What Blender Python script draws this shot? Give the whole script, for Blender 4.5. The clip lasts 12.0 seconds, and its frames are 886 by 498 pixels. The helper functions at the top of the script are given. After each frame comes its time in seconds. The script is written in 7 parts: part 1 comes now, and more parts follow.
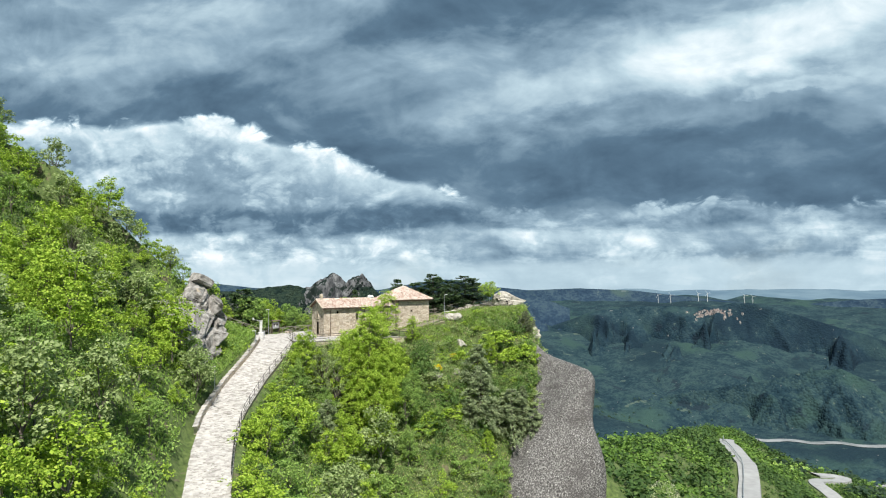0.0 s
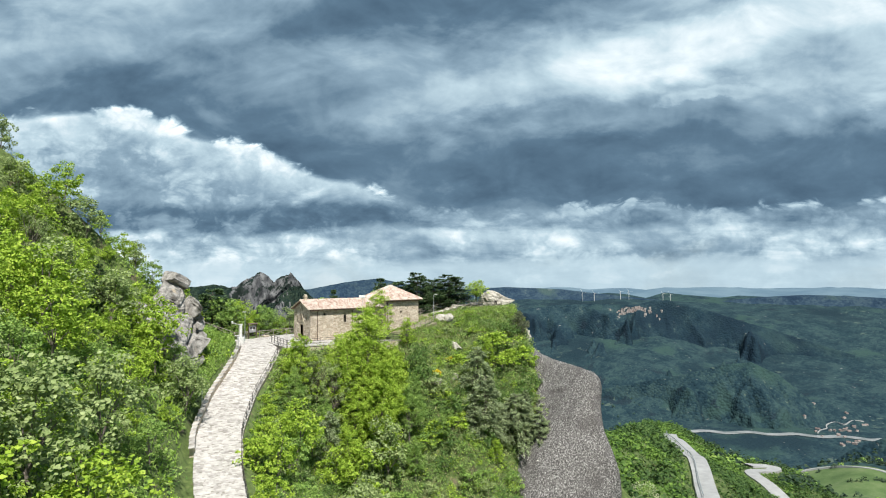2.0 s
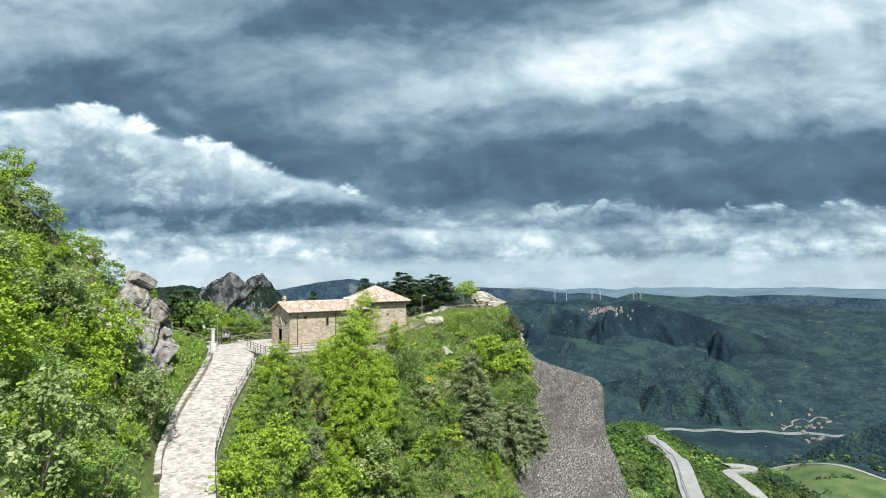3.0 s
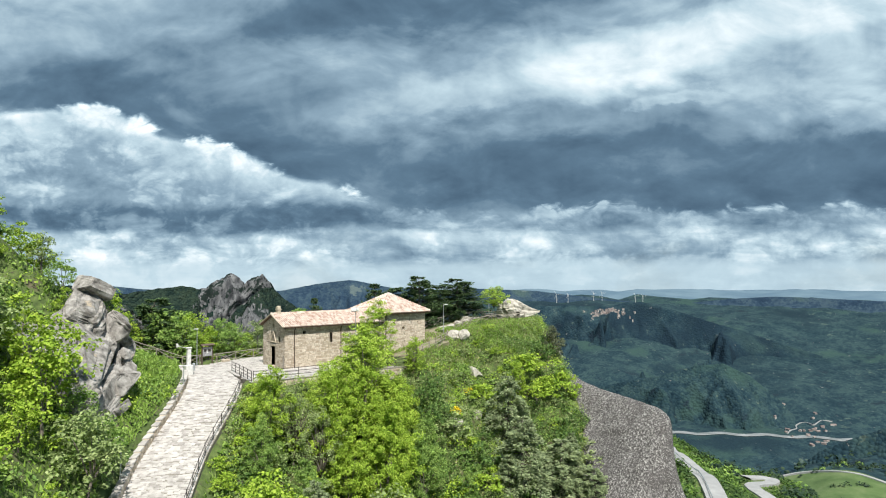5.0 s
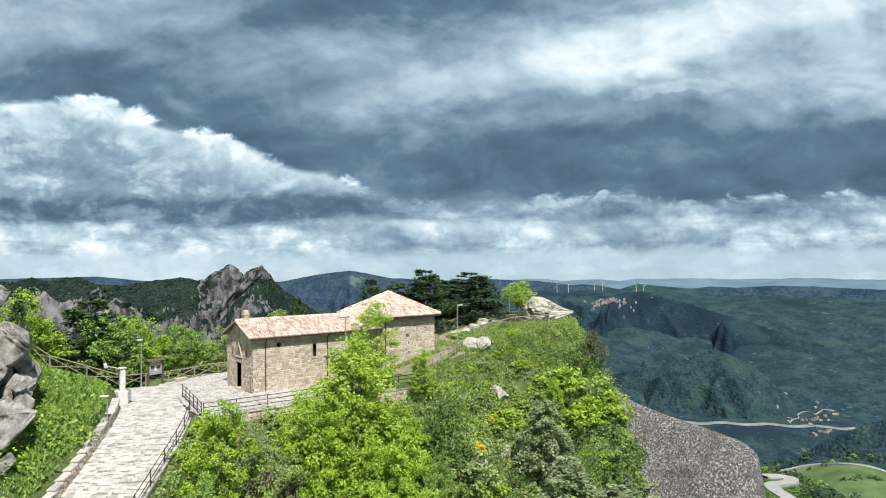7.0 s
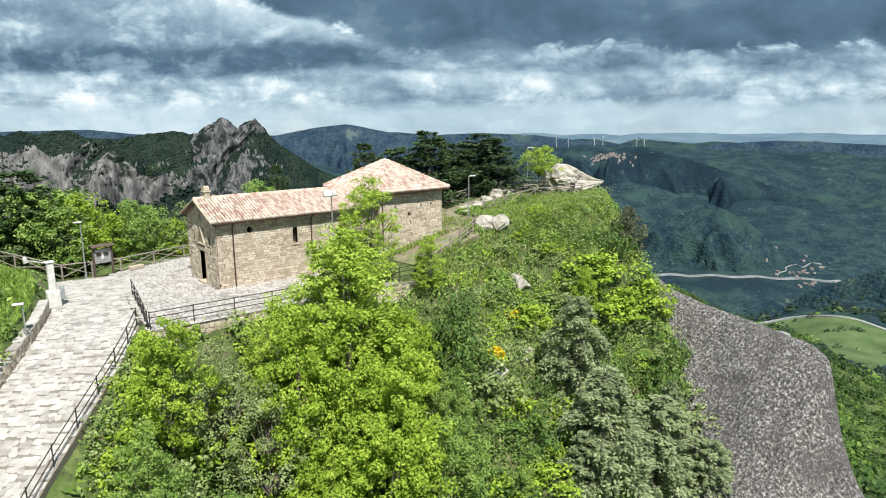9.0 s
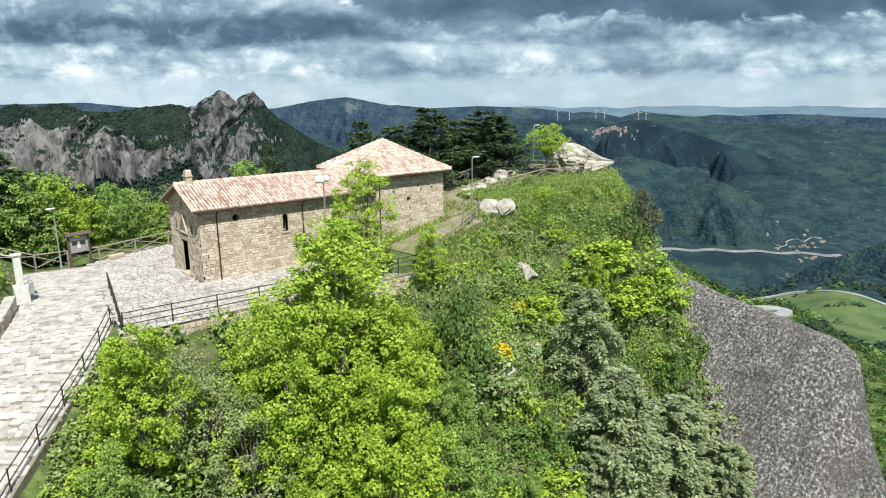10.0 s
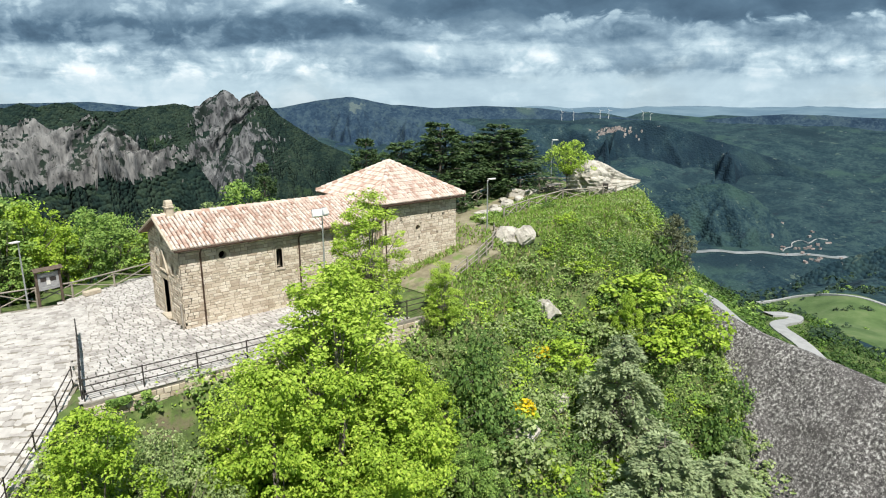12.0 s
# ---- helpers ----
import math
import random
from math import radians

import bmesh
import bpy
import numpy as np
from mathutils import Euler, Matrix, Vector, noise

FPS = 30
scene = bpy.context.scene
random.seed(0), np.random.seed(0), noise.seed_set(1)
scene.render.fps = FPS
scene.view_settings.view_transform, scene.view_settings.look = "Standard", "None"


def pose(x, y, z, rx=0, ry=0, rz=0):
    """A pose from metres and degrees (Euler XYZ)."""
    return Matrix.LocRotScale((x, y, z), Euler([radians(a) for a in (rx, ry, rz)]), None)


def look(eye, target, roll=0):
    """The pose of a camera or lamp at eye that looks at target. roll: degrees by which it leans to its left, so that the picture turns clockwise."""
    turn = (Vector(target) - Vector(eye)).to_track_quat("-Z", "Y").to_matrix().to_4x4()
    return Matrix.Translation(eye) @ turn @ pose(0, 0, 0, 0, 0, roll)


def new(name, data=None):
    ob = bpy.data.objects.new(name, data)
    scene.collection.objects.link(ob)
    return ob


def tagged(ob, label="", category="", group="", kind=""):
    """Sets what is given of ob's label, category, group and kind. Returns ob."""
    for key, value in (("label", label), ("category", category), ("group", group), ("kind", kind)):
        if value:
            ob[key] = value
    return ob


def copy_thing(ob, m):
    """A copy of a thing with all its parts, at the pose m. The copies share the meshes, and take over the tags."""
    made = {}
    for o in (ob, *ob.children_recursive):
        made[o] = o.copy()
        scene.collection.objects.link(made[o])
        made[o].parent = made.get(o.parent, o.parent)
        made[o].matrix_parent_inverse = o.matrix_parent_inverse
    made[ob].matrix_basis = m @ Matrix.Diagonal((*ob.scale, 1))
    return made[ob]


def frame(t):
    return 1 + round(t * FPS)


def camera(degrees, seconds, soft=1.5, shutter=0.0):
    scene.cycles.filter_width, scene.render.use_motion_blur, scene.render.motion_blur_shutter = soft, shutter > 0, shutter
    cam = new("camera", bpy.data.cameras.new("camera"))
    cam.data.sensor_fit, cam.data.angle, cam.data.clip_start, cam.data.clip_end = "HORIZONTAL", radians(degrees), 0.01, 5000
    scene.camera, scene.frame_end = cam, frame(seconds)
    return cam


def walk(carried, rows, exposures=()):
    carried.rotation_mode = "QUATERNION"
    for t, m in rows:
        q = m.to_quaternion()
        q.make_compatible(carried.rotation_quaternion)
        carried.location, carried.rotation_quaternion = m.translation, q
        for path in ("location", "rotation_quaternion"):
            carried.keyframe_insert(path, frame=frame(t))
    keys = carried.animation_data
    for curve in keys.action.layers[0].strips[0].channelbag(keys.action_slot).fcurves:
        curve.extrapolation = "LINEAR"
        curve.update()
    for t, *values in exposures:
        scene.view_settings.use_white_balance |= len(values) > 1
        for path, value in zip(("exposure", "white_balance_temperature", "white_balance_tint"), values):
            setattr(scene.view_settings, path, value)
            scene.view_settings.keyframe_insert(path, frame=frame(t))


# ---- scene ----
cam = camera(69.2, 12.0, 1.1)
PATH = [
    (0, (-33.363, -91.361, 8.792), (-32.347, -89.64, 8.879), -0.3),
    (0.5, (-35.611, -89.08, 8.794), (-34.589, -87.363, 8.88), -0.4),
    (1, (-37.349, -86.609, 8.817), (-36.307, -84.904, 8.903), -0.3),
    (1.5, (-38.138, -83.858, 8.802), (-37.027, -82.197, 8.886), -0.4),
    (2, (-38.157, -80.869, 8.767), (-36.956, -79.272, 8.85), -0.4),
    (2.5, (-37.387, -77.66, 8.721), (-36.131, -76.105, 8.804), -0.4),
    (3, (-36.185, -74.306, 8.749), (-34.917, -72.761, 8.832), -0.4),
    (5, (-28.974, -60.73, 9.239), (-27.708, -59.184, 9.326), -0.3),
    (5.5, (-26.779, -57.355, 9.358), (-25.513, -55.809, 9.445), -0.3),
    (6, (-24.42, -53.973, 9.417), (-23.154, -52.427, 9.505), -0.3),
    (6.5, (-22.149, -50.772, 9.495), (-20.883, -49.226, 9.584), -0.4),
    (8.5, (-15.171, -40.565, 10.104), (-13.913, -39.034, 9.833), -0.4),
    (9, (-13.897, -38.864, 10.278), (-12.652, -37.349, 9.886), -0.4),
    (9.5, (-12.803, -37.531, 10.388), (-11.569, -36.024, 9.935), -0.4),
    (10, (-11.933, -36.315, 10.57), (-10.7, -34.813, 10.099), -0.4),
    (10.5, (-11.029, -35.134, 10.747), (-9.796, -33.632, 10.273), -0.4),
    (11, (-10.238, -34.062, 11.055), (-9.009, -32.557, 10.581), -0.4),
    (11.5, (-9.556, -33.084, 11.383), (-8.331, -31.576, 10.909), -0.4),
    (12, (-9.239, -32.108, 11.618), (-8.014, -30.599, 11.146), -0.3),
]
walk(cam, [(t, look(eye, target, roll)) for t, eye, target, roll in PATH])

# ---- world, sun, exposure ----
scene.view_settings.exposure = 0.4
SUN_AZ, SUN_EL = 248.0, 58.0      # degrees, counter-clockwise from +x; height


def sky_world():
    w = bpy.data.worlds.new("sky")
    scene.world = w
    w.use_nodes = True
    nt = w.node_tree
    N, L = nt.nodes, nt.links
    N.clear()

    def nd(kind, **kw):
        n = N.new(kind)
        for k, v in kw.items():
            if k == "operation":
                n.operation = v
            elif k == "blend":
                n.blend_type = v
            elif k == "dtype":
                n.data_type = v
        return n

    def math_(op, a, b=0.0, c=0.0):
        n = nd("ShaderNodeMath", operation=op)
        for i, v in enumerate((a, b, c)):
            if hasattr(v, "type"):
                L.new(v, n.inputs[i])
            else:
                n.inputs[i].default_value = v
        return n.outputs[0]

    def dot(v, vec):
        n = nd("ShaderNodeVectorMath", operation="DOT_PRODUCT")
        L.new(v, n.inputs[0])
        n.inputs[1].default_value = vec
        return n.outputs["Value"]

    def smooth(v, lo, hi, to0=0.0, to1=1.0):
        n = nd("ShaderNodeMapRange")
        n.interpolation_type = "SMOOTHSTEP"
        L.new(v, n.inputs[0])
        for i, x in enumerate((lo, hi, to0, to1)):
            n.inputs[i + 1].default_value = x
        return n.outputs[0]

    def fbm(vec, scale, detail, rough, dist=0.0):
        n = nd("ShaderNodeTexNoise")
        L.new(vec, n.inputs["Vector"])
        n.inputs["Scale"].default_value = scale
        n.inputs["Detail"].default_value = detail
        n.inputs["Roughness"].default_value = rough
        n.inputs["Distortion"].default_value = dist
        return n.outputs["Fac"]

    tc = nd("ShaderNodeTexCoord").outputs["Generated"]
    a = radians(50.7)
    fwd = math_("MAXIMUM", dot(tc, (math.cos(a), math.sin(a), 0)), 0.12)
    u0 = math_("DIVIDE", dot(tc, (math.sin(a), -math.cos(a), 0)), fwd)
    v0 = math_("DIVIDE", dot(tc, (0, 0, 1)), fwd)
    def plane(su, sv, off=0.0):
        c = nd("ShaderNodeCombineXYZ")
        L.new(math_("MULTIPLY", u0, su), c.inputs[0]), L.new(math_("MULTIPLY", v0, sv), c.inputs[1])
        c.inputs[2].default_value = off
        return c.outputs[0]

    def puffs(vec, scale, detail, rough):
        """Rounded cloud heads: high in the middle of each cell, creased between them."""
        n = nd("ShaderNodeTexVoronoi")
        n.feature = "SMOOTH_F1"
        L.new(vec, n.inputs["Vector"])
        n.inputs["Scale"].default_value = scale
        n.inputs["Detail"].default_value = detail
        n.inputs["Roughness"].default_value = rough
        n.inputs["Smoothness"].default_value = 0.35
        return smooth(n.outputs["Distance"], 1.45, 0.75)

    def plus(*terms):
        s = terms[0]
        for t in terms[1:]:
            s = math_("ADD", s, t)
        return s

    def times(x, k):
        return math_("MULTIPLY", x, k)

    flat = plane(1.0, 1.7)
    n1 = fbm(flat, 2.2, 6, 0.50, 0.35)
    n2 = fbm(flat, 6.0, 9, 0.56, 0.5)
    n3 = fbm(plane(1.0, 1.8, 3.0), 8.0, 10, 0.60, 0.3)
    n4 = fbm(plane(1.0, 2.4, 7.0), 3.4, 8, 0.55, 0.3)
    n6 = fbm(plane(5.0, 26.0, 1.0), 1.0, 9, 0.60, 0.3)
    # puffs with their outlines drawn out of round
    wob = nd("ShaderNodeTexNoise")
    L.new(flat, wob.inputs["Vector"])
    wob.inputs["Scale"].default_value, wob.inputs["Detail"].default_value = 9.0, 6.0
    wv = nd("ShaderNodeVectorMath", operation="MULTIPLY_ADD")
    L.new(wob.outputs["Color"], wv.inputs[0])
    wv.inputs[1].default_value = (0.10, 0.10, 0.0)
    L.new(flat, wv.inputs[2])
    p1 = puffs(wv.outputs[0], 11.0, 4.0, 0.62)
    nw = fbm(plane(1.0, 1.6, 11.0), 1.7, 4, 0.5, 0.2)
    u = plus(u0, times(math_("SUBTRACT", n3, 0.5), 0.20), times(math_("SUBTRACT", nw, 0.5), 0.30))
    v = plus(v0, times(math_("SUBTRACT", n4, 0.5), 0.16), times(math_("SUBTRACT", n3, 0.5), 0.10))

    def relief(su, sv, off, scale, detail, rough, du, dv):
        """Billows lit from above: the difference of one noise at two places a little apart."""
        a = fbm(plane(su, sv, off), scale, detail, rough, 0.5)
        sh = nd("ShaderNodeVectorMath", operation="ADD")
        L.new(plane(su, sv, off), sh.inputs[0])
        sh.inputs[1].default_value = (du, dv, 0.0)
        b = fbm(sh.outputs[0], scale, detail, rough, 0.5)
        return math_("SUBTRACT", a, b), a

    r1, h1 = relief(1.0, 2.0, 21.0, 2.6, 7, 0.52, 0.035, 0.075)
    r2, h2 = relief(1.0, 1.6, 31.0, 8.0, 8, 0.55, 0.010, 0.028)
    r3, h3 = relief(1.0, 1.3, 41.0, 17.0, 6, 0.60, 0.006, 0.016)

    def mass(cu_, cv, ru, rv, lean=0.0, edge=0.35):
        du = math_("SUBTRACT", u, cu_)
        dv = math_("SUBTRACT", v, cv)
        dv = math_("SUBTRACT", dv, math_("MULTIPLY", du, lean))
        q = math_("ADD", math_("POWER", math_("ABSOLUTE", math_("DIVIDE", du, ru)), 2.0),
                  math_("POWER", math_("ABSOLUTE", math_("DIVIDE", dv, rv)), 2.0))
        return smooth(q, 1.0 + edge, 1.0 - edge)

    # light of the cloud: 0 dark underside, 1 sunlit white. A dark deck above, bright heaped cloud below its lower edge.
    edge_v = plus(times(smooth(u0, -0.10, -0.20), 0.035), times(smooth(u0, -0.20, -0.38), 0.068), times(smooth(u0, -0.38, -0.55), 0.058), times(smooth(u0, -0.02, -0.12), 0.012), 0.114)
    ragged = plus(v0, times(math_("SUBTRACT", n4, 0.5), 0.060), times(math_("SUBTRACT", p1, 0.5), -0.016), times(math_("SUBTRACT", n3, 0.5), 0.030))
    gap = math_("SUBTRACT", math_("ADD", ragged, 0.010), edge_v)
    below = smooth(gap, 0.010, -0.007)
    deck = plus(0.41, times(math_("SUBTRACT", n1, 0.5), 0.34), times(math_("SUBTRACT", n2, 0.5), 0.22), times(r1, 0.62), times(r2, 0.50), times(math_("SUBTRACT", h1, 0.5), 0.36))
    deck = math_("SUBTRACT", deck, times(smooth(gap, 0.10, 0.0), 0.17))
    for (cu_, cv, ru, rv, lean, edge, gain) in SKY_MASSES:
        deck = math_("ADD", deck, times(mass(cu_, cv, ru, rv, lean, edge), gain))
    # sunlit heads, a shaded base under them, then the next bank of heads and the pale skyline
    lit = smooth(gap, -0.075, -0.005)
    vv = plus(v0, times(math_("SUBTRACT", n4, 0.5), 0.05), times(math_("SUBTRACT", n3, 0.5), 0.02))
    base = times(smooth(vv, 0.062, 0.078), smooth(vv, 0.125, 0.095))
    base = times(base, plus(0.27, times(smooth(u0, 0.05, -0.10), 0.07)))
    heap = plus(0.385, times(smooth(u0, -0.12, -0.32), 0.13), times(lit, 0.30), times(p1, 0.27), times(math_("SUBTRACT", n3, 0.5), 0.24), times(r2, 0.60), times(r3, 0.42))
    heap = math_("SUBTRACT", heap, base)
    low = smooth(v0, 0.072, 0.050)
    heap = plus(heap, times(low, 0.10), times(math_("SUBTRACT", times(smooth(n6, 0.40, 0.60), smooth(v0, 0.11, 0.08)), 0.40), 0.15))
    sky_line = smooth(v0, 0.034, 0.012)
    mixh = nd("ShaderNodeMix")
    mixh.data_type = "FLOAT"
    L.new(times(sky_line, 0.75), mixh.inputs[0]), L.new(heap, mixh.inputs[2])
    mixh.inputs[3].default_value = 0.74
    mixl = nd("ShaderNodeMix")
    mixl.data_type = "FLOAT"
    L.new(below, mixl.inputs[0]), L.new(deck, mixl.inputs[2]), L.new(mixh.outputs[0], mixl.inputs[3])
    lum = mixl.outputs[0]
    ramp = nd("ShaderNodeValToRGB")
    L.new(lum, ramp.inputs[0])
    stops = ((0.0, (0.050, 0.092, 0.142)), (0.25, (0.092, 0.158, 0.226)), (0.5, (0.222, 0.322, 0.405)),
             (0.72, (0.42, 0.545, 0.615)), (1.0, (0.80, 0.86, 0.88)))
    cr = ramp.color_ramp
    while len(cr.elements) < len(stops):
        cr.elements.new(0.5)
    for e, (p, c) in zip(cr.elements, stops):
        e.position, e.color = p, (*c, 1)
    sky = nd("ShaderNodeTexSky")
    sky.sky_type = "NISHITA"
    sky.sun_disc = False
    sky.sun_elevation = radians(SUN_EL)
    sky.sun_rotation = radians(90 - SUN_AZ)
    sk = nd("ShaderNodeVectorMath", operation="SCALE")
    L.new(sky.outputs[0], sk.inputs[0])
    sk.inputs["Scale"].default_value = 0.10
    # thin places near the skyline let the blue through
    cover = smooth(math_("ADD", n4, math_("MULTIPLY", v0, 2.5)), 0.34, 0.52, 0.80, 1.0)
    mix = nd("ShaderNodeMix", dtype="RGBA")
    L.new(cover, mix.inputs[0])
    L.new(sk.outputs[0], mix.inputs[6])
    L.new(ramp.outputs[0], mix.inputs[7])
    bg = nd("ShaderNodeBackground")
    L.new(mix.outputs[2], bg.inputs[0])
    bg.inputs[1].default_value = 1.0
    out = nd("ShaderNodeOutputWorld")
    L.new(bg.outputs[0], out.inputs[0])


# cloud masses: centre (right, up), half sizes, lean, softness, gain
SKY_MASSES = (
    (0.60, 0.46, 0.36, 0.17, 0.0, 0.90, 0.28),
    (0.10, 0.305, 0.33, 0.050, 0.24, 0.70, 0.18),
    (0.38, 0.370, 0.28, 0.055, 0.30, 0.80, 0.16),
    (0.00, 0.43, 0.27, 0.060, 0.05, 0.60, -0.17),
    (0.47, 0.165, 0.46, 0.055, 0.0, 0.80, -0.16),
    (-0.02, 0.185, 0.30, 0.055, -0.05, 0.70, -0.12),
    (-0.36, 0.30, 0.24, 0.060, -0.3, 0.80, -0.06),
    (-0.60, 0.40, 0.30, 0.075, 0.1, 0.80, 0.16),
    (0.36, 0.290, 0.06, 0.016, 0.1, 0.60, 0.14),
    (0.66, 0.260, 0.09, 0.030, 0.0, 0.70, 0.15),
)
sky_world()
sun_data = bpy.data.lights.new("sun", "SUN")
sun_data.energy, sun_data.angle, sun_data.color = 5.0, radians(0.8), (1.0, 0.965, 0.90)
sun = new("sun", sun_data)
sa, se = radians(SUN_AZ), radians(SUN_EL)
sun.matrix_world = look((math.cos(sa) * math.cos(se) * 300, math.sin(sa) * math.cos(se) * 300, math.sin(se) * 300), (0, 0, 0))


# ---- materials ----
def material(name, stops, scale=4.0, rough=0.85, bump=0.3, bump_scale=None, detail=8.0, object_random=0.0, island_random=0.0,
             spec=0.3, patch=None, stretch=(1, 1, 1), metal=0.0, translucent=0.0, turn=(0, 0, 0)):
    """A noise-coloured surface: stops run along the noise, bump is a fine relief, patch = (scale, low, high, colour) lays a second stain over it."""
    m = bpy.data.materials.new(name)
    m.use_nodes = True
    nt = m.node_tree
    N, L = nt.nodes, nt.links
    bsdf = N["Principled BSDF"]
    bsdf.inputs["Roughness"].default_value = rough
    bsdf.inputs["Metallic"].default_value = metal
    bsdf.inputs["Specular IOR Level"].default_value = spec
    geo = N.new("ShaderNodeNewGeometry")
    mp = N.new("ShaderNodeMapping")
    mp.inputs["Scale"].default_value = stretch
    mp.inputs["Rotation"].default_value = turn
    L.new(geo.outputs["Position"], mp.inputs["Vector"])
    no = N.new("ShaderNodeTexNoise")
    no.inputs["Scale"].default_value = scale
    no.inputs["Detail"].default_value = detail
    no.inputs["Roughness"].default_value = 0.62
    L.new(mp.outputs[0], no.inputs["Vector"])
    fac = no.outputs["Fac"]
    if object_random or island_random:
        src = N.new("ShaderNodeObjectInfo").outputs["Random"] if object_random else geo.outputs["Random Per Island"]
        amount = object_random or island_random
        ad = N.new("ShaderNodeMath")
        ad.operation = "MULTIPLY_ADD"
        L.new(src, ad.inputs[0])
        ad.inputs[1].default_value = amount
        sub = N.new("ShaderNodeMath")
        sub.operation = "SUBTRACT"
        L.new(fac, sub.inputs[0])
        sub.inputs[1].default_value = amount / 2
        L.new(sub.outputs[0], ad.inputs[2])
        fac = ad.outputs[0]
    ramp = N.new("ShaderNodeValToRGB")
    cr = ramp.color_ramp
    while len(cr.elements) < len(stops):
        cr.elements.new(0.5)
    for e, (p, c) in zip(cr.elements, stops):
        e.position, e.color = p, (*c, 1)
    L.new(fac, ramp.inputs[0])
    col = ramp.outputs[0]
    if patch:
        for (ps, lo, hi, pc) in (patch if isinstance(patch[0], tuple) else (patch,)):
            n2 = N.new("ShaderNodeTexNoise")
            n2.inputs["Scale"].default_value = ps
            n2.inputs["Detail"].default_value = 7
            n2.inputs["Roughness"].default_value = 0.65
            L.new(geo.outputs["Position"], n2.inputs["Vector"])
            mr = N.new("ShaderNodeMapRange")
            mr.interpolation_type = "SMOOTHSTEP"
            L.new(n2.outputs["Fac"], mr.inputs[0])
            mr.inputs[1].default_value, mr.inputs[2].default_value = lo, hi
            mx = N.new("ShaderNodeMix")
            mx.data_type = "RGBA"
            L.new(mr.outputs[0], mx.inputs[0])
            L.new(col, mx.inputs[6])
            mx.inputs[7].default_value = (*pc, 1)
            col = mx.outputs[2]
    L.new(col, bsdf.inputs["Base Color"])
    if bump:
        nb = N.new("ShaderNodeTexNoise")
        nb.inputs["Scale"].default_value = bump_scale or scale * 4
        nb.inputs["Detail"].default_value = 6
        L.new(mp.outputs[0], nb.inputs["Vector"])
        bp = N.new("ShaderNodeBump")
        bp.inputs["Strength"].default_value = bump
        bp.inputs["Distance"].default_value = 0.4 / (bump_scale or scale * 4)
        L.new(nb.outputs["Fac"], bp.inputs["Height"])
        L.new(bp.outputs[0], bsdf.inputs["Normal"])
    if translucent:
        tr = N.new("ShaderNodeBsdfTranslucent")
        L.new(col, tr.inputs[0])
        ms = N.new("ShaderNodeMixShader")
        ms.inputs[0].default_value = translucent
        L.new(bsdf.outputs[0], ms.inputs[1])
        L.new(tr.outputs[0], ms.inputs[2])
        L.new(ms.outputs[0], N["Material Output"].inputs[0])
    return m


def leaf_material(name, dark, mid, light):
    return material(name, ((0.22, dark), (0.5, mid), (0.78, light)), scale=0.9, rough=0.55, bump=0, island_random=0.45,
                    spec=0.2, translucent=0.30)


def forest_material(name, stops, cell, fields, bump=1.0):
    """Woods seen from afar: crowns of cell metres, each with its own tint, over broad drifts of tone; fields = (scale,
    low, high, colour) lays open ground or painted cloud shade between.
    """
    m = bpy.data.materials.new(name)
    m.use_nodes = True
    nt = m.node_tree
    N, L = nt.nodes, nt.links
    bsdf = N["Principled BSDF"]
    bsdf.inputs["Roughness"].default_value = 0.95
    bsdf.inputs["Specular IOR Level"].default_value = 0.1
    pos = N.new("ShaderNodeNewGeometry").outputs["Position"]

    def noise_(scale, detail=6.0, rough=0.6):
        n = N.new("ShaderNodeTexNoise")
        L.new(pos, n.inputs["Vector"])
        n.inputs["Scale"].default_value, n.inputs["Detail"].default_value, n.inputs["Roughness"].default_value = scale, detail, rough
        return n.outputs["Fac"]

    def mixed(fac, a, colour):
        mx = N.new("ShaderNodeMix")
        mx.data_type = "RGBA"
        L.new(fac, mx.inputs[0]), L.new(a, mx.inputs[6])
        mx.inputs[7].default_value = (*colour, 1)
        return mx.outputs[2]

    def step_(v, lo, hi):
        mr = N.new("ShaderNodeMapRange")
        mr.interpolation_type = "SMOOTHSTEP"
        L.new(v, mr.inputs[0])
        mr.inputs[1].default_value, mr.inputs[2].default_value = lo, hi
        return mr.outputs[0]

    vo = N.new("ShaderNodeTexVoronoi")
    L.new(pos, vo.inputs["Vector"])
    vo.inputs["Scale"].default_value = 1.0 / cell
    sep = N.new("ShaderNodeSeparateColor")
    L.new(vo.outputs["Color"], sep.inputs[0])
    tint = N.new("ShaderNodeMath")
    tint.operation = "MULTIPLY_ADD"
    L.new(sep.outputs[0], tint.inputs[0])
    tint.inputs[1].default_value = 0.22
    L.new(noise_(0.012, 9, 0.68), tint.inputs[2])
    ramp = N.new("ShaderNodeValToRGB")
    cr = ramp.color_ramp
    while len(cr.elements) < len(stops):
        cr.elements.new(0.5)
    for e, (p, c) in zip(cr.elements, stops):
        e.position, e.color = p, (*c, 1)
    L.new(tint.outputs[0], ramp.inputs[0])
    col = ramp.outputs[0]
    for sc, lo, hi, c in fields:
        col = mixed(step_(noise_(sc, 8, 0.62), lo, hi), col, c)
    L.new(col, bsdf.inputs["Base Color"])
    bp = N.new("ShaderNodeBump")
    bp.invert = True
    bp.inputs["Strength"].default_value = bump
    bp.inputs["Distance"].default_value = cell * 0.9
    L.new(vo.outputs["Distance"], bp.inputs["Height"])
    L.new(bp.outputs[0], bsdf.inputs["Normal"])
    return m


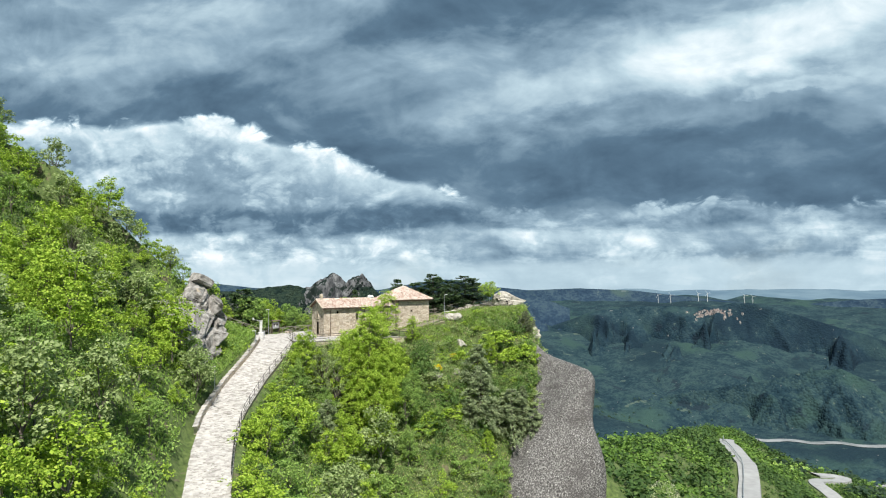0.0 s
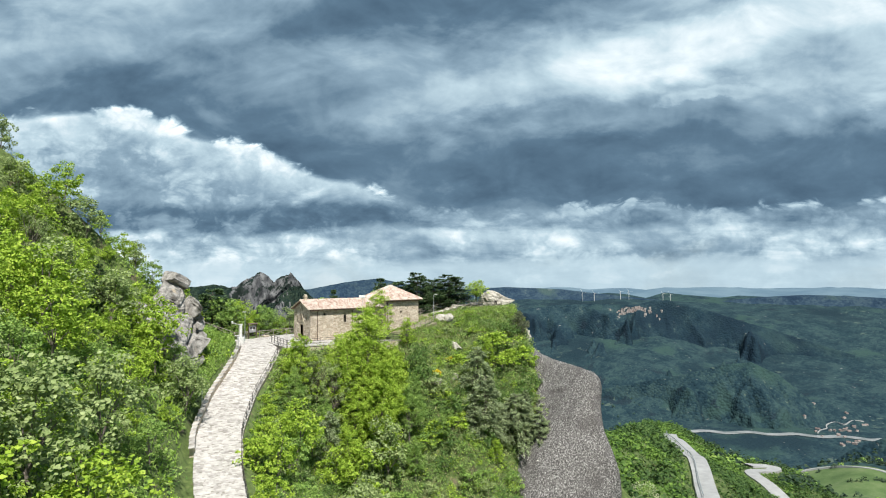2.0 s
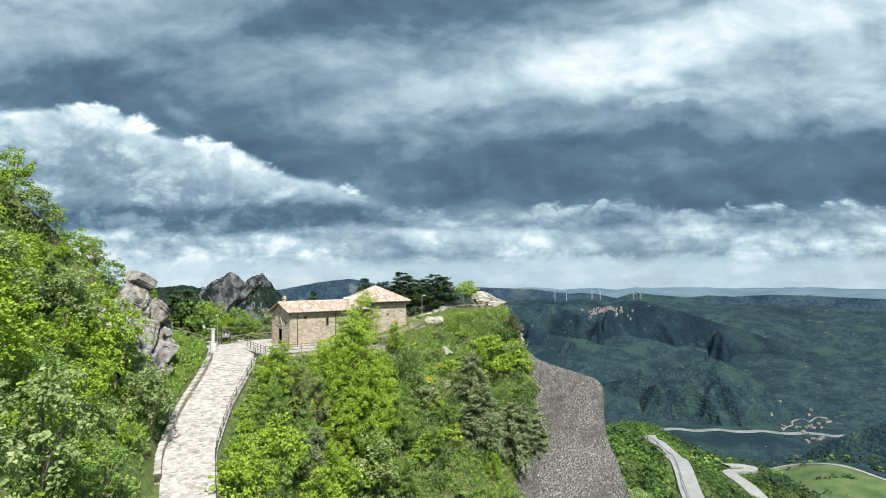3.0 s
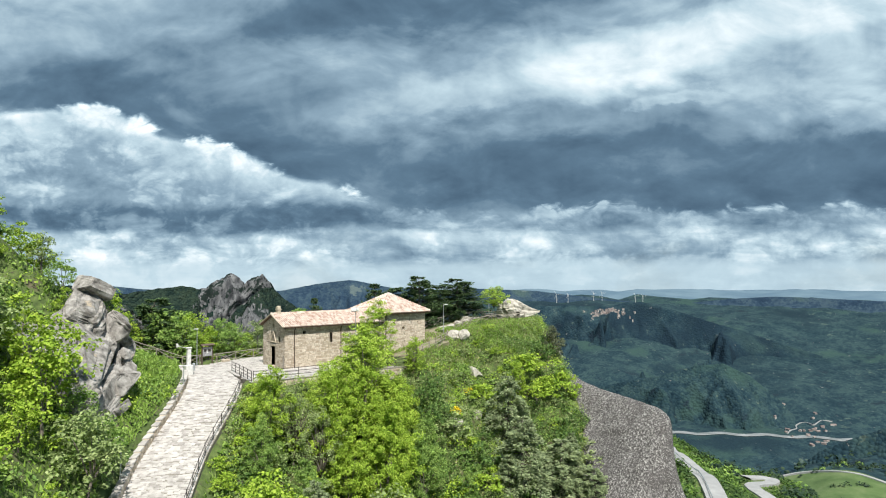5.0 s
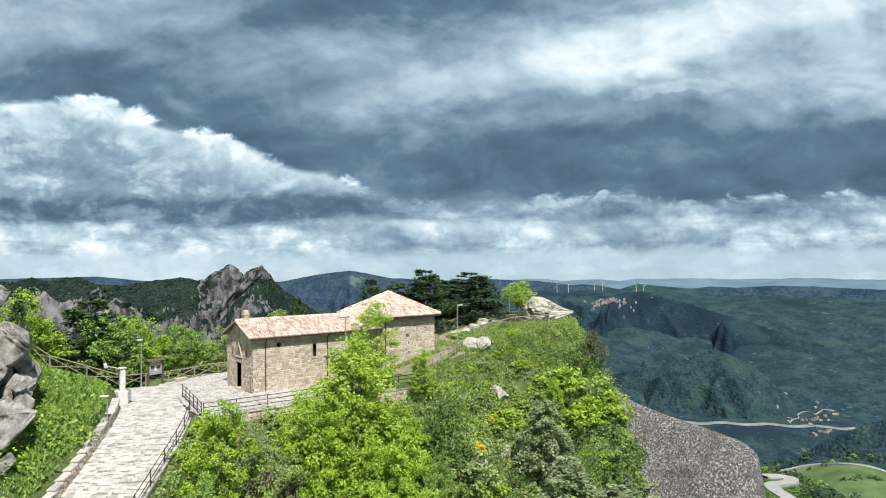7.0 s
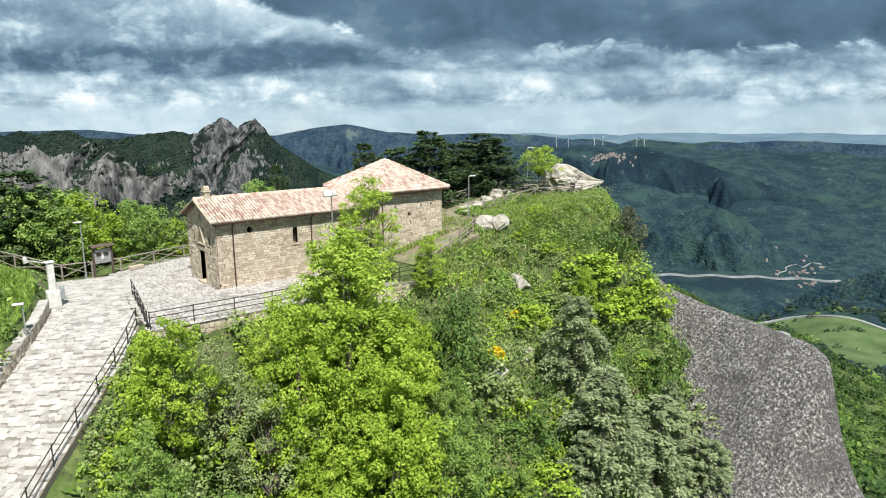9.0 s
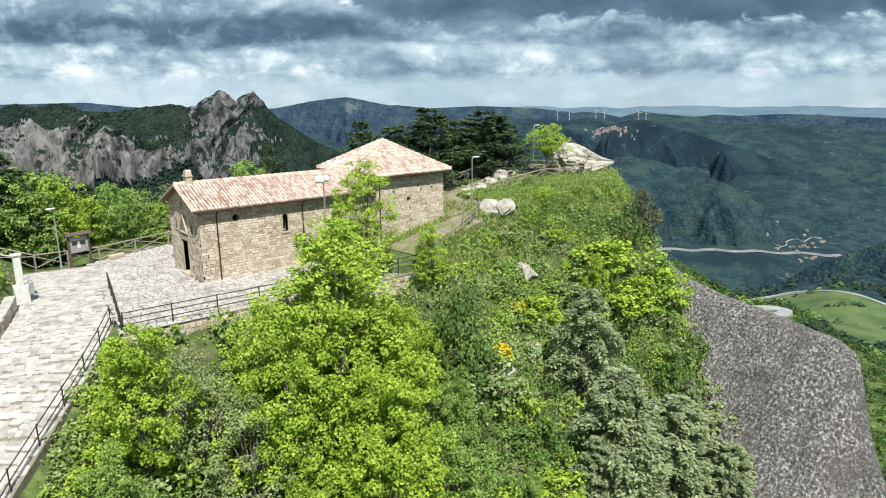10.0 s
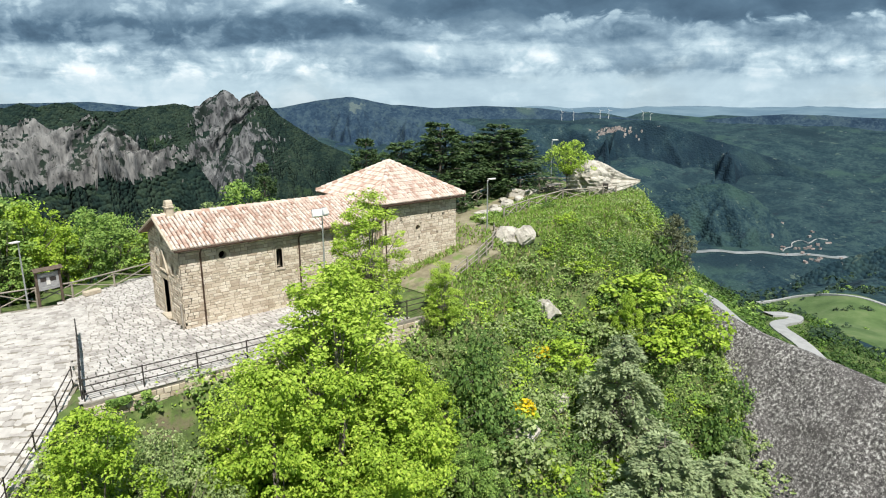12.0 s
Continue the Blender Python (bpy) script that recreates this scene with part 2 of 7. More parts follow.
MAT = {}
MAT["leaf_lime"] = leaf_material("lime_green_leaves", (0.165, 0.265, 0.03), (0.315, 0.465, 0.05), (0.50, 0.62, 0.095))
MAT["leaf_green"] = leaf_material("green_leaves", (0.12, 0.22, 0.05), (0.235, 0.37, 0.085), (0.40, 0.53, 0.14))
MAT["leaf_olive"] = leaf_material("olive_leaves", (0.16, 0.22, 0.08), (0.29, 0.375, 0.14), (0.45, 0.53, 0.24))
MAT["leaf_bramble"] = leaf_material("bramble_leaves", (0.05, 0.105, 0.03), (0.115, 0.205, 0.05), (0.22, 0.33, 0.09))
MAT["leaf_young"] = leaf_material("young_leaves", (0.24, 0.36, 0.045), (0.38, 0.53, 0.07), (0.54, 0.66, 0.13))
MAT["leaf_spur"] = leaf_material("spur_leaves", (0.06, 0.12, 0.022), (0.12, 0.22, 0.04), (0.22, 0.34, 0.07))
MAT["leaf_spur_dark"] = leaf_material("spur_dark_leaves", (0.035, 0.075, 0.022), (0.065, 0.125, 0.032), (0.12, 0.19, 0.05))
MAT["needle_grey"] = leaf_material("blue_grey_needles", (0.16, 0.21, 0.105), (0.31, 0.38, 0.20), (0.48, 0.55, 0.31))
MAT["needle_dark"] = leaf_material("dark_needles", (0.036, 0.072, 0.030), (0.080, 0.135, 0.052), (0.15, 0.22, 0.09))
MAT["flower"] = leaf_material("yellow_broom_flowers", (0.55, 0.40, 0.01), (0.75, 0.55, 0.02), (0.85, 0.68, 0.04))
MAT["blossom"] = leaf_material("cream_blossom", (0.45, 0.47, 0.28), (0.6, 0.62, 0.4), (0.75, 0.75, 0.55))
MAT["grass_blade"] = leaf_material("grass_blades", (0.16, 0.27, 0.045), (0.26, 0.41, 0.07), (0.40, 0.52, 0.15))
MAT["dry_grass"] = leaf_material("dry_grass_blades", (0.2, 0.2, 0.08), (0.32, 0.31, 0.15), (0.45, 0.42, 0.25))
MAT["bark"] = material("grey_bark", ((0.3, (0.09, 0.075, 0.06)), (0.7, (0.24, 0.21, 0.18))), 6, 0.9, 0.6, stretch=(1, 1, 0.25))
MAT["twig"] = material("bare_twigs", ((0.3, (0.16, 0.14, 0.12)), (0.7, (0.33, 0.30, 0.26))), 6, 0.9, 0.0)
MAT["ground"] = material("grassy_earth", ((0.3, (0.045, 0.065, 0.022)), (0.5, (0.085, 0.125, 0.035)), (0.7, (0.15, 0.19, 0.06))), 1.6, 0.95, 0.8, 6,
                         patch=((0.5, 0.56, 0.66, (0.13, 0.115, 0.07)), (3.0, 0.60, 0.66, (0.06, 0.05, 0.035))))
# Haze is tinted into these blues; the 0.0019 field paints in cloud shade.
MAT["far_woods"] = forest_material("haze_tinted_valley_woods", ((0.36, (0.007, 0.020, 0.030)), (0.55, (0.016, 0.037, 0.048)), (0.74, (0.035, 0.065, 0.068))), 9.0,
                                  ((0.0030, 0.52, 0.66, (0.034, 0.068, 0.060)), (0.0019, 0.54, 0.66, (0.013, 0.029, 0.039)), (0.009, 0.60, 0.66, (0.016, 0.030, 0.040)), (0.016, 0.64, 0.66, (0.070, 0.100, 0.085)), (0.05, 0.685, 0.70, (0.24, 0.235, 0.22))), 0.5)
MAT["earth"] = material("trodden_earth", ((0.3, (0.13, 0.115, 0.075)), (0.5, (0.22, 0.195, 0.125)), (0.7, (0.30, 0.27, 0.19))), 1.1, 0.95, 0.5, 6, patch=((0.8, 0.52, 0.60, (0.14, 0.19, 0.06)),))
# The far rim's pale blue is haze, held in the base colour.
MAT["hazy_plain"] = material("haze_tinted_far_plain", ((0.35, (0.075, 0.13, 0.18)), (0.65, (0.125, 0.19, 0.235))), 0.004, 0.95, 0, stretch=(1, 1, 1))
MAT["rock"] = material("pale_limestone", ((0.32, (0.085, 0.080, 0.072)), (0.47, (0.24, 0.225, 0.205)), (0.66, (0.42, 0.40, 0.37))), 1.5, 0.9, 1.0, 5,
                       patch=((0.8, 0.57, 0.66, (0.17, 0.155, 0.135)), (4.0, 0.64, 0.68, (0.08, 0.075, 0.065)), (0.5, 0.64, 0.70, (0.40, 0.33, 0.24))))
MAT["pale_rock"] = material("bleached_limestone", ((0.28, (0.20, 0.18, 0.155)), (0.45, (0.40, 0.37, 0.32)), (0.65, (0.55, 0.515, 0.455))), 1.8, 0.9, 0.8, 7, patch=((2.6, 0.60, 0.68, (0.16, 0.15, 0.13)),))
# Tile bed coloured dark: the shade between the tiles is painted in.
MAT["roof_under"] = material("painted_shade_tile_bed", ((0.3, (0.12, 0.075, 0.055)), (0.7, (0.21, 0.14, 0.105))), 5, 0.9, 0.2)
MAT["boulder"] = material("lichen_grey_conglomerate", ((0.40, (0.040, 0.037, 0.036)), (0.49, (0.092, 0.086, 0.083)), (0.56, (0.17, 0.162, 0.155)), (0.64, (0.42, 0.41, 0.39))), 6.5, 0.92, 1.0, 14,
                          detail=15, stretch=(1.0, 1.0, 0.7), patch=((0.25, 0.50, 0.68, (0.070, 0.064, 0.062)), (1.6, 0.60, 0.72, (0.21, 0.20, 0.19)), (15.0, 0.595, 0.625, (0.46, 0.445, 0.42)), (1.3, 0.71, 0.72, (0.70, 0.68, 0.64))))
MAT["crag"] = material("far_grey_crags", ((0.36, (0.045, 0.046, 0.048)), (0.46, (0.115, 0.115, 0.114)), (0.62, (0.215, 0.212, 0.205))), 0.07, 0.92, 1.0, 0.10, detail=12,
                       stretch=(1, 1, 0.3), turn=(0, 0.6, 0), patch=((0.035, 0.555, 0.585, (0.014, 0.026, 0.018)), (0.12, 0.60, 0.64, (0.030, 0.034, 0.030))))
MAT["stone_wall"] = material("sandstone_blocks", ((0.2, (0.42, 0.34, 0.26)), (0.5, (0.58, 0.495, 0.395)), (0.8, (0.70, 0.625, 0.525))), 1.7, 0.9, 0.5, 22, object_random=0.55)
MAT["peak_woods"] = forest_material("mountain_scrub_woods", ((0.36, (0.006, 0.014, 0.013)), (0.55, (0.012, 0.025, 0.021)), (0.74, (0.027, 0.044, 0.030))), 7.0,
                                    ((0.010, 0.60, 0.68, (0.030, 0.052, 0.026)), (0.06, 0.68, 0.70, (0.13, 0.13, 0.12))))
# Haze and a broad cloud-shade field (0.0017) are mixed into these dark blues.
MAT["ridge_woods"] = forest_material("haze_and_shade_ridge_woods", ((0.36, (0.007, 0.020, 0.032)), (0.55, (0.014, 0.034, 0.048)), (0.74, (0.031, 0.059, 0.068))), 9.0,
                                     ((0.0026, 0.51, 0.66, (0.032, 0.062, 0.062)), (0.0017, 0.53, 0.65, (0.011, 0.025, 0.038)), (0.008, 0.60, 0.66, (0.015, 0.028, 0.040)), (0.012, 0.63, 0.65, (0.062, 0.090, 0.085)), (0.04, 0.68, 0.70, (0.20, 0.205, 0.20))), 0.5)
MAT["peak_rock"] = material("dark_grey_peaks", ((0.36, (0.032, 0.034, 0.037)), (0.46, (0.085, 0.088, 0.092)), (0.62, (0.180, 0.182, 0.183))), 0.07, 0.92, 1.0, 0.10, detail=12,
                            stretch=(1, 1, 0.3), turn=(0, 0.6, 0), patch=((0.030, 0.535, 0.565, (0.012, 0.022, 0.018)), (0.10, 0.58, 0.62, (0.020, 0.024, 0.024))))
MAT["leaf_grey"] = leaf_material("grey_olive_leaves", (0.075, 0.09, 0.05), (0.14, 0.16, 0.09), (0.25, 0.28, 0.17))
MAT["brown_timber"] = material("dark_brown_timber", ((0.3, (0.07, 0.05, 0.038)), (0.7, (0.15, 0.115, 0.09))), 7, 0.85, 0.4, stretch=(1, 1, 0.3))
MAT["print_grey"] = material("faded_print", ((0.3, (0.22, 0.22, 0.23)), (0.7, (0.40, 0.40, 0.40))), 7, 0.6, 0.05)
MAT["mortar"] = material("lime_mortar", ((0.3, (0.28, 0.24, 0.185)), (0.7, (0.42, 0.37, 0.295))), 5, 0.95, 0.4)
MAT["roof_tile"] = material("terracotta_tiles", ((0.10, (0.40, 0.26, 0.20)), (0.34, (0.53, 0.40, 0.335)), (0.58, (0.60, 0.495, 0.425)), (0.85, (0.67, 0.59, 0.52))), 2.5, 0.85, 0.3, island_random=0.7)
MAT["paving"] = material("pale_paving_stone", ((0.25, (0.27, 0.25, 0.23)), (0.5, (0.43, 0.405, 0.38)), (0.8, (0.57, 0.545, 0.515))), 1.2, 0.85, 0.4, 16, object_random=0.32, island_random=0)
MAT["paving_rest"] = material("pale_paving_field", ((0.25, (0.27, 0.25, 0.23)), (0.5, (0.43, 0.405, 0.38)), (0.8, (0.57, 0.545, 0.515))), 1.2, 0.85, 0.4, 16, island_random=0.32)
MAT["joint"] = material("sandy_joint", ((0.3, (0.17, 0.155, 0.125)), (0.7, (0.28, 0.255, 0.215))), 6, 0.95, 0.3)
MAT["metal_dark"] = material("dark_iron", ((0.3, (0.035, 0.03, 0.028)), (0.7, (0.075, 0.065, 0.06))), 12, 0.55, 0.1, metal=0.3)
MAT["metal_grey"] = material("galvanised_steel", ((0.3, (0.40, 0.42, 0.43)), (0.7, (0.55, 0.57, 0.58))), 10, 0.4, 0.05, metal=0.6)
MAT["pipe"] = material("brown_copper_pipe", ((0.3, (0.055, 0.035, 0.025)), (0.7, (0.11, 0.07, 0.05))), 14, 0.5, 0.1, metal=0.3)
MAT["timber"] = material("weathered_timber", ((0.3, (0.20, 0.175, 0.145)), (0.7, (0.38, 0.34, 0.29))), 7, 0.85, 0.4, stretch=(1, 1, 0.3))
MAT["dark_wood"] = material("dark_oak_door", ((0.3, (0.035, 0.022, 0.014)), (0.7, (0.08, 0.05, 0.03))), 9, 0.7, 0.3)
# Near-black, so the unlit chapel inside is put into the colour.
MAT["void"] = material("painted_dim_interior", ((0.3, (0.012, 0.011, 0.010)), (0.7, (0.02, 0.018, 0.016))), 3, 0.9, 0)
MAT["white"] = material("weathered_whitewash", ((0.3, (0.52, 0.51, 0.48)), (0.6, (0.74, 0.73, 0.70))), 3, 0.8, 0.2, patch=(1.6, 0.58, 0.72, (0.40, 0.38, 0.34)))
MAT["asphalt"] = material("pale_dusty_asphalt", ((0.3, (0.27, 0.27, 0.265)), (0.7, (0.37, 0.37, 0.365))), 0.3, 0.9, 0.2, 8)
MAT["carving"] = material("carved_pale_stone", ((0.3, (0.38, 0.32, 0.24)), (0.7, (0.56, 0.49, 0.39))), 4, 0.85, 0.3)
MAT["field"] = material("green_pasture", ((0.38, (0.055, 0.095, 0.03)), (0.5, (0.085, 0.135, 0.045)), (0.64, (0.13, 0.17, 0.07))), 0.03, 0.95, 0.3, 0.4)
MAT["village"] = material("pale_plaster_houses", ((0.3, (0.26, 0.225, 0.21)), (0.7, (0.42, 0.39, 0.36))), 0.05, 0.9, 0, object_random=0.8)
MAT["red_roof"] = material("village_roofs", ((0.3, (0.18, 0.14, 0.13)), (0.7, (0.27, 0.22, 0.20))), 0.05, 0.9, 0, object_random=0.6)
MAT["water"] = material("pale_river_gravel", ((0.36, (0.13, 0.15, 0.15)), (0.64, (0.27, 0.28, 0.285))), 0.02, 0.7, 0)


# ---- building helpers ----
def mesh_object(name, verts, faces, mat, parent=None, smooth=False):
    me = bpy.data.meshes.new(name)
    me.from_pydata([tuple(v) for v in verts] if not isinstance(verts, np.ndarray) else verts.tolist(), [], faces if isinstance(faces, list) else faces.tolist())
    me.update()
    if smooth:
        me.polygons.foreach_set("use_smooth", [True] * len(me.polygons))
    me.materials.append(mat)
    ob = new(name, me)
    if parent is not None:
        ob.parent = parent
    return ob


def part(name, bm, mat, parent=None, label="", smooth=False):
    me = bpy.data.meshes.new(name)
    bm.normal_update()
    bm.to_mesh(me)
    bm.free()
    if smooth:
        me.polygons.foreach_set("use_smooth", [True] * len(me.polygons))
    me.materials.append(mat)
    ob = new(name, me)
    if parent is not None:
        ob.parent = parent
    if label:
        tagged(ob, label)
    return ob


def box(bm, x0, x1, y0, y1, z0, z1, m=None, bevel=0.0):
    r = bmesh.ops.create_cube(bm, size=1.0)
    vs = r["verts"]
    for v in vs:
        v.co = Vector((x0 + (v.co.x + 0.5) * (x1 - x0), y0 + (v.co.y + 0.5) * (y1 - y0), z0 + (v.co.z + 0.5) * (z1 - z0)))
    if bevel:
        es = list({e for v in vs for e in v.link_edges})
        r2 = bmesh.ops.bevel(bm, geom=es, offset=bevel, segments=1, affect="EDGES")
        vs = list({v for v in vs if v.is_valid} | set(r2["verts"]))
    if m is not None:
        bmesh.ops.transform(bm, matrix=m, verts=vs)
    return vs


def rod(bm, a, b, r0, r1=None, seg=8):
    a, b = Vector(a), Vector(b)
    d = b - a
    r = bmesh.ops.create_cone(bm, cap_ends=True, segments=seg, radius1=r0, radius2=r0 if r1 is None else r1, depth=d.length)
    m = Matrix.Translation((a + b) / 2) @ d.to_track_quat("Z", "Y").to_matrix().to_4x4()
    bmesh.ops.transform(bm, matrix=m, verts=r["verts"])
    return r["verts"]


def empty(name, m=None):
    ob = new(name)
    if m is not None:
        ob.matrix_world = m
    return ob


# ---- the lie of the land ----
rng = np.random.default_rng(7)
_lat = rng.random((64, 64))


def vnoise(x, y):
    xi, yi = np.floor(x).astype(int), np.floor(y).astype(int)
    fx, fy = x - xi, y - yi
    fx, fy = fx * fx * (3 - 2 * fx), fy * fy * (3 - 2 * fy)
    g = lambda i, j: _lat[i % 64, j % 64]
    return (g(xi, yi) * (1 - fx) + g(xi + 1, yi) * fx) * (1 - fy) + (g(xi, yi + 1) * (1 - fx) + g(xi + 1, yi + 1) * fx) * fy


def fbm(x, y, octaves=5, gain=0.5):
    s, a, t = 0.0, 1.0, 0.0
    for k in range(octaves):
        s = s + a * (vnoise(x * 2 ** k + 17.3 * k, y * 2 ** k + 9.1 * k) - 0.5)
        t += a
        a *= gain
    return s / t * 2


def sstep(x, lo, hi):
    q = np.clip((x - lo) / (hi - lo), 0, 1)
    return q * q * (3 - 2 * q)


LANE = ((-5.5, 9.0, 0.0), (-6.3, 3.0, 0.0), (-7.4, -1.0, -0.25), (-9.4, -4.8, -1.2), (-14.3, -11.0, -4.0), (-18.6, -19.0, -6.1),
        (-20.9, -26.0, -7.4), (-23.0, -35.0, -9.2), (-25.0, -47.0, -11.6), (-27.5, -62.0, -14.6), (-32.0, -100.0, -22.0))
LANE_HALF = 2.3


def lane_samples():
    pts = np.array(LANE)
    seg = np.r_[0, np.cumsum(np.linalg.norm(np.diff(pts[:, :2], axis=0), axis=1))]
    s = np.arange(0, seg[-1], 0.5)
    # smoothed twice so that the bends are round
    p = np.stack([np.interp(s, seg, pts[:, k]) for k in range(3)], 1)
    for _ in range(10):
        p[1:-1] = (p[:-2] + 2 * p[1:-1] + p[2:]) / 4
    return p


LANE_P = lane_samples()


def lane_near(x, y):
    """Signed distance to the lane's middle (positive uphill, to the west), its height there and the sample's index."""
    x, y = np.atleast_1d(x).astype(float), np.atleast_1d(y).astype(float)
    best, idx = np.full(x.shape, 1e9), np.zeros(x.shape, int)
    for i in range(len(LANE_P)):
        d = (x - LANE_P[i, 0]) ** 2 + (y - LANE_P[i, 1]) ** 2
        m = d < best
        best[m], idx[m] = d[m], i
    j = np.clip(idx, 1, len(LANE_P) - 2)
    tx, ty = LANE_P[j + 1, 0] - LANE_P[j - 1, 0], LANE_P[j + 1, 1] - LANE_P[j - 1, 1]
    side = np.sign(tx * (y - LANE_P[idx, 1]) - ty * (x - LANE_P[idx, 0]))
    return -side * np.sqrt(best), LANE_P[idx, 2], idx


FAR_R = (300, 1000, 1500, 2200, 3000, 3800, 4800, 5600)
FAR_AZ = (-40, 16, 27, 36, 45, 51, 59, 66, 75, 100, 140)
FAR_Z = ((-110, -250, -470, -560, -430, -250, -95, -110), (-110, -250, -470, -570, -430, -250, -95, -110), (-110, -300, -490, -570, -400, -230, -95, -110),
         (-120, -330, -480, -500, -320, -185, -95, -110), (-130, -350, -450, -420, -330, -200, -95, -110), (-130, -330, -400, -350, -280, -180, -95, -110),
         (-120, -300, -330, -320, -240, -160, -95, -110), (-110, -280, -330, -330, -230, -150, -95, -110), (-100, -250, -300, -260, -200, -140, -95, -110),
         (-60, -200, -240, -220, -180, -140, -95, -110), (60, 20, -50, -80, -100, -120, -95, -110))


def land(x, y):
    """Height of the bare ground."""
    x, y = np.atleast_1d(x).astype(float), np.atleast_1d(y).astype(float)
    top = np.interp(x, (-12, 9, 12, 18, 24, 29, 36), (0, 0, 0.5, 1.75, 2.6, 3.3, 3.5))
    ys = np.interp(x, (-4, 6, 12, 17, 20, 24, 28, 34, 37), (-5.9, -6.3, -6.0, -3.6, -2.6, -5.0, -5.2, -3.7, -1.5))
    run = np.maximum(0, ys - y)
    t1 = top - np.where(run < 24, 0.95 * run, 22.8 + 0.6 * (run - 24)) - 0.25 * np.exp(-((run - 1.0) / 1.5) ** 2) * (run > 0)
    t1 = t1 - 2.1 * sstep(ys - y, -0.35, 0.45) * sstep(x, -6.5, -5.0) * (1 - sstep(x, 8.5, 11.5))
    yn = np.interp(x, (-12, 5, 14, 22, 34), (13, 12.5, 9.5, 8.0, 9.5))
    north = np.maximum(0, y - yn)
    t1 = t1 - 0.75 * north
    t1 = t1 - 2.2 * np.maximum(0, x - np.interp(y, (-12, -9, -4, 0), (30.3, 31.8, 34.5, 37.0)) - 1.2 * vnoise(y * 0.3, y * 0.0 + 3))
    d, zl, _ = lane_near(x, y)
    ad = np.abs(d)
    e = np.maximum(t1, np.where(x < 4, zl - 0.85 * np.maximum(0, ad - 2.4) - 0.3, -1e3) - 0.6 * north)
    wu = np.maximum(0, ad - 2.9)
    gentle = sstep(y, -9.0, -1.0)
    rise = np.where(wu < 9, 1.15 * wu, 10.35 + 0.36 * (wu - 9))
    soft = np.where(wu < 4, 0.30 * wu, 1.2 + 1.0 * (wu - 4))
    w = zl + 0.75 + rise * (1 - gentle) + soft * gentle - 0.8 * np.maximum(0, y - 10.5) * 1.3
    near = np.where(d > 0, np.where(y > 14, np.minimum(w, e), w), e)
    wl = 1 - sstep(ad, 2.45, 2.95)
    near = near * (1 - wl) + (zl - 0.35) * wl
    near = near + fbm(x * 0.16, y * 0.16, 5) * 0.9 * sstep(ad, 3.5, 8.0) * sstep(np.maximum(run, np.maximum(north, d)), 0.5, 4.0)
    # wooded spur to the east
    ax, ay = x - 50, y
    al, lat = ax * 0.864 + ay * 0.504, ax * 0.504 - ay * 0.864
    spur = -25.5 - 0.2 * al - 0.9 * np.maximum(0, al - 225) * 0.35 - 0.5 * np.maximum(0, lat) - 0.6 * np.maximum(0, -lat - 12) + fbm(x * 0.02, y * 0.02, 5) * 7
    spur = np.where(al < -40, -1e3, spur) - 0.8 * np.maximum(0, -al)
    near = np.maximum(near, spur)
    # the wide valley and the ranges round it
    r = np.hypot(x + 15, y + 40)
    az = np.degrees(np.arctan2(y + 40, x + 15))
    az = np.where(az < -110, az + 360, az)
    zt = np.array(FAR_Z, float)
    fz = np.zeros_like(r)
    k = np.interp(az, FAR_AZ, np.arange(len(FAR_AZ)))
    k0 = np.clip(np.floor(k).astype(int), 0, len(FAR_AZ) - 2)
    fk = k - k0
    fk = fk * fk * (3 - 2 * fk)
    for i in range(len(FAR_AZ) - 1):
        m = k0 == i
        if m.any():
            fz[m] = np.interp(r[m], FAR_R, zt[i]) * (1 - fk[m]) + np.interp(r[m], FAR_R, zt[i + 1]) * fk[m]
    rel = np.clip(r / 2200, 0.0, 1.0) * (1 - 0.8 * sstep(r, 2300, 3100))
    ridged = 1 - np.abs(fbm(x * 0.0017 + 3, y * 0.0017, 6, 0.5)) * 2
    fz = fz + (ridged - 0.6) * 150 * rel * (1 - 0.7 * np.exp(-((fz + 560) / 60) ** 2)) + fbm(x * 0.008, y * 0.008, 4) * 26 * rel
    # the river's level bed
    wr = (1 - sstep(np.abs(r - np.interp(az, (18, 34), (2310, 2140))), 110, 280)) * sstep(az, 14, 18) * (1 - sstep(az, 34, 40))
    fz = fz * (1 - wr) - 492.0 * wr
    wf = sstep(r, 230, 520)
    near = np.maximum(near, -260)
    low = near * (1 - wf) + fz * wf
    # the spur runs on to its nose, with a shelf for the lower road
    shelf = spur + 0.40 * np.clip(lat - 30, 0, 30) * sstep(al, 160, 215) + 0.315 * np.clip(al - 225, 0, 60) - 0.9 * np.maximum(0, al - 290)
    return np.maximum(low, np.where((al > 60) & (al < 700) & (lat > -120) & (lat < 140), shelf, -1e4))


def land1(x, y):
    return float(land(np.array([x]), np.array([y]))[0])


GRID = []


def sheet_z(x, y):
    """Height of the ground sheet itself, between its corners."""
    xs, ys, Z = GRID[0]
    i = int(np.clip(np.searchsorted(xs, x) - 1, 0, len(xs) - 2))
    j = int(np.clip(np.searchsorted(ys, y) - 1, 0, len(ys) - 2))
    f, g = (x - xs[i]) / (xs[i + 1] - xs[i]), (y - ys[j]) / (ys[j + 1] - ys[j])
    return float((Z[i, j] * (1 - f) + Z[i + 1, j] * f) * (1 - g) + (Z[i, j + 1] * (1 - f) + Z[i + 1, j + 1] * f) * g)


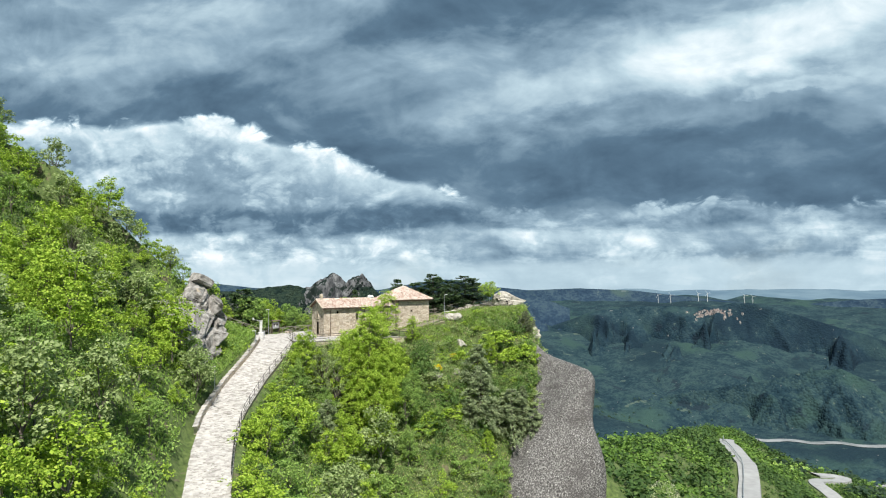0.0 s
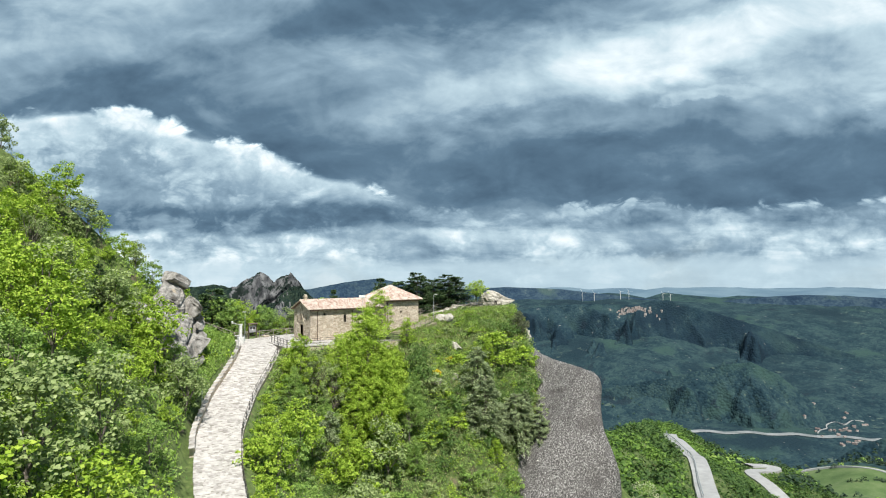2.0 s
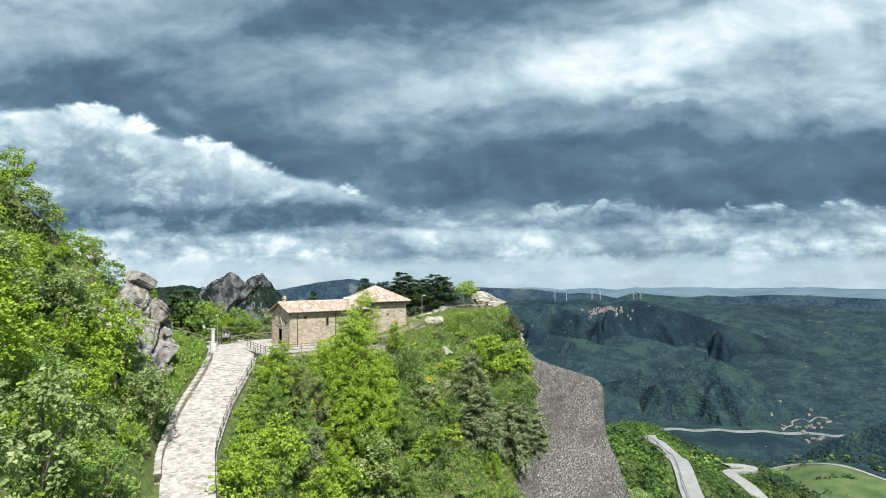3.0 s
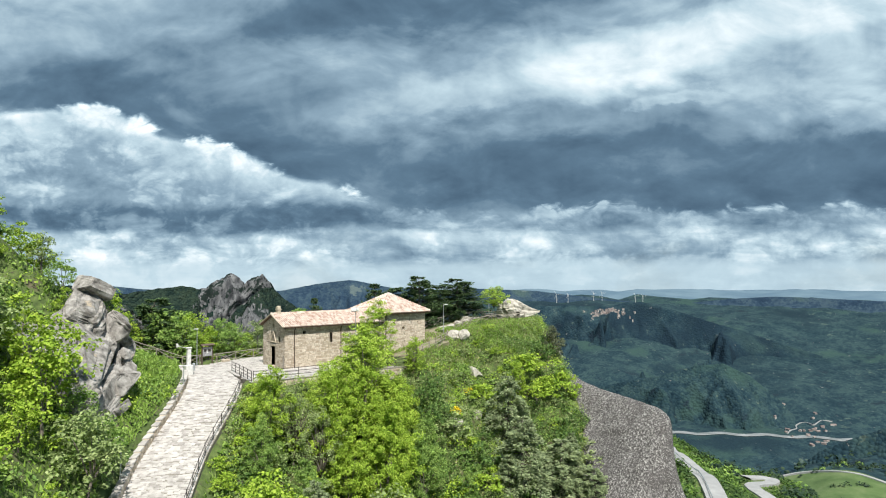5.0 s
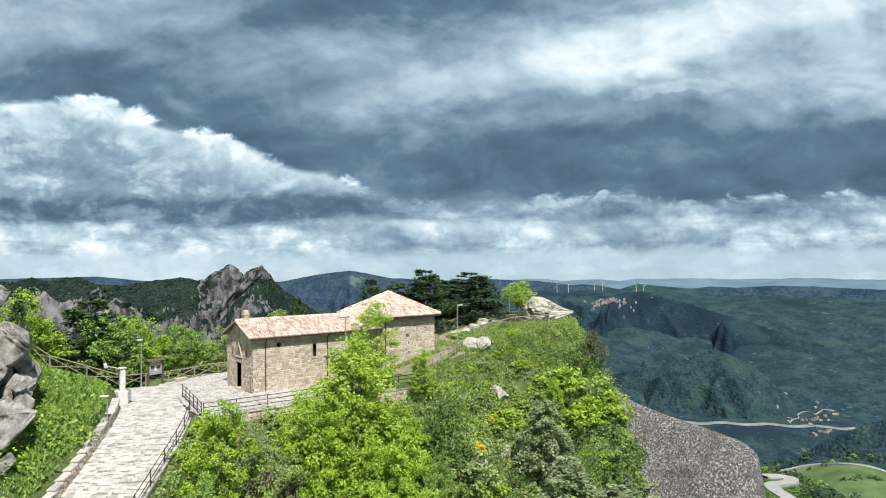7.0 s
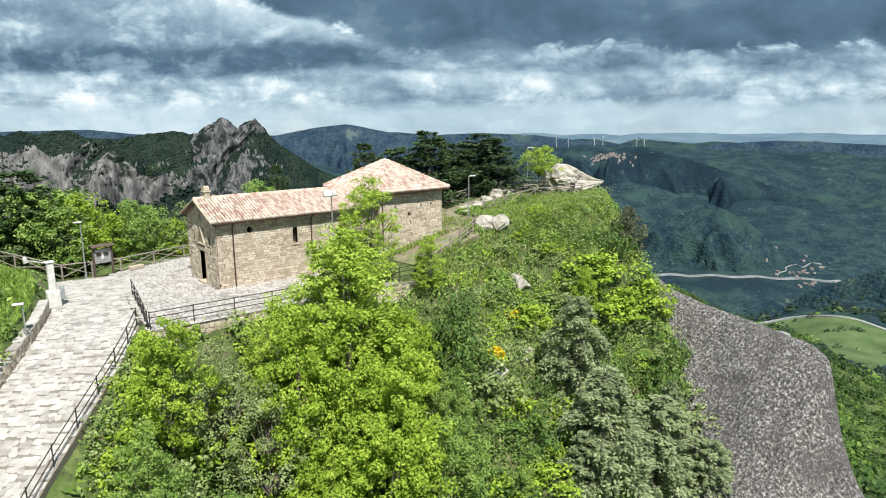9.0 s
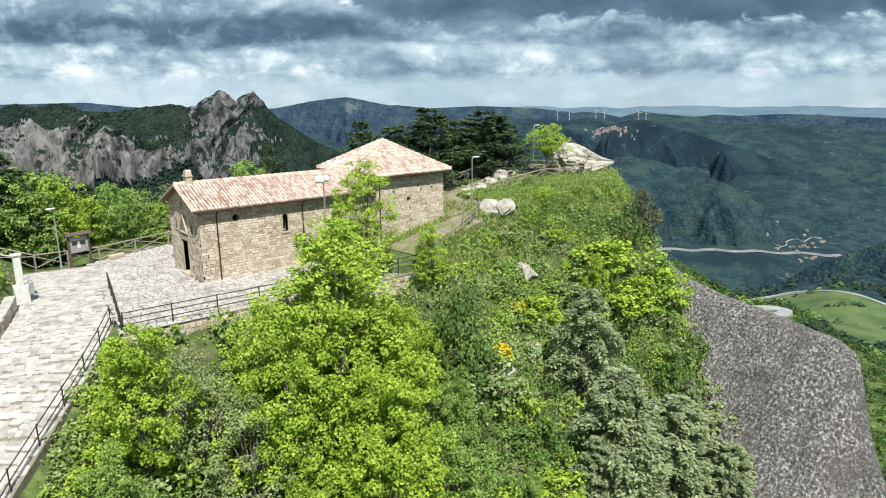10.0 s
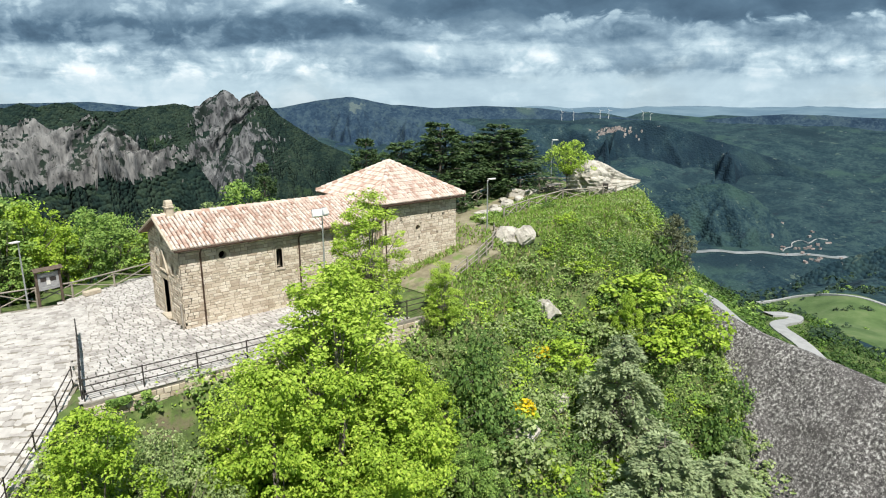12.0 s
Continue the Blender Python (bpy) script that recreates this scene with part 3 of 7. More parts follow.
def ground_sheet():
    def axis(lo, hi, step, reach):
        mid = np.arange(lo, hi + 1e-6, step)
        out, s, g = [hi], step, []
        while out[-1] < reach:
            s *= 1.06
            out.append(out[-1] + s)
        neg, s = [lo], step
        while neg[-1] > -reach:
            s *= 1.06
            neg.append(neg[-1] - s)
        return np.r_[np.array(neg[:0:-1]), mid, np.array(out[1:])]
    xs, ys = axis(-50, 56, 0.7, 5300), axis(-78, 30, 0.7, 5300)
    X, Y = np.meshgrid(xs, ys, indexing="ij")
    Z = land(X.ravel(), Y.ravel())
    GRID.append((xs, ys, Z.reshape(X.shape)))
    V = np.stack([X.ravel(), Y.ravel(), Z], 1)
    nx, ny = len(xs), len(ys)
    I = np.arange(nx * ny).reshape(nx, ny)
    F = np.stack([I[:-1, :-1].ravel(), I[1:, :-1].ravel(), I[1:, 1:].ravel(), I[:-1, 1:].ravel()], 1)
    ob = mesh_object("ground", V, F, MAT["ground"], smooth=True)
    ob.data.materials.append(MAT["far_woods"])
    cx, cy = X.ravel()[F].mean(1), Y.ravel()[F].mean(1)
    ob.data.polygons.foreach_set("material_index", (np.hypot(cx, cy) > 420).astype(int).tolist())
    nz = np.zeros(len(F) * 3)
    ob.data.polygons.foreach_get("normal", nz)
    steep = (nz.reshape(-1, 3)[:, 2] < 0.52) & (cx > 34.5) & (cx < 50) & (np.abs(cy) < 40)
    ob.data.materials.append(MAT["rock"])
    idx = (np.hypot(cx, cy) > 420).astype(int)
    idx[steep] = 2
    ob.data.materials.append(MAT["earth"])
    idx[(cx > 17.4) & (cx < 24.5 + 2 * vnoise(cy, cx)) & (cy > -1.4) & (cy < 6.2)] = 3
    ob.data.materials.append(MAT["hazy_plain"])
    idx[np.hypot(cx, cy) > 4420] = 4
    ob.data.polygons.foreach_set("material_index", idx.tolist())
    return tagged(ob, "grassy hillside falling to a wooded valley and ranges", "ground", kind="structure")


ground = ground_sheet()


# ---- stone pieces ----
def block_mesh(name, seed, inset=0.10, skew=0.05):
    """A unit block, 1 x 1 in plan and 1 proud, worn at its front edges."""
    r = random.Random(seed)
    j = lambda a: r.uniform(-a, a)
    back = [(-0.5, -0.5), (0.5, -0.5), (0.5, 0.5), (-0.5, 0.5)]
    v = [(x + j(skew), y + j(skew), 0.0) for x, y in back]
    v += [(a * (1 - inset * 0.3), b * (1 - inset * 0.3), 0.7) for a, b, _ in v[:4]]
    v += [(a * (1 - inset), b * (1 - inset), 1.0 + j(0.12)) for a, b, _ in v[:4]]
    f = [(8, 9, 10, 11)]
    for k in (0, 4):
        f += [(k + i, k + (i + 1) % 4, k + 4 + (i + 1) % 4, k + 4 + i) for i in range(4)]
    return v, f


BLOCKS = [block_mesh("b", s) for s in range(6)]


def flag_mesh(seed):
    """An irregular paving slab with cut corners in the unit square, its top a little smaller than its foot."""
    r = random.Random(seed)
    pts = []
    for cx_, cy_ in ((-1, -1), (1, -1), (1, 1), (-1, 1)):
        a, b = r.uniform(0.0, 0.34), r.uniform(0.0, 0.34)
        p, q = (cx_ * (0.5 - a), cy_ * 0.5), (cx_ * 0.5, cy_ * (0.5 - b))
        pts += [p, q] if cx_ * cy_ < 0 else [q, p]
    n = len(pts)
    v = [(x, y, -0.5) for x, y in pts] + [(x, y, 0.75 + r.uniform(-0.05, 0.05)) for x, y in pts] + [(x * 0.9, y * 0.9, 1.0 + r.uniform(-0.1, 0.1)) for x, y in pts]
    f = [tuple(range(2 * n, 3 * n))]
    for k in (0, n):
        f += [(k + i, k + (i + 1) % n, k + n + (i + 1) % n, k + n + i) for i in range(n)]
    return v, f


FLAGS = [flag_mesh(20 + s) for s in range(14)]
SETTS = [block_mesh("s", 40 + s, 0.14, 0.03) for s in range(6)]


def shared(name, vf, mat):
    me = bpy.data.meshes.new(name)
    me.from_pydata(vf[0], [], vf[1])
    me.update()
    me.materials.append(mat)
    return me


def lay(parent, name, shapes, mats, mat_rest, limit=300, order=None):
    """Lay pieces (matrix list) on a parent: the first ones each as an object, the others joined."""
    meshes = [shared(name, s, mats) for s in shapes[0]]
    mm = shapes[1]
    if order is not None:
        mm = sorted(mm, key=order)
    V, F = [], []
    for i, m in enumerate(mm):
        if i < limit:
            ob = new(name, meshes[i % len(meshes)])
            ob.parent = parent
            ob.matrix_basis = m
        else:
            v, f = shapes[0][i % len(shapes[0])]
            o = len(V)
            V += [tuple(m @ Vector(p)) for p in v]
            F += [tuple(o + k for k in q) for q in f]
    if V:
        ob = mesh_object(name + "_field", V, F, mat_rest, parent)
        ob["kind"] = "stuff"


def courses(u0, u1, z0, ztop, holes, rnd, hmin=0.12, hmax=0.21, lmin=0.20, lmax=0.56, gap=0.022):
    """Rectangles (u, z, width, height) of rough coursed stonework that leave the holes free; ztop may depend on u."""
    out, z = [], z0
    while True:
        h = rnd.uniform(hmin, hmax)
        u = u0 - rnd.uniform(0, 0.3)
        any_in = False
        while u < u1:
            w = rnd.uniform(lmin, lmax)
            a, b = max(u, u0), min(u + w, u1)
            u += w
            if b - a < 0.10 or z + h > min(ztop(a), ztop(b)) + 0.02:
                continue
            any_in = True
            if any(a < q[1] and b > q[0] and z < q[3] and z + h > q[2] for q in holes):
                # cut the stone back to the opening's edge
                for q in holes:
                    if a < q[1] and b > q[0] and z < q[3] and z + h > q[2]:
                        if a < q[0] - 0.08:
                            out.append(((a + q[0]) / 2, z + h / 2, q[0] - a - gap, h - gap))
                        if b > q[1] + 0.08:
                            out.append(((q[1] + b) / 2, z + h / 2, b - q[1] - gap, h - gap))
                continue
            out.append(((a + b) / 2, z + h / 2, b - a - gap, h - gap))
        z += h
        if not any_in or z > 12:
            break
    return out


def wall_frame(origin, uaxis, normal):
    u, n = Vector(uaxis), Vector(normal)
    zz = Vector((0, 0, 1))
    m = Matrix((u, zz, n)).transposed().to_4x4()
    m.translation = origin
    return m


def stone_matrices(fr, rects, rnd, proud=0.036):
    out = []
    for (u, z, w, h) in rects:
        out.append(fr @ Matrix.Translation((u, z, -0.005)) @ Matrix.Diagonal((w, h, proud * rnd.uniform(0.7, 1.3), 1)))
    return out


def holed_slab(bm, fr, u0, u1, z0, z1, holes, thick):
    """A wall slab in the frame fr with rectangular openings right through it."""
    us = sorted({u0, u1, *[h[0] for h in holes], *[h[1] for h in holes]})
    zs = sorted({z0, z1, *[h[2] for h in holes], *[h[3] for h in holes]})
    for i in range(len(us) - 1):
        for k in range(len(zs) - 1):
            cu, cz = (us[i] + us[i + 1]) / 2, (zs[k] + zs[k + 1]) / 2
            if any(h[0] < cu < h[1] and h[2] < cz < h[3] for h in holes):
                continue
            box(bm, us[i], us[i + 1], zs[k], zs[k + 1], -thick, 0, fr)
    bmesh.ops.remove_doubles(bm, verts=bm.verts, dist=0.001)


def ring(bm, fr, cu, cz, r0, r1, z0, z1, a0=0.0, a1=360.0, seg=20):
    """A ring (or arc) of stone round an opening."""
    n = seg
    rows = []
    for i in range(n + 1):
        a = radians(a0 + (a1 - a0) * i / n)
        c, s = math.cos(a), math.sin(a)
        rows.append([bm.verts.new(fr @ Vector((cu + r * c, cz + r * s, z))) for r, z in ((r0, z0), (r0, z1), (r1, z1), (r1, z0))])
    for i in range(n):
        for k in range(4):
            bm.faces.new((rows[i][k], rows[i + 1][k], rows[i + 1][(k + 1) % 4], rows[i][(k + 1) % 4]))


# ---- chapel ----
MAT["stone_wall_rest"] = material("sandstone_blocks_joined", ((0.2, (0.41, 0.335, 0.25)), (0.5, (0.55, 0.475, 0.37)), (0.8, (0.67, 0.60, 0.49))), 1.7, 0.9, 0.5, 22, island_random=0.55)
MAT["roof_tile_one"] = material("terracotta_tile", ((0.10, (0.40, 0.26, 0.20)), (0.34, (0.53, 0.40, 0.335)), (0.58, (0.60, 0.495, 0.425)), (0.85, (0.67, 0.59, 0.52))), 2.5, 0.85, 0.3, object_random=0.7)
NL, NW, EAVE, RIDGE = 11.8, 5.2, 4.28, 5.45
TX0, TX1, TY0, TY1, TEAVE, TAPEX = 11.8, 17.6, -0.4, 6.4, 5.22, 7.25


def tile_shape(length=0.44, r=0.088, seg=6):
    v, f = [], []
    for k, (y, s, dz) in enumerate(((0, 1.0, 0.0), (length, 0.82, 0.0))):
        for i in range(seg + 1):
            a = math.pi * i / seg
            v.append((-math.cos(a) * r * s, y, math.sin(a) * r * s * 1.15 + dz))
    n = seg + 1
    for i in range(seg):
        f.append((i, i + 1, n + i + 1, n + i))
    f.append(tuple(range(n))[::-1])
    return v, f


TILE = tile_shape()
RIDGE_TILE = tile_shape(0.5, 0.15, 6)


def slope_frame(origin, across, upward):
    x, y = Vector(across).normalized(), Vector(upward).normalized()
    z = x.cross(y)
    m = Matrix((x, y, z)).transposed().to_4x4()
    m.translation = origin
    return m


def tile_matrices(fr, u0, u1, reach, rnd, step=0.205, row=0.40):
    """Rows of hollow tiles up a slope; reach(u) is the slope's length above the eave at u."""
    out, u = [], u0 + step / 2
    while u < u1:
        v = -0.10
        while v < reach(u) - 0.12:
            out.append(fr @ Matrix.Translation((u + rnd.uniform(-0.012, 0.012), v + rnd.uniform(-0.02, 0.02), 0.035 + rnd.uniform(0, 0.012)))
                       @ Matrix.Rotation(rnd.uniform(-0.05, 0.05), 4, "Z") @ Matrix.Rotation(-0.045, 4, "X"))
            v += row
        u += step
    return out


def build_chapel():
    rnd = random.Random(5)
    ch = empty("chapel")
    tagged(ch, "sandstone chapel with terracotta roofs on a paved terrace", "chapel")
    T = 0.6
    # south nave wall
    fr = wall_frame((0, 0, 0), (1, 0, 0), (0, -1, 0))
    oc = (2.17, 3.58)
    holes = [(oc[0] - 0.3, oc[0] + 0.3, oc[1] - 0.3, oc[1] + 0.3), (5.10, 5.44, 2.36, 3.40)]
    bm = bmesh.new()
    holed_slab(bm, fr, 0, NL, -0.6, EAVE, holes, T)
    wall = part("nave_wall", bm, MAT["mortar"], ch, "rough coursed sandstone wall")
    clear = [holes[0], (5.02, 5.52, 2.28, 3.62)]
    rects = courses(0.0, NL, 0.0, lambda u: EAVE - 0.16, clear, rnd)
    lay(wall, "stone", (BLOCKS, stone_matrices(fr, rects, rnd)), MAT["stone_wall"], MAT["stone_wall_rest"], 300, order=lambda m: m.translation.x)
    win = empty("window")
    win.parent = ch
    win.name = "round_window"
    bm = bmesh.new()
    ring(bm, fr, oc[0], oc[1], 0.21, 0.36, -0.35, 0.04, seg=24)
    part("stone_ring", bm, MAT["carving"], win)
    bm = bmesh.new()
    ring(bm, fr, oc[0], oc[1], 0.30, 0.44, -0.36, -0.01, seg=8)
    part("reveal", bm, MAT["mortar"], win)
    lan = empty("lancet_window")
    lan.parent = ch
    bm = bmesh.new()
    for u in (5.02, 5.44):
        box(bm, u, u + 0.08, 2.34, 3.30, -0.3, 0.035, fr)
    box(bm, 4.98, 5.56, 2.24, 2.36, -0.3, 0.07, fr)
    ring(bm, fr, 5.27, 3.30, 0.17, 0.25, -0.3, 0.035, 0, 180, 12)
    part("stone_surround", bm, MAT["carving"], lan)
    bm = bmesh.new()
    ring(bm, fr, 5.27, 3.36, 0.30, 0.42, -0.01, 0.05, 10, 170, 12)
    part("hood_arch", bm, MAT["carving"], lan)
    # facade, with the gable above
    fw = wall_frame((0, NW, 0), (0, -1, 0), (-1, 0, 0))       # u runs from north to south
    door = (2.13, 3.07, 0.12, 2.12)
    fo = (2.6, 4.30)
    fholes = [door, (fo[0] - 0.24, fo[0] + 0.24, fo[1] - 0.24, fo[1] + 0.24), (1.08, 1.34, 2.62, 3.16), (3.86, 4.12, 2.62, 3.16)]
    bm = bmesh.new()
    holed_slab(bm, fw, 0, NW, -0.6, EAVE, fholes[:1] + [(a, b, c, min(d, EAVE)) for a, b, c, d in fholes[1:]], T)
    vs = [bm.verts.new(fw @ Vector(c)) for c in ((0, EAVE, 0), (fo[0] - 0.24, EAVE, 0), (fo[0] - 0.24, fo[1] + 0.24, 0), (fo[0] + 0.24, fo[1] + 0.24, 0), (fo[0] + 0.24, EAVE, 0), (NW, EAVE, 0), (NW / 2, RIDGE - 0.06, 0))]
    bm.faces.new(vs)
    fac = part("facade", bm, MAT["mortar"], ch, "gabled sandstone front")
    gz = lambda u: min(EAVE + (RIDGE - EAVE - 0.1) * (1 - abs(u - NW / 2) / (NW / 2)), 9)
    rects = courses(0.0, NW, 0.0, gz, [(door[0] - 0.17, door[1] + 0.17, 0, 2.40), fholes[1], (1.02, 1.40, 2.55, 3.30), (3.80, 4.18, 2.55, 3.30), (1.95, 3.25, 2.62, 3.6)], rnd)
    lay(fac, "stone", (BLOCKS, stone_matrices(fw, rects, rnd)), MAT["stone_wall"], MAT["stone_wall_rest"], 300)
    dr = empty("door")
    dr.parent = ch
    bm = bmesh.new()
    for a, b in ((door[0] - 0.16, door[0]), (door[1], door[1] + 0.16)):
        box(bm, a, b, 0.0, 2.12, -0.35, 0.05, fw, 0.012)
    part("jamb", bm, MAT["carving"], dr)
    bm = bmesh.new()
    box(bm, door[0] - 0.2, door[1] + 0.2, 2.12, 2.42, -0.3, 0.07, fw, 0.015)
    part("lintel", bm, MAT["carving"], dr)
    bm = bmesh.new()
    box(bm, door[0] - 0.1, door[1] + 0.1, 0.0, 0.13, -0.5, 0.25, fw, 0.015)
    part("doorstep", bm, MAT["carving"], dr)
    for k in range(2):
        bm = bmesh.new()
        a = door[0] + 0.02 + k * 0.46
        box(bm, a, a + 0.43, 0.13, 2.10, -0.34, -0.28, fw, 0.01)
        for zz in (0.3, 1.2):
            box(bm, a + 0.07, a + 0.36, zz, zz + 0.7, -0.29, -0.26, fw, 0.008)
        part("door_leaf", bm, MAT["dark_wood"], dr, "dark oak door leaf")
    # carved pointed hood above the door
    bm = bmesh.new()
    for s in (-1, 1):
        a, b = fw @ Vector((2.6 + s * 0.62, 2.62, 0.05)), fw @ Vector((2.6, 3.72, 0.05))
        rod(bm, a, b, 0.075, 0.075, 6)
    rod(bm, fw @ Vector((1.90, 2.58, 0.05)), fw @ Vector((3.30, 2.58, 0.05)), 0.07, 0.07, 6)
    part("pediment", bm, MAT["carving"], ch, "carved pointed stone hood")
    for (a, b, c, d) in fholes[2:]:
        bm = bmesh.new()
        box(bm, a - 0.06, a, c, d, -0.2, 0.03, fw)
        box(bm, b, b + 0.06, c, d, -0.2, 0.03, fw)
        box(bm, a - 0.08, b + 0.08, c - 0.07, c, -0.2, 0.05, fw)
        ring(bm, fw, (a + b) / 2, d, (b - a) / 2, (b - a) / 2 + 0.07, -0.2, 0.03, 0, 180, 8)
        part("slit_window", bm, MAT["carving"], ch)
    bm = bmesh.new()
    ring(bm, fw, fo[0], fo[1], 0.18, 0.32, -0.3, 0.04, seg=20)
    part("gable_window", bm, MAT["carving"], ch)
    # north wall, and near-black floor and sheets that paint the inside dim
    bm = bmesh.new()
    box(bm, 0.6, NL, NW - T, NW, -0.6, EAVE)
    part("north_wall", bm, MAT["stone_wall_rest"], ch)
    bm = bmesh.new()
    box(bm, 0.62, NL, 0.62, NW - 0.62, -0.02, 0.0)
    box(bm, 1.6, 1.64, 0.62, NW - 0.62, 0, EAVE)
    box(bm, 0.62, NL, 1.3, 1.34, 0, EAVE)
    part("dim_floor_and_sheets", bm, MAT["void"], ch)
    # nave roof: boarding, tiles, ridge, gutter
    nb = bmesh.new()
    for s, y0 in ((1, -0.34), (-1, NW + 0.34)):
        ez = EAVE - 0.02
        a = [(-0.34, y0, ez), (NL, y0, ez), (NL, NW / 2, RIDGE), (-0.34, NW / 2, RIDGE)]
        top = [nb.verts.new(c) for c in a]
        bot = [nb.verts.new((x, y, z - 0.10)) for x, y, z in a]
        for q in ((0, 1, 2, 3), ):
            nb.faces.new([top[i] for i in q]), nb.faces.new([bot[i] for i in q[::-1]])
        for i in range(4):
            nb.faces.new((top[i], bot[i], bot[(i + 1) % 4], top[(i + 1) % 4]))
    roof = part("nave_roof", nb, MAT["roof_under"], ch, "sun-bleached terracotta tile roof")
    run = math.hypot(NW / 2 + 0.34, RIDGE - EAVE + 0.02)
    f1 = slope_frame((-0.34, -0.34, EAVE - 0.02), (1, 0, 0), (0, NW / 2 + 0.34, RIDGE - EAVE + 0.02))
    lay(roof, "tile", ([TILE], tile_matrices(f1, 0, NL + 0.34, lambda u: run, rnd)), MAT["roof_tile_one"], MAT["roof_tile"], 300, order=lambda m: m.translation.x)
    f2 = slope_frame((NL, NW + 0.34, EAVE - 0.02), (-1, 0, 0), (0, -NW / 2 - 0.34, RIDGE - EAVE + 0.02))
    lay(roof, "tile", ([TILE], tile_matrices(f2, 0, NL + 0.34, lambda u: run, rnd)), MAT["roof_tile_one"], MAT["roof_tile"], 0)
    mm, x = [], -0.36
    while x < NL - 0.2:
        mm.append(Matrix.Translation((x, NW / 2, RIDGE + 0.02)) @ Matrix.Rotation(-math.pi / 2, 4, "Z") @ Matrix.Rotation(-0.04, 4, "X"))
        x += 0.42
    lay(roof, "ridge_tile", ([RIDGE_TILE], mm), MAT["roof_tile_one"], MAT["roof_tile"], 300)
    bm = bmesh.new()
    for s in (-1, 1):
        rod(bm, (-0.36, NW / 2, RIDGE + 0.02), (-0.36, NW / 2 + s * (NW / 2 + 0.36), EAVE - 0.03), 0.07, 0.07, 6)
    part("verge", bm, MAT["carving"], roof)
    bm = bmesh.new()
    rod(bm, (-0.3, -0.42, EAVE - 0.10), (NL, -0.42, EAVE - 0.06), 0.06, 0.06, 8)
    part("gutter", bm, MAT["pipe"], ch, "brown copper gutter")
    for x in (1.02, 6.45):
        bm = bmesh.new()
        rod(bm, (x, -0.40, EAVE - 0.12), (x, -0.09, EAVE - 0.42), 0.045, 0.045, 8)
        rod(bm, (x, -0.09, EAVE - 0.42), (x, -0.09, 0.04), 0.045, 0.045, 8)
        for z in (0.8, 2.2, 3.5):
            rod(bm, (x, -0.09, z), (x, -0.09, z + 0.05), 0.065, 0.065, 8)
        part("downpipe", bm, MAT["pipe"], ch, "brown copper downpipe")
    # small bell-cote at the front of the ridge
    bm = bmesh.new()
    box(bm, 0.30, 0.68, NW / 2 - 0.24, NW / 2 + 0.24, RIDGE - 0.15, RIDGE + 0.62, None, 0.02)
    box(bm, 0.25, 0.73, NW / 2 - 0.29, NW / 2 + 0.29, RIDGE + 0.44, RIDGE + 0.50, None, 0.01)
    ring(bm, wall_frame((0.49, NW / 2, RIDGE + 0.62), (0, 1, 0), (1, 0, 0)), 0, 0, 0.001, 0.22, -0.17, 0.17, 0, 180, 8)
    part("bell_cote", bm, MAT["carving"], ch)
    # choir tower
    ft = wall_frame((TX0, TY0, 0), (1, 0, 0), (0, -1, 0))
    to = (2.65, 3.42)
    small = [(1.35, 3.95), (3.7, 3.92), (4.65, 3.98), (4.15, 2.85), (0.75, 2.55), (2.7, 2.72), (2.75, 1.85), (3.45, 4.25)]
    th = [(to[0] - 0.26, to[0] + 0.26, to[1] - 0.26, to[1] + 0.26)] + [(a, a + 0.11, b, b + 0.13) for a, b in small]
    bm = bmesh.new()
    holed_slab(bm, ft, 0, TX1 - TX0, -0.6, TEAVE, th, T)
    tw = part("tower_wall", bm, MAT["mortar"], ch, "coursed sandstone tower wall with putlog holes")
    rects = courses(0.0, TX1 - TX0, 0.0, lambda u: TEAVE - 0.14, th, rnd)
    lay(tw, "stone", (BLOCKS, stone_matrices(ft, rects, rnd)), MAT["stone_wall"], MAT["stone_wall_rest"], 300, order=lambda m: -m.translation.z)
    bm = bmesh.new()
    ring(bm, ft, to[0], to[1], 0.17, 0.30, -0.35, 0.035, seg=20)
    part("round_window", bm, MAT["carving"], ch)
    for nm, org, ua, nn, ln in (("tower_west_wall", (TX0, TY1, 0), (0, -1, 0), (-1, 0, 0), TY1 - TY0), ("tower_east_wall", (TX1, TY0, 0), (0, 1, 0), (1, 0, 0), TY1 - TY0),
                                ("tower_north_wall", (TX1, TY1, 0), (-1, 0, 0), (0, 1, 0), TX1 - TX0)):
        f3 = wall_frame(org, ua, nn)
        bm = bmesh.new()
        holed_slab(bm, f3, 0.0 if nm == "tower_north_wall" else 0.001, ln - (0 if nm == "tower_north_wall" else T), -0.6, TEAVE, [], 0.3)
        ob = part(nm, bm, MAT["mortar"], ch)
        lay(ob, "stone", (BLOCKS, stone_matrices(f3, courses(0, ln, 3.0 if nm == "tower_west_wall" else 0.8, lambda u: TEAVE - 0.14, [], rnd), rnd)), MAT["stone_wall"], MAT["stone_wall_rest"],
            120 if nm == "tower_west_wall" else 0)
    cx, cy = (TX0 + TX1) / 2, (TY0 + TY1) / 2
    o = 0.42
    cor = [(TX0 - o, TY0 - o), (TX1 + o, TY0 - o), (TX1 + o, TY1 + o), (TX0 - o, TY1 + o)]
    bm = bmesh.new()
    vt = [bm.verts.new((x, y, TEAVE)) for x, y in cor] + [bm.verts.new((cx, cy, TAPEX))]
    vb = [bm.verts.new((x, y, TEAVE - 0.10)) for x, y in cor]
    for i in range(4):
        bm.faces.new((vt[i], vt[(i + 1) % 4], vt[4]))
        bm.faces.new((vb[i], vb[(i + 1) % 4], vt[(i + 1) % 4], vt[i]))
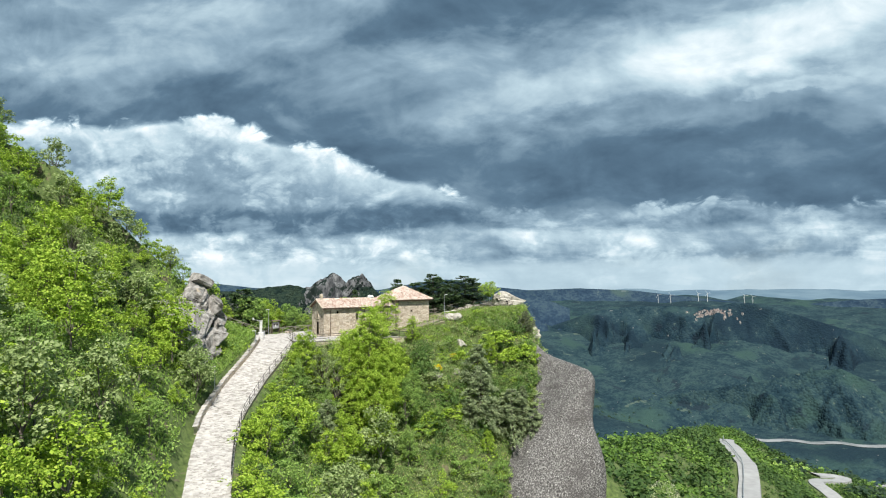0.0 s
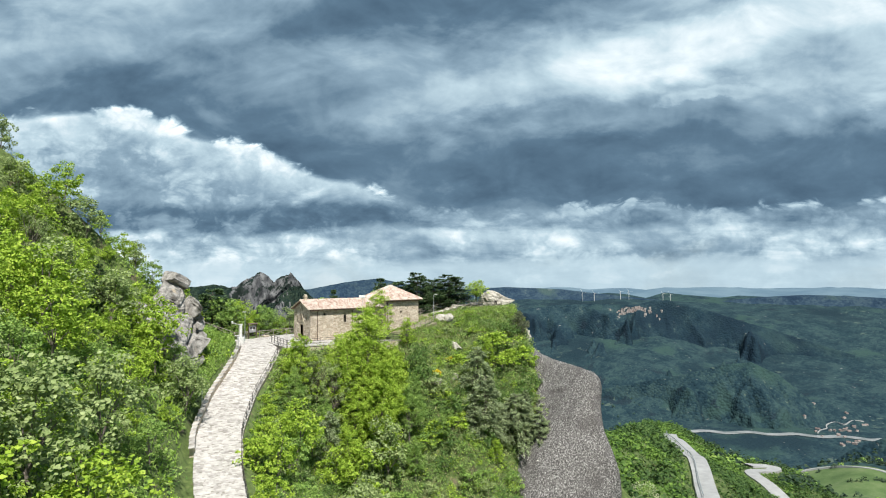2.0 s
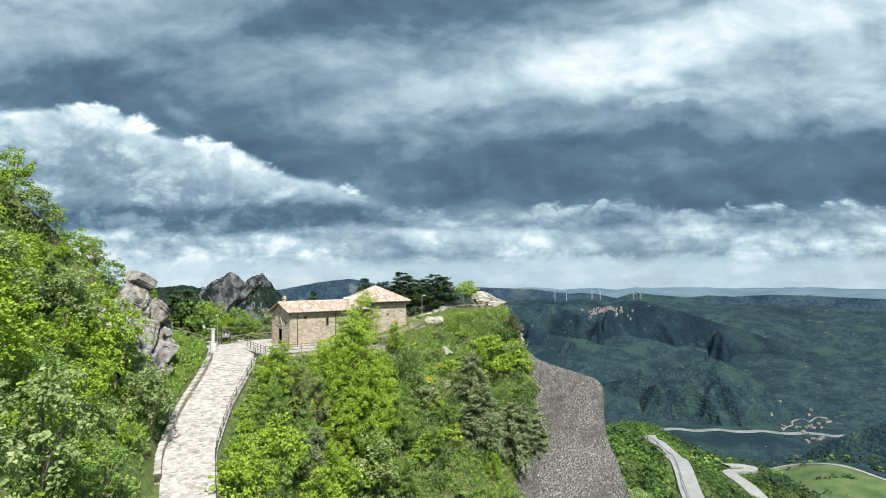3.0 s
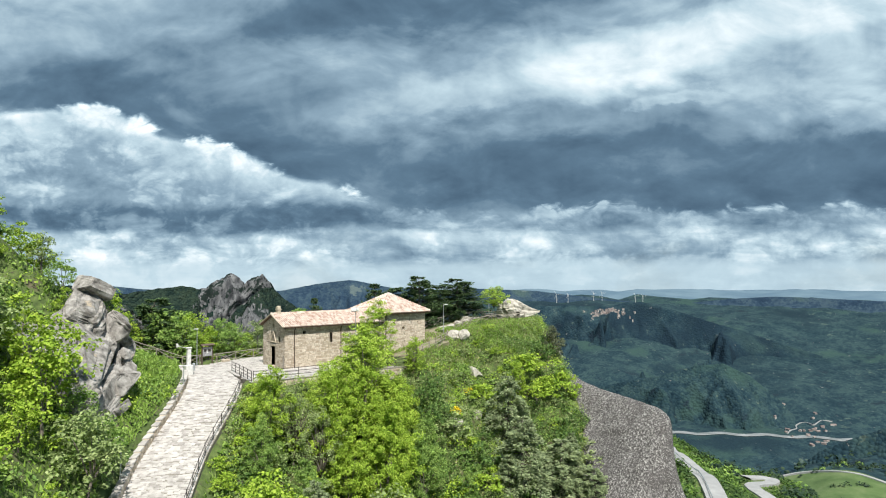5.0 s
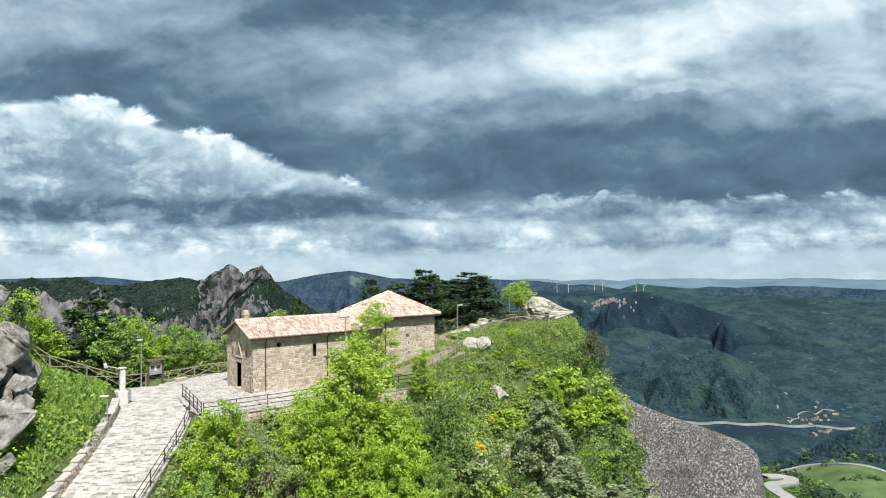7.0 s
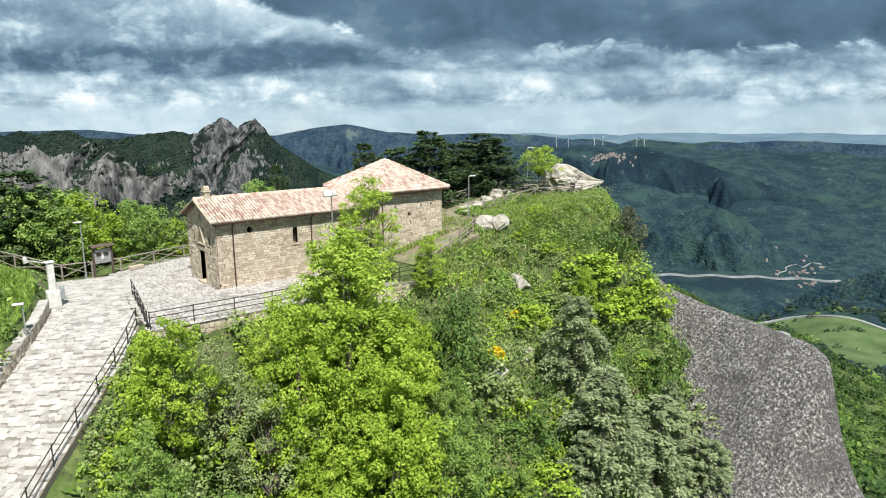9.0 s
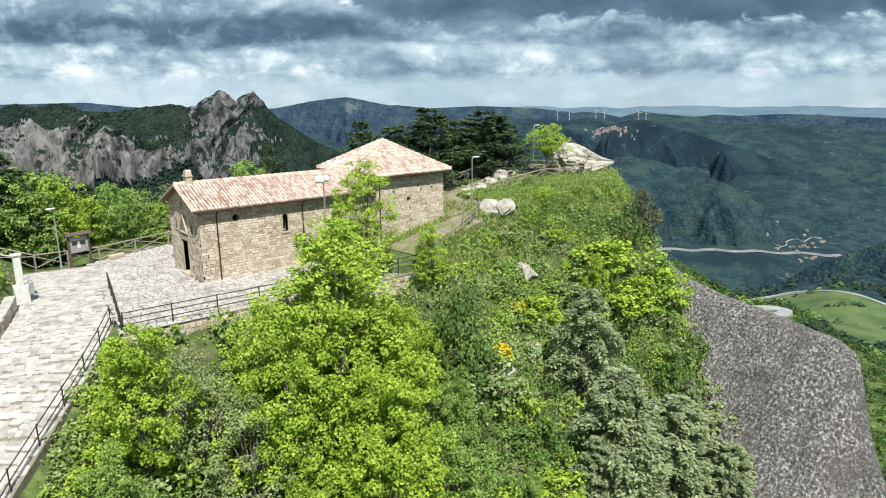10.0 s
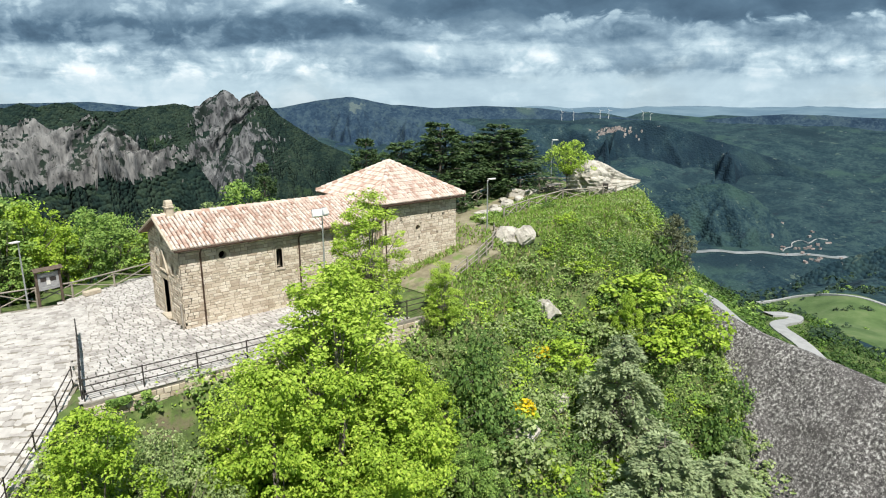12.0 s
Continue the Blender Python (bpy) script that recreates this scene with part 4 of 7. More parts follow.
    bm.faces.new(vb[::-1])
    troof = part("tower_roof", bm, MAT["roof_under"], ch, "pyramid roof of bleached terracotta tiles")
    for i in range(4):
        a, b = Vector((*cor[i], TEAVE)), Vector((*cor[(i + 1) % 4], TEAVE))
        mid, L = (a + b) / 2, (b - a).length
        up = Vector((cx, cy, TAPEX)) - mid
        f4 = slope_frame(a, b - a, up)
        lay(troof, "tile", ([TILE], tile_matrices(f4, 0, L, lambda u: up.length * (1 - abs(u - L / 2) / (L / 2)), rnd)), MAT["roof_tile_one"], MAT["roof_tile"], 150 if i in (0, 3) else 0)
        hip = Vector((cx, cy, TAPEX)) - a
        mm, s = [], 0.0
        while s < hip.length - 0.1:
            q = hip.to_track_quat("Y", "Z").to_matrix().to_4x4()
            mm.append(Matrix.Translation(a + hip * (s / hip.length) + Vector((0, 0, 0.05))) @ q @ Matrix.Rotation(-0.04, 4, "X"))
            s += 0.42
        lay(troof, "ridge_tile", ([RIDGE_TILE], mm), MAT["roof_tile_one"], MAT["roof_tile"], 60)
    bm = bmesh.new()
    rod(bm, (TX0 - o, TY0 - o - 0.05, TEAVE - 0.10), (TX1 + o, TY0 - o - 0.05, TEAVE - 0.10), 0.06, 0.06, 8)
    part("gutter", bm, MAT["pipe"], ch, "brown copper gutter")
    bm = bmesh.new()
    rod(bm, (TX0 + 0.2, TY0 - 0.4, TEAVE - 0.15), (TX0 + 0.2, TY0 - 0.09, TEAVE - 0.4), 0.045, 0.045, 8)
    rod(bm, (TX0 + 0.2, TY0 - 0.09, TEAVE - 0.4), (TX0 + 0.2, TY0 - 0.09, 0.5), 0.045, 0.045, 8)
    part("downpipe", bm, MAT["pipe"], ch, "brown copper downpipe")
    return ch


chapel = build_chapel()

# ---- the great boulder and the crag ----
def great_boulder():
    """A tilted slab: a west face at some 45 degrees, a rounded rim, a steep east side and a blunt south nose."""
    ys = np.linspace(-6.0, -31.8, 150)
    xr = np.interp(-ys, (6, 9.5, 12, 15.4, 20, 23.2, 24.4, 25.2, 26.2, 27.4, 29, 30.4, 31.2, 31.8), (33.0, 32.2, 31.5, 31.2, 31.0, 30.7, 30.1, 28.9, 27.7, 26.9, 26.5, 25.9, 25.0, 23.4))
    zr = np.interp(-ys, (6, 9.5, 12, 15.4, 20, 23.2, 24.4, 25.2, 26.2, 27.4, 29, 30.4, 31.2, 31.8), (-1.6, -2.1, -2.9, -3.6, -4.2, -4.6, -5.1, -6.6, -8.6, -10.6, -12.8, -14.8, -18.0, -30))
    for a in (xr, zr):
        for _ in range(3):
            a[1:-1] = (a[:-2] + 2 * a[1:-1] + a[2:]) / 4
    q = np.linspace(-24, 22, 150)                # along the section: west face < 0 < east side
    V = np.zeros((len(ys), len(q), 3))
    for i, y in enumerate(ys):
        soft = 0.9 + 0.5 * vnoise(np.array([y * 0.4]), np.array([2.0]))[0]
        ang = radians(43) * (1 - sstep(q, -soft, soft)) - radians(96) * sstep(q, -soft * 0.6, soft * 1.6)
        dx, dz = np.cos(ang), np.sin(ang)
        st = q[1] - q[0]
        k0 = np.argmin(np.abs(q))
        px, pz = np.cumsum(dx) * st, np.cumsum(dz) * st
        V[i, :, 0] = xr[i] + px - px[k0]
        V[i, :, 1] = y
        V[i, :, 2] = zr[i] + pz - pz[k0]
    for i in range(len(ys)):
        for k in range(len(q)):
            p = Vector(V[i, k])
            n = noise.fractal(p * 0.16, 1.0, 2.1, 4) * 0.55 + noise.fractal(p * 0.9 + Vector((7, 1, 3)), 0.9, 2.1, 4) * 0.14
            V[i, k] += np.array((-0.55, -0.15, 0.6)) * n
    nx, nq = V.shape[:2]
    I = np.arange(nx * nq).reshape(nx, nq)
    F = np.stack([I[:-1, :-1].ravel(), I[:-1, 1:].ravel(), I[1:, 1:].ravel(), I[1:, :-1].ravel()], 1)
    ob = mesh_object("boulder", V.reshape(-1, 3), F[:, ::-1], MAT["boulder"], smooth=True)
    return tagged(ob, "huge lichen-grey conglomerate boulder leaning from the slope", "boulder")


boulder = great_boulder()


def clear_of_boulder(x, y, z):
    """True where the ground is not under the great boulder."""
    zr = np.interp(-y, (6, 9.5, 12, 15.4, 20, 23.2, 24.4, 25.2, 26.2, 27.4, 29, 30.4, 31.2, 31.8), (-1.6, -2.1, -2.9, -3.6, -4.2, -4.6, -5.1, -6.6, -8.6, -10.6, -12.8, -14.8, -18.0, -30))
    return (y > -8) | (y < -31) | (z > zr - 0.93 * (31.2 - x) + 0.15)


def rock(name, size, seed, mat, at, rot=(0, 0, 0), sub=4, rough=0.16, flat=0.45, freq=1.0, parent=None):
    """A broken block of stone: a squared ball, split by a few planes and weathered."""
    bm = bmesh.new()
    bmesh.ops.create_icosphere(bm, subdivisions=sub, radius=1.0)
    off = Vector((seed * 3.7, seed * 1.3, seed * 7.1))
    amp = min(1.6, min(size))
    r = random.Random(seed)
    cuts = [(Vector((r.gauss(0, 1), r.gauss(0, 1), r.gauss(0, 1))).normalized(), r.uniform(0.66, 0.95)) for _ in range(9)]
    for v in bm.verts:
        p = v.co.copy()
        q = Vector([math.copysign(abs(c) ** (1 - flat), c) for c in p])
        for n, d in cuts:
            h = q.dot(n)
            if h > d:
                q -= n * (h - d) * 0.98
        P = Vector((q.x * size[0], q.y * size[1], q.z * size[2]))
        # bedding ledges, joints and a weathered skin, in metres
        bed = P.z * 2.1 / amp + 0.8 * noise.noise(P * 0.5 + off)
        d = amp * (noise.fractal(P * 0.45 * freq + off, 1.0, 2.1, 4) * rough * 1.6 + noise.fractal(P * 2.2 + off, 0.9, 2.2, 4) * rough * 0.5)
        d += amp * 0.10 * min(1.0, (bed - math.floor(bed)) * 2.5)
        for kf, dep in ((0.55, 0.16), (1.5, 0.07)):
            ds, _ = noise.voronoi(Vector((P.x * kf, P.y * kf * 0.6, P.z * kf * 1.3)) / amp + off)
            d -= amp * dep * max(0.0, 1 - (ds[1] - ds[0]) * 9)
        v.co = P + p * d
    ob = part(name, bm, mat, parent, smooth=False)
    ob.matrix_basis = pose(*at, *rot)
    return ob


def crag():
    """The leaning limestone scarp above the lane: one great smooth slab, a capping block, and broken strata falling away to its right."""
    rows = [((2.7, 7.0, 2.5), (-20.0, -3.8, 2.7), (31, 30, -6), "slab"), ((2.2, 3.2, 1.6), (-18.4, -0.4, 6.0), (26, 34, -10), "slab"),
            ((1.7, 1.6, 0.9), (-17.2, 1.0, 8.3), (6, 24, 25), "head"), ((1.5, 4.2, 1.0), (-18.9, -8.0, -0.3), (30, 50, -12), "slab"),
            ((1.2, 1.4, 1.4), (-15.6, -0.4, 4.6), (20, 30, 10), "block"), ((2.6, 4.2, 2.6), (-22.2, -4.6, 3.0), (28, 10, -10), "slab")]
    rr = random.Random(5)
    # strata: thin beds that dip with the slab, stepping down from the head to the lane's bank
    for k in range(30):
        f = (k + 0.5) / 30
        x = -15.7 - 2.2 * f + rr.uniform(-0.8, 1.3)
        y = 0.6 - 8.8 * f + rr.uniform(-0.5, 0.5)
        z = max(land1(x, y) + 0.1, 4.2 - 5.0 * f + rr.uniform(-1.0, 0.4) - 0.9 * max(0.0, x + 15.2))
        big = rr.uniform(0.5, 1.05)
        rows.append(((big * 0.75, big * rr.uniform(1.1, 2.0), big * rr.uniform(0.35, 0.6)), (x, y, z), (rr.uniform(15, 42), rr.uniform(30, 65), rr.uniform(-40, 15)), "block"))
    for i, (size, at, rot, nm) in enumerate(rows):
        ob = rock("rock" if nm == "head" else "rock_" + nm, size, 11 + i, MAT["rock"], at, rot, 5 if max(size) > 2 else 4, 0.12 if nm == "slab" else 0.10, 0.74)
        tagged(ob, "pale cracked limestone " + nm + " of the leaning crag", "rock", "crag rocks")


crag()
# pale rocks that show through the scrub, and the pointed rock at the end of the knoll
for i, (x, y, s) in enumerate(((19.8, -6.6, 0.9), (16.3, -10.9, 0.7), (12.4, -11.8, 0.8), (17.6, -12.6, 0.5), (9.0, -15.8, 0.7), (-38.5, -62.5, 2.2), (-36.4, -61.0, 1.5), (20.6, -2.2, 0.9), (21.4, -3.2, 0.7), (36.3, -3.6, 1.3))):
    ob = rock("rock", (s, s * 0.8, s * 0.9), 40 + i, MAT["pale_rock"], (x, y, land1(x, y) + s * 0.12), (20 * i, 15, 50 * i), 3 if s < 1 else 4, 0.2)
    tagged(ob, "pale limestone rock breaking through the scrub", "rock", "slope rocks")
ob = rock("rock", (2.7, 1.5, 2.0), 60, MAT["pale_rock"], (34.0, 0.5, 4.25), (0, 0, -39), 5, 0.09, 0.1)
for v in ob.data.vertices:                             # a whaleback that tapers to a beak over the cliff
    g = max(0.0, min(1.0, (v.co.x + 0.5) / 3.0))
    v.co.z = v.co.z * (1 - 0.86 * g) + 0.25 * g
    v.co.y *= 1 - 0.75 * g
    v.co.x *= 1 + 0.25 * g
tagged(ob, "pale whaleback rock tapering to a beak over the cliff", "rock")
for i in range(9):
    x, y = 22.5 + i * 0.9, 2.6 + 0.28 * i + (0.5 if i % 2 else -0.4)
    s = 0.35 + 0.35 * ((i * 37) % 10) / 10
    ob = rock("rock", (s * 1.3, s, s * 0.8), 70 + i, MAT["pale_rock"], (x, y, land1(x, y) + 0.1), (0, 0, 40 * i), 3, 0.2)
    tagged(ob, "small pale rock beside the footpath", "rock", "path rocks")


# ---- lane, terrace ----
LT = np.gradient(LANE_P, axis=0)
LT /= np.linalg.norm(LT[:, :2], axis=1)[:, None]
LN = np.stack([-LT[:, 1], LT[:, 0]], 1)           # to the east, downhill


def lane_point(s, w):
    """The lane at s (samples) and w metres east of its middle, with its frame."""
    i = int(np.clip(math.floor(s), 0, len(LANE_P) - 2))
    f = s - i
    p = LANE_P[i] * (1 - f) + LANE_P[i + 1] * f
    n = LN[i] * (1 - f) + LN[i + 1] * f
    lo, hi = np.interp(s, (30, 50, 75, 100), (2.3, 2.0, 1.65, 1.8)), np.interp(s, (40, 70, 100), (2.55, 2.4, 1.95))
    w = w * lo / 2.3 if -2.3 < w < 0 else w + 2.3 - lo if w <= -2.3 else w * hi / 2.55 if w < 2.55 else w - 2.55 + hi
    return Vector((p[0] + n[0] * w, p[1] + n[1] * w, p[2])), Vector(LT[i]).normalized(), Vector((n[0], n[1], 0)).normalized()


def strip(name, s0, s1, profile, mat, parent=None, step=1):
    """A solid swept along the lane; profile: (east, up) corners, anticlockwise seen from above the bend."""
    V, F = [], []
    ss = np.arange(s0, s1 + 0.01, step)
    n = len(profile)
    for s in ss:
        for (w, z) in profile:
            p, _, _ = lane_point(s, w)
            V.append((p.x, p.y, p.z + z))
    for i in range(len(ss) - 1):
        for k in range(n):
            F.append((i * n + k, i * n + (k + 1) % n, (i + 1) * n + (k + 1) % n, (i + 1) * n + k))
    F += [tuple(range(n)), tuple(range((len(ss) - 1) * n, len(ss) * n))[::-1]]
    return mesh_object(name, V, F, mat, parent)


h = LANE_HALF
road = strip("road", 0, 198, [(-h, 0.0), (-h, -0.8), (h + 0.25, -0.8), (h + 0.25, 0.0)], MAT["joint"])
tagged(road, "steep lane of pale irregular stone paving", "road", kind="structure")


def lane_stones():
    rnd = random.Random(3)
    out, s = [], 1.0
    while s < 100:
        d = rnd.uniform(0.20, 0.36)
        w = -h + 0.02 - rnd.uniform(0, 0.3)
        while w < h:
            l = rnd.uniform(0.20, 0.50)
            a, b = max(w, -h), min(w + l, h + 0.22)
            w += l
            if b - a < 0.12:
                continue
            p, t, n = lane_point(s + rnd.uniform(-0.2, 0.2), (a + b) / 2)
            up = n.cross(t).normalized()
            up = -up if up.z < 0 else up
            m = Matrix((n, t, up)).transposed().to_4x4()
            m.translation = p - up * 0.01
            out.append(m @ Matrix.Rotation(rnd.uniform(-0.22, 0.22), 4, "Z") @ Matrix.Diagonal((b - a + 0.01, d + 0.02, rnd.uniform(0.03, 0.055), 1)))
        s += d / 0.5 * 1.0
    return out


lay(road, "paving_stone", (FLAGS, lane_stones()), MAT["paving"], MAT["paving_rest"], 300)

# parapet on the uphill side, with pale coping slabs
para = strip("parapet_wall", 15, 70, [(-h, 0.62), (-h, -0.6), (-h - 0.42, -0.6), (-h - 0.42, 0.62)][::-1], MAT["stone_wall_rest"])
tagged(para, "low rubble parapet wall with pale coping along the lane", "wall", kind="structure")
rnd = random.Random(9)
mm = []
for row in range(3):
    s = 15.0
    while s < 69:
        l = rnd.uniform(0.35, 0.7)
        p, t, n = lane_point(s + l, -h)
        m = Matrix((t, Vector((0, 0, 1)), n)).transposed().to_4x4()
        m.translation = p + Vector((0, 0, 0.12 + row * 0.2))
        mm.append(m @ Matrix.Diagonal((l * 0.94, 0.185, 0.03, 1)))
        s += l / 0.5
lay(para, "stone", (BLOCKS, mm), MAT["stone_wall"], MAT["stone_wall_rest"], 300)
mm, s = [], 15.0
while s < 69.5:
    p, t, n = lane_point(s + 0.8, -h - 0.21)
    m = Matrix((t, n, Vector((0, 0, 1)))).transposed().to_4x4()
    m.translation = p + Vector((0, 0, 0.60))
    mm.append(m @ Matrix.Diagonal((0.82, 0.52, 0.09, 1)))
    s += 1.6
lay(para, "coping_slab", (BLOCKS, mm), MAT["paving"], MAT["paving_rest"], 300)

# terrace: retaining wall, bed, flags
TER = [(-5.75, -5.75), (11.8, -6.2), (11.8, 12.0), (1.0, 12.0), (-4.2, 9.2)]
V = [(x, y, 0.0) for x, y in TER] + [(x, y, -2.6) for x, y in TER]
n = len(TER)
terrace = mesh_object("pavement", V, [tuple(range(n))] + [(i, i + n, (i + 1) % n + n, (i + 1) % n) for i in range(n)], MAT["joint"])
tagged(terrace, "chapel terrace of pale stone flags with rubble edge", "pavement", kind="structure")


def inside(x, y, poly):
    c = False
    for i in range(len(poly)):
        (x0, y0), (x1, y1) = poly[i], poly[i - 1]
        if (y0 > y) != (y1 > y) and x < (x1 - x0) * (y - y0) / (y1 - y0) + x0:
            c = not c
    return c


rnd = random.Random(12)
mm, y = [], -5.9
while y < 11.6:
    d = rnd.uniform(0.20, 0.29)
    x = -6.0 - rnd.uniform(0, 0.4)
    while x < 11.8:
        l = rnd.uniform(0.26, 0.50)
        cxx, cyy = x + l / 2, y + d / 2
        x += l
        if not inside(cxx, cyy, TER) or (-0.02 < cxx < 11.8 and 0.1 < cyy < NW - 0.1):
            continue
        mm.append(Matrix.Translation((cxx, cyy, 0.0)) @ Matrix.Rotation(rnd.uniform(-0.03, 0.03), 4, "Z") @ Matrix.Diagonal((l - 0.035, d - 0.035, rnd.uniform(0.022, 0.040), 1)))
    y += d
lay(terrace, "flagstone", (SETTS, mm), MAT["paving"], MAT["paving_rest"], 300, order=lambda m: abs(m.translation.x + 1) + abs(m.translation.y + 1))
fr = wall_frame((-5.75, -5.76, -2.4), Vector((17.55, -0.45, 0)).normalized(), Vector((-0.45, -17.55, 0)).normalized())
lay(terrace, "wall_stone", (BLOCKS, stone_matrices(fr, courses(0, 17.5, 0, lambda u: 2.45, [], rnd, 0.16, 0.26), rnd, 0.05)), MAT["stone_wall"], MAT["stone_wall_rest"], 200)
# sloping walk below the tower and the earth path to the knoll
WALK = ((11.8, -2.7, 0.05), (14.5, -2.5, 0.75), (18.2, -2.0, 1.72), (20.0, -0.6, 1.9), (20.6, 2.0, 2.1), (23.0, 4.4, 2.5), (28.0, 5.0, 3.2), (33.0, 4.2, 3.55))
V, F = [], []
for i, (x, y, z) in enumerate(WALK):
    a = Vector(WALK[min(i + 1, len(WALK) - 1)]) - Vector(WALK[max(i - 1, 0)])
    nn = Vector((-a.y, a.x, 0)).normalized()
    for s in ((-2.5 if x < 13 else -1.6, 2.2) if x < 19 else (-0.6, 0.6)):
        px, py = x + nn.x * s, y + nn.y * s
        zz = max(z, land1(px, py)) + 0.06
        V += [(px, py, zz), (px, py, zz - 0.5)]
for i in range(len(WALK) - 1):
    k = 4 * i
    F += [(k, k + 2, k + 6, k + 4), (k + 1, k, k + 4, k + 5), (k + 2, k + 3, k + 7, k + 6)]
foot = mesh_object("footpath", V, F, MAT["earth"])
foot.data.materials.append(MAT["paving_rest"])
for k, p in enumerate(foot.data.polygons):
    p.material_index = 0
tagged(foot, "pale trodden footpath up to the knoll", "path", kind="structure")


# ---- rails, fences, lamps ----
def iron_rail(pts, post_step=2.0, height=0.95, rails=(0.5, 0.93), mat="metal_dark", label="", r=0.025, name="railing", post=0.05):
    """A railing along a polyline: square posts with caps, round bars."""
    th = empty(name, Matrix.Translation(pts[0]))
    o = Vector(pts[0])
    P = [Vector(p) for p in pts]
    seg = [0.0]
    for a, b in zip(P, P[1:]):
        seg.append(seg[-1] + (b - a).length)
    def at(s):
        for i in range(len(P) - 1):
            if s <= seg[i + 1] + 1e-6:
                f = (s - seg[i]) / (seg[i + 1] - seg[i])
                return P[i].lerp(P[i + 1], f)
        return P[-1]
    k = max(1, round(seg[-1] / post_step))
    marks = [at(seg[-1] * i / k) - o for i in range(k + 1)]
    for p in marks:
        bm = bmesh.new()
        box(bm, p.x - post / 2, p.x + post / 2, p.y - post / 2, p.y + post / 2, p.z - 0.4, p.z + height, None, post * 0.12)
        box(bm, p.x - post * 0.65, p.x + post * 0.65, p.y - post * 0.65, p.y + post * 0.65, p.z + height, p.z + height + 0.03, None, 0.008)
        part("post", bm, MAT[mat], th)
    for z in rails:
        for a, b in zip(marks, marks[1:]):
            bm = bmesh.new()
            rod(bm, a + Vector((0, 0, z)), b + Vector((0, 0, z)), r, r, 6)
            part("bar", bm, MAT[mat], th)
    tagged(th, label, "railing", "iron railings" if mat == "metal_dark" else "")
    return th


iron_rail([(-5.65, -5.55, 0.0), (3.0, -5.8, 0.0), (11.7, -6.0, 0.1)], 2.2, 0.95, (0.35, 0.65, 0.93), label="dark iron railing on the terrace edge")
iron_rail([(-5.7, -5.3, 0.0), (-5.0, -1.0, 0.0), (-4.5, 2.4, 0.0)], 1.6, 0.95, (0.35, 0.65, 0.93), label="short dark iron railing between lane and terrace")
pts = []
for s in np.arange(22, 92, 4):
    p, t, nv = lane_point(s, h + 0.12)
    pts.append((p.x, p.y, p.z))
iron_rail(pts, 2.0, 0.95, (0.45, 0.90), label="dark iron railing down the lane")
iron_rail([(11.7, -5.4, 0.35), (14.5, -4.4, 0.95), (17.0, -3.7, 1.6), (19.6, -2.2, 1.85), (20.6, -0.9, 1.95)], 1.3, 0.95, (0.3, 0.6, 0.9), mat="timber", label="grey timber railing beside the walk", r=0.03, post=0.09, name="railing")


def timber_fence(pts, step=2.2, label="", height=1.0):
    """Round-pole fence: posts, a top rail and crossed braces."""
    th = empty("timber_fence", Matrix.Translation(pts[0]))
    o = Vector(pts[0])
    P = [Vector(p) for p in pts]
    marks = []
    for a, b in zip(P, P[1:]):
        k = max(1, round((b - a).length / step))
        marks += [a.lerp(b, i / k) for i in range(k)]
    marks.append(P[-1])
    marks = [Vector((p.x, p.y, land1(p.x, p.y) if p.z is None or p.z < -90 else p.z)) - o for p in marks]
    for p in marks:
        bm = bmesh.new()
        rod(bm, p - Vector((0, 0, 0.4)), p + Vector((0, 0, height)), 0.06, 0.055, 8)
        part("post", bm, MAT["timber"], th)
    for a, b in zip(marks, marks[1:]):
        for (za, zb, nm, r) in ((height - 0.05, height - 0.05, "rail", 0.05), (0.12, height - 0.15, "brace", 0.035), (height - 0.15, 0.12, "brace", 0.035)):
            bm = bmesh.new()
            rod(bm, a + Vector((0, 0, za)), b + Vector((0, 0, zb)), r, r * 0.9, 7)
            part(nm, bm, MAT["timber"], th)
    return tagged(th, label, "fence", "timber fences")


timber_fence([(-18.0, 11.6, land1(-18, 11.6)), (-12.0, 10.6, land1(-12, 10.6)), (-7.0, 9.8, 0.0), (-3.4, 9.6, 0.0), (1.5, 11.4, 0.0), (7.0, 12.2, -0.2)], label="weathered round-pole fence at the terrace's north edge")
timber_fence([(20.4, 5.6, land1(20.4, 5.6)), (24.5, 6.6, land1(24.5, 6.6)), (29, 7.2, land1(29, 7.2)), (33.0, 6.4, land1(33, 6.4)), (35.0, 3.4, land1(35, 3.4))], 1.8, "weathered round-pole fence behind the knoll path", 0.95)
timber_fence([(23.4, 1.0, land1(23.4, 1)), (26.0, 1.0, land1(26, 1)), (29.4, 0.6, land1(29.4, 0.6)), (31.4, -0.4, land1(31.4, -0.4)), (34.0, -1.0, land1(34, -1))], 1.6, "weathered round-pole fence round the knoll top", 0.95)


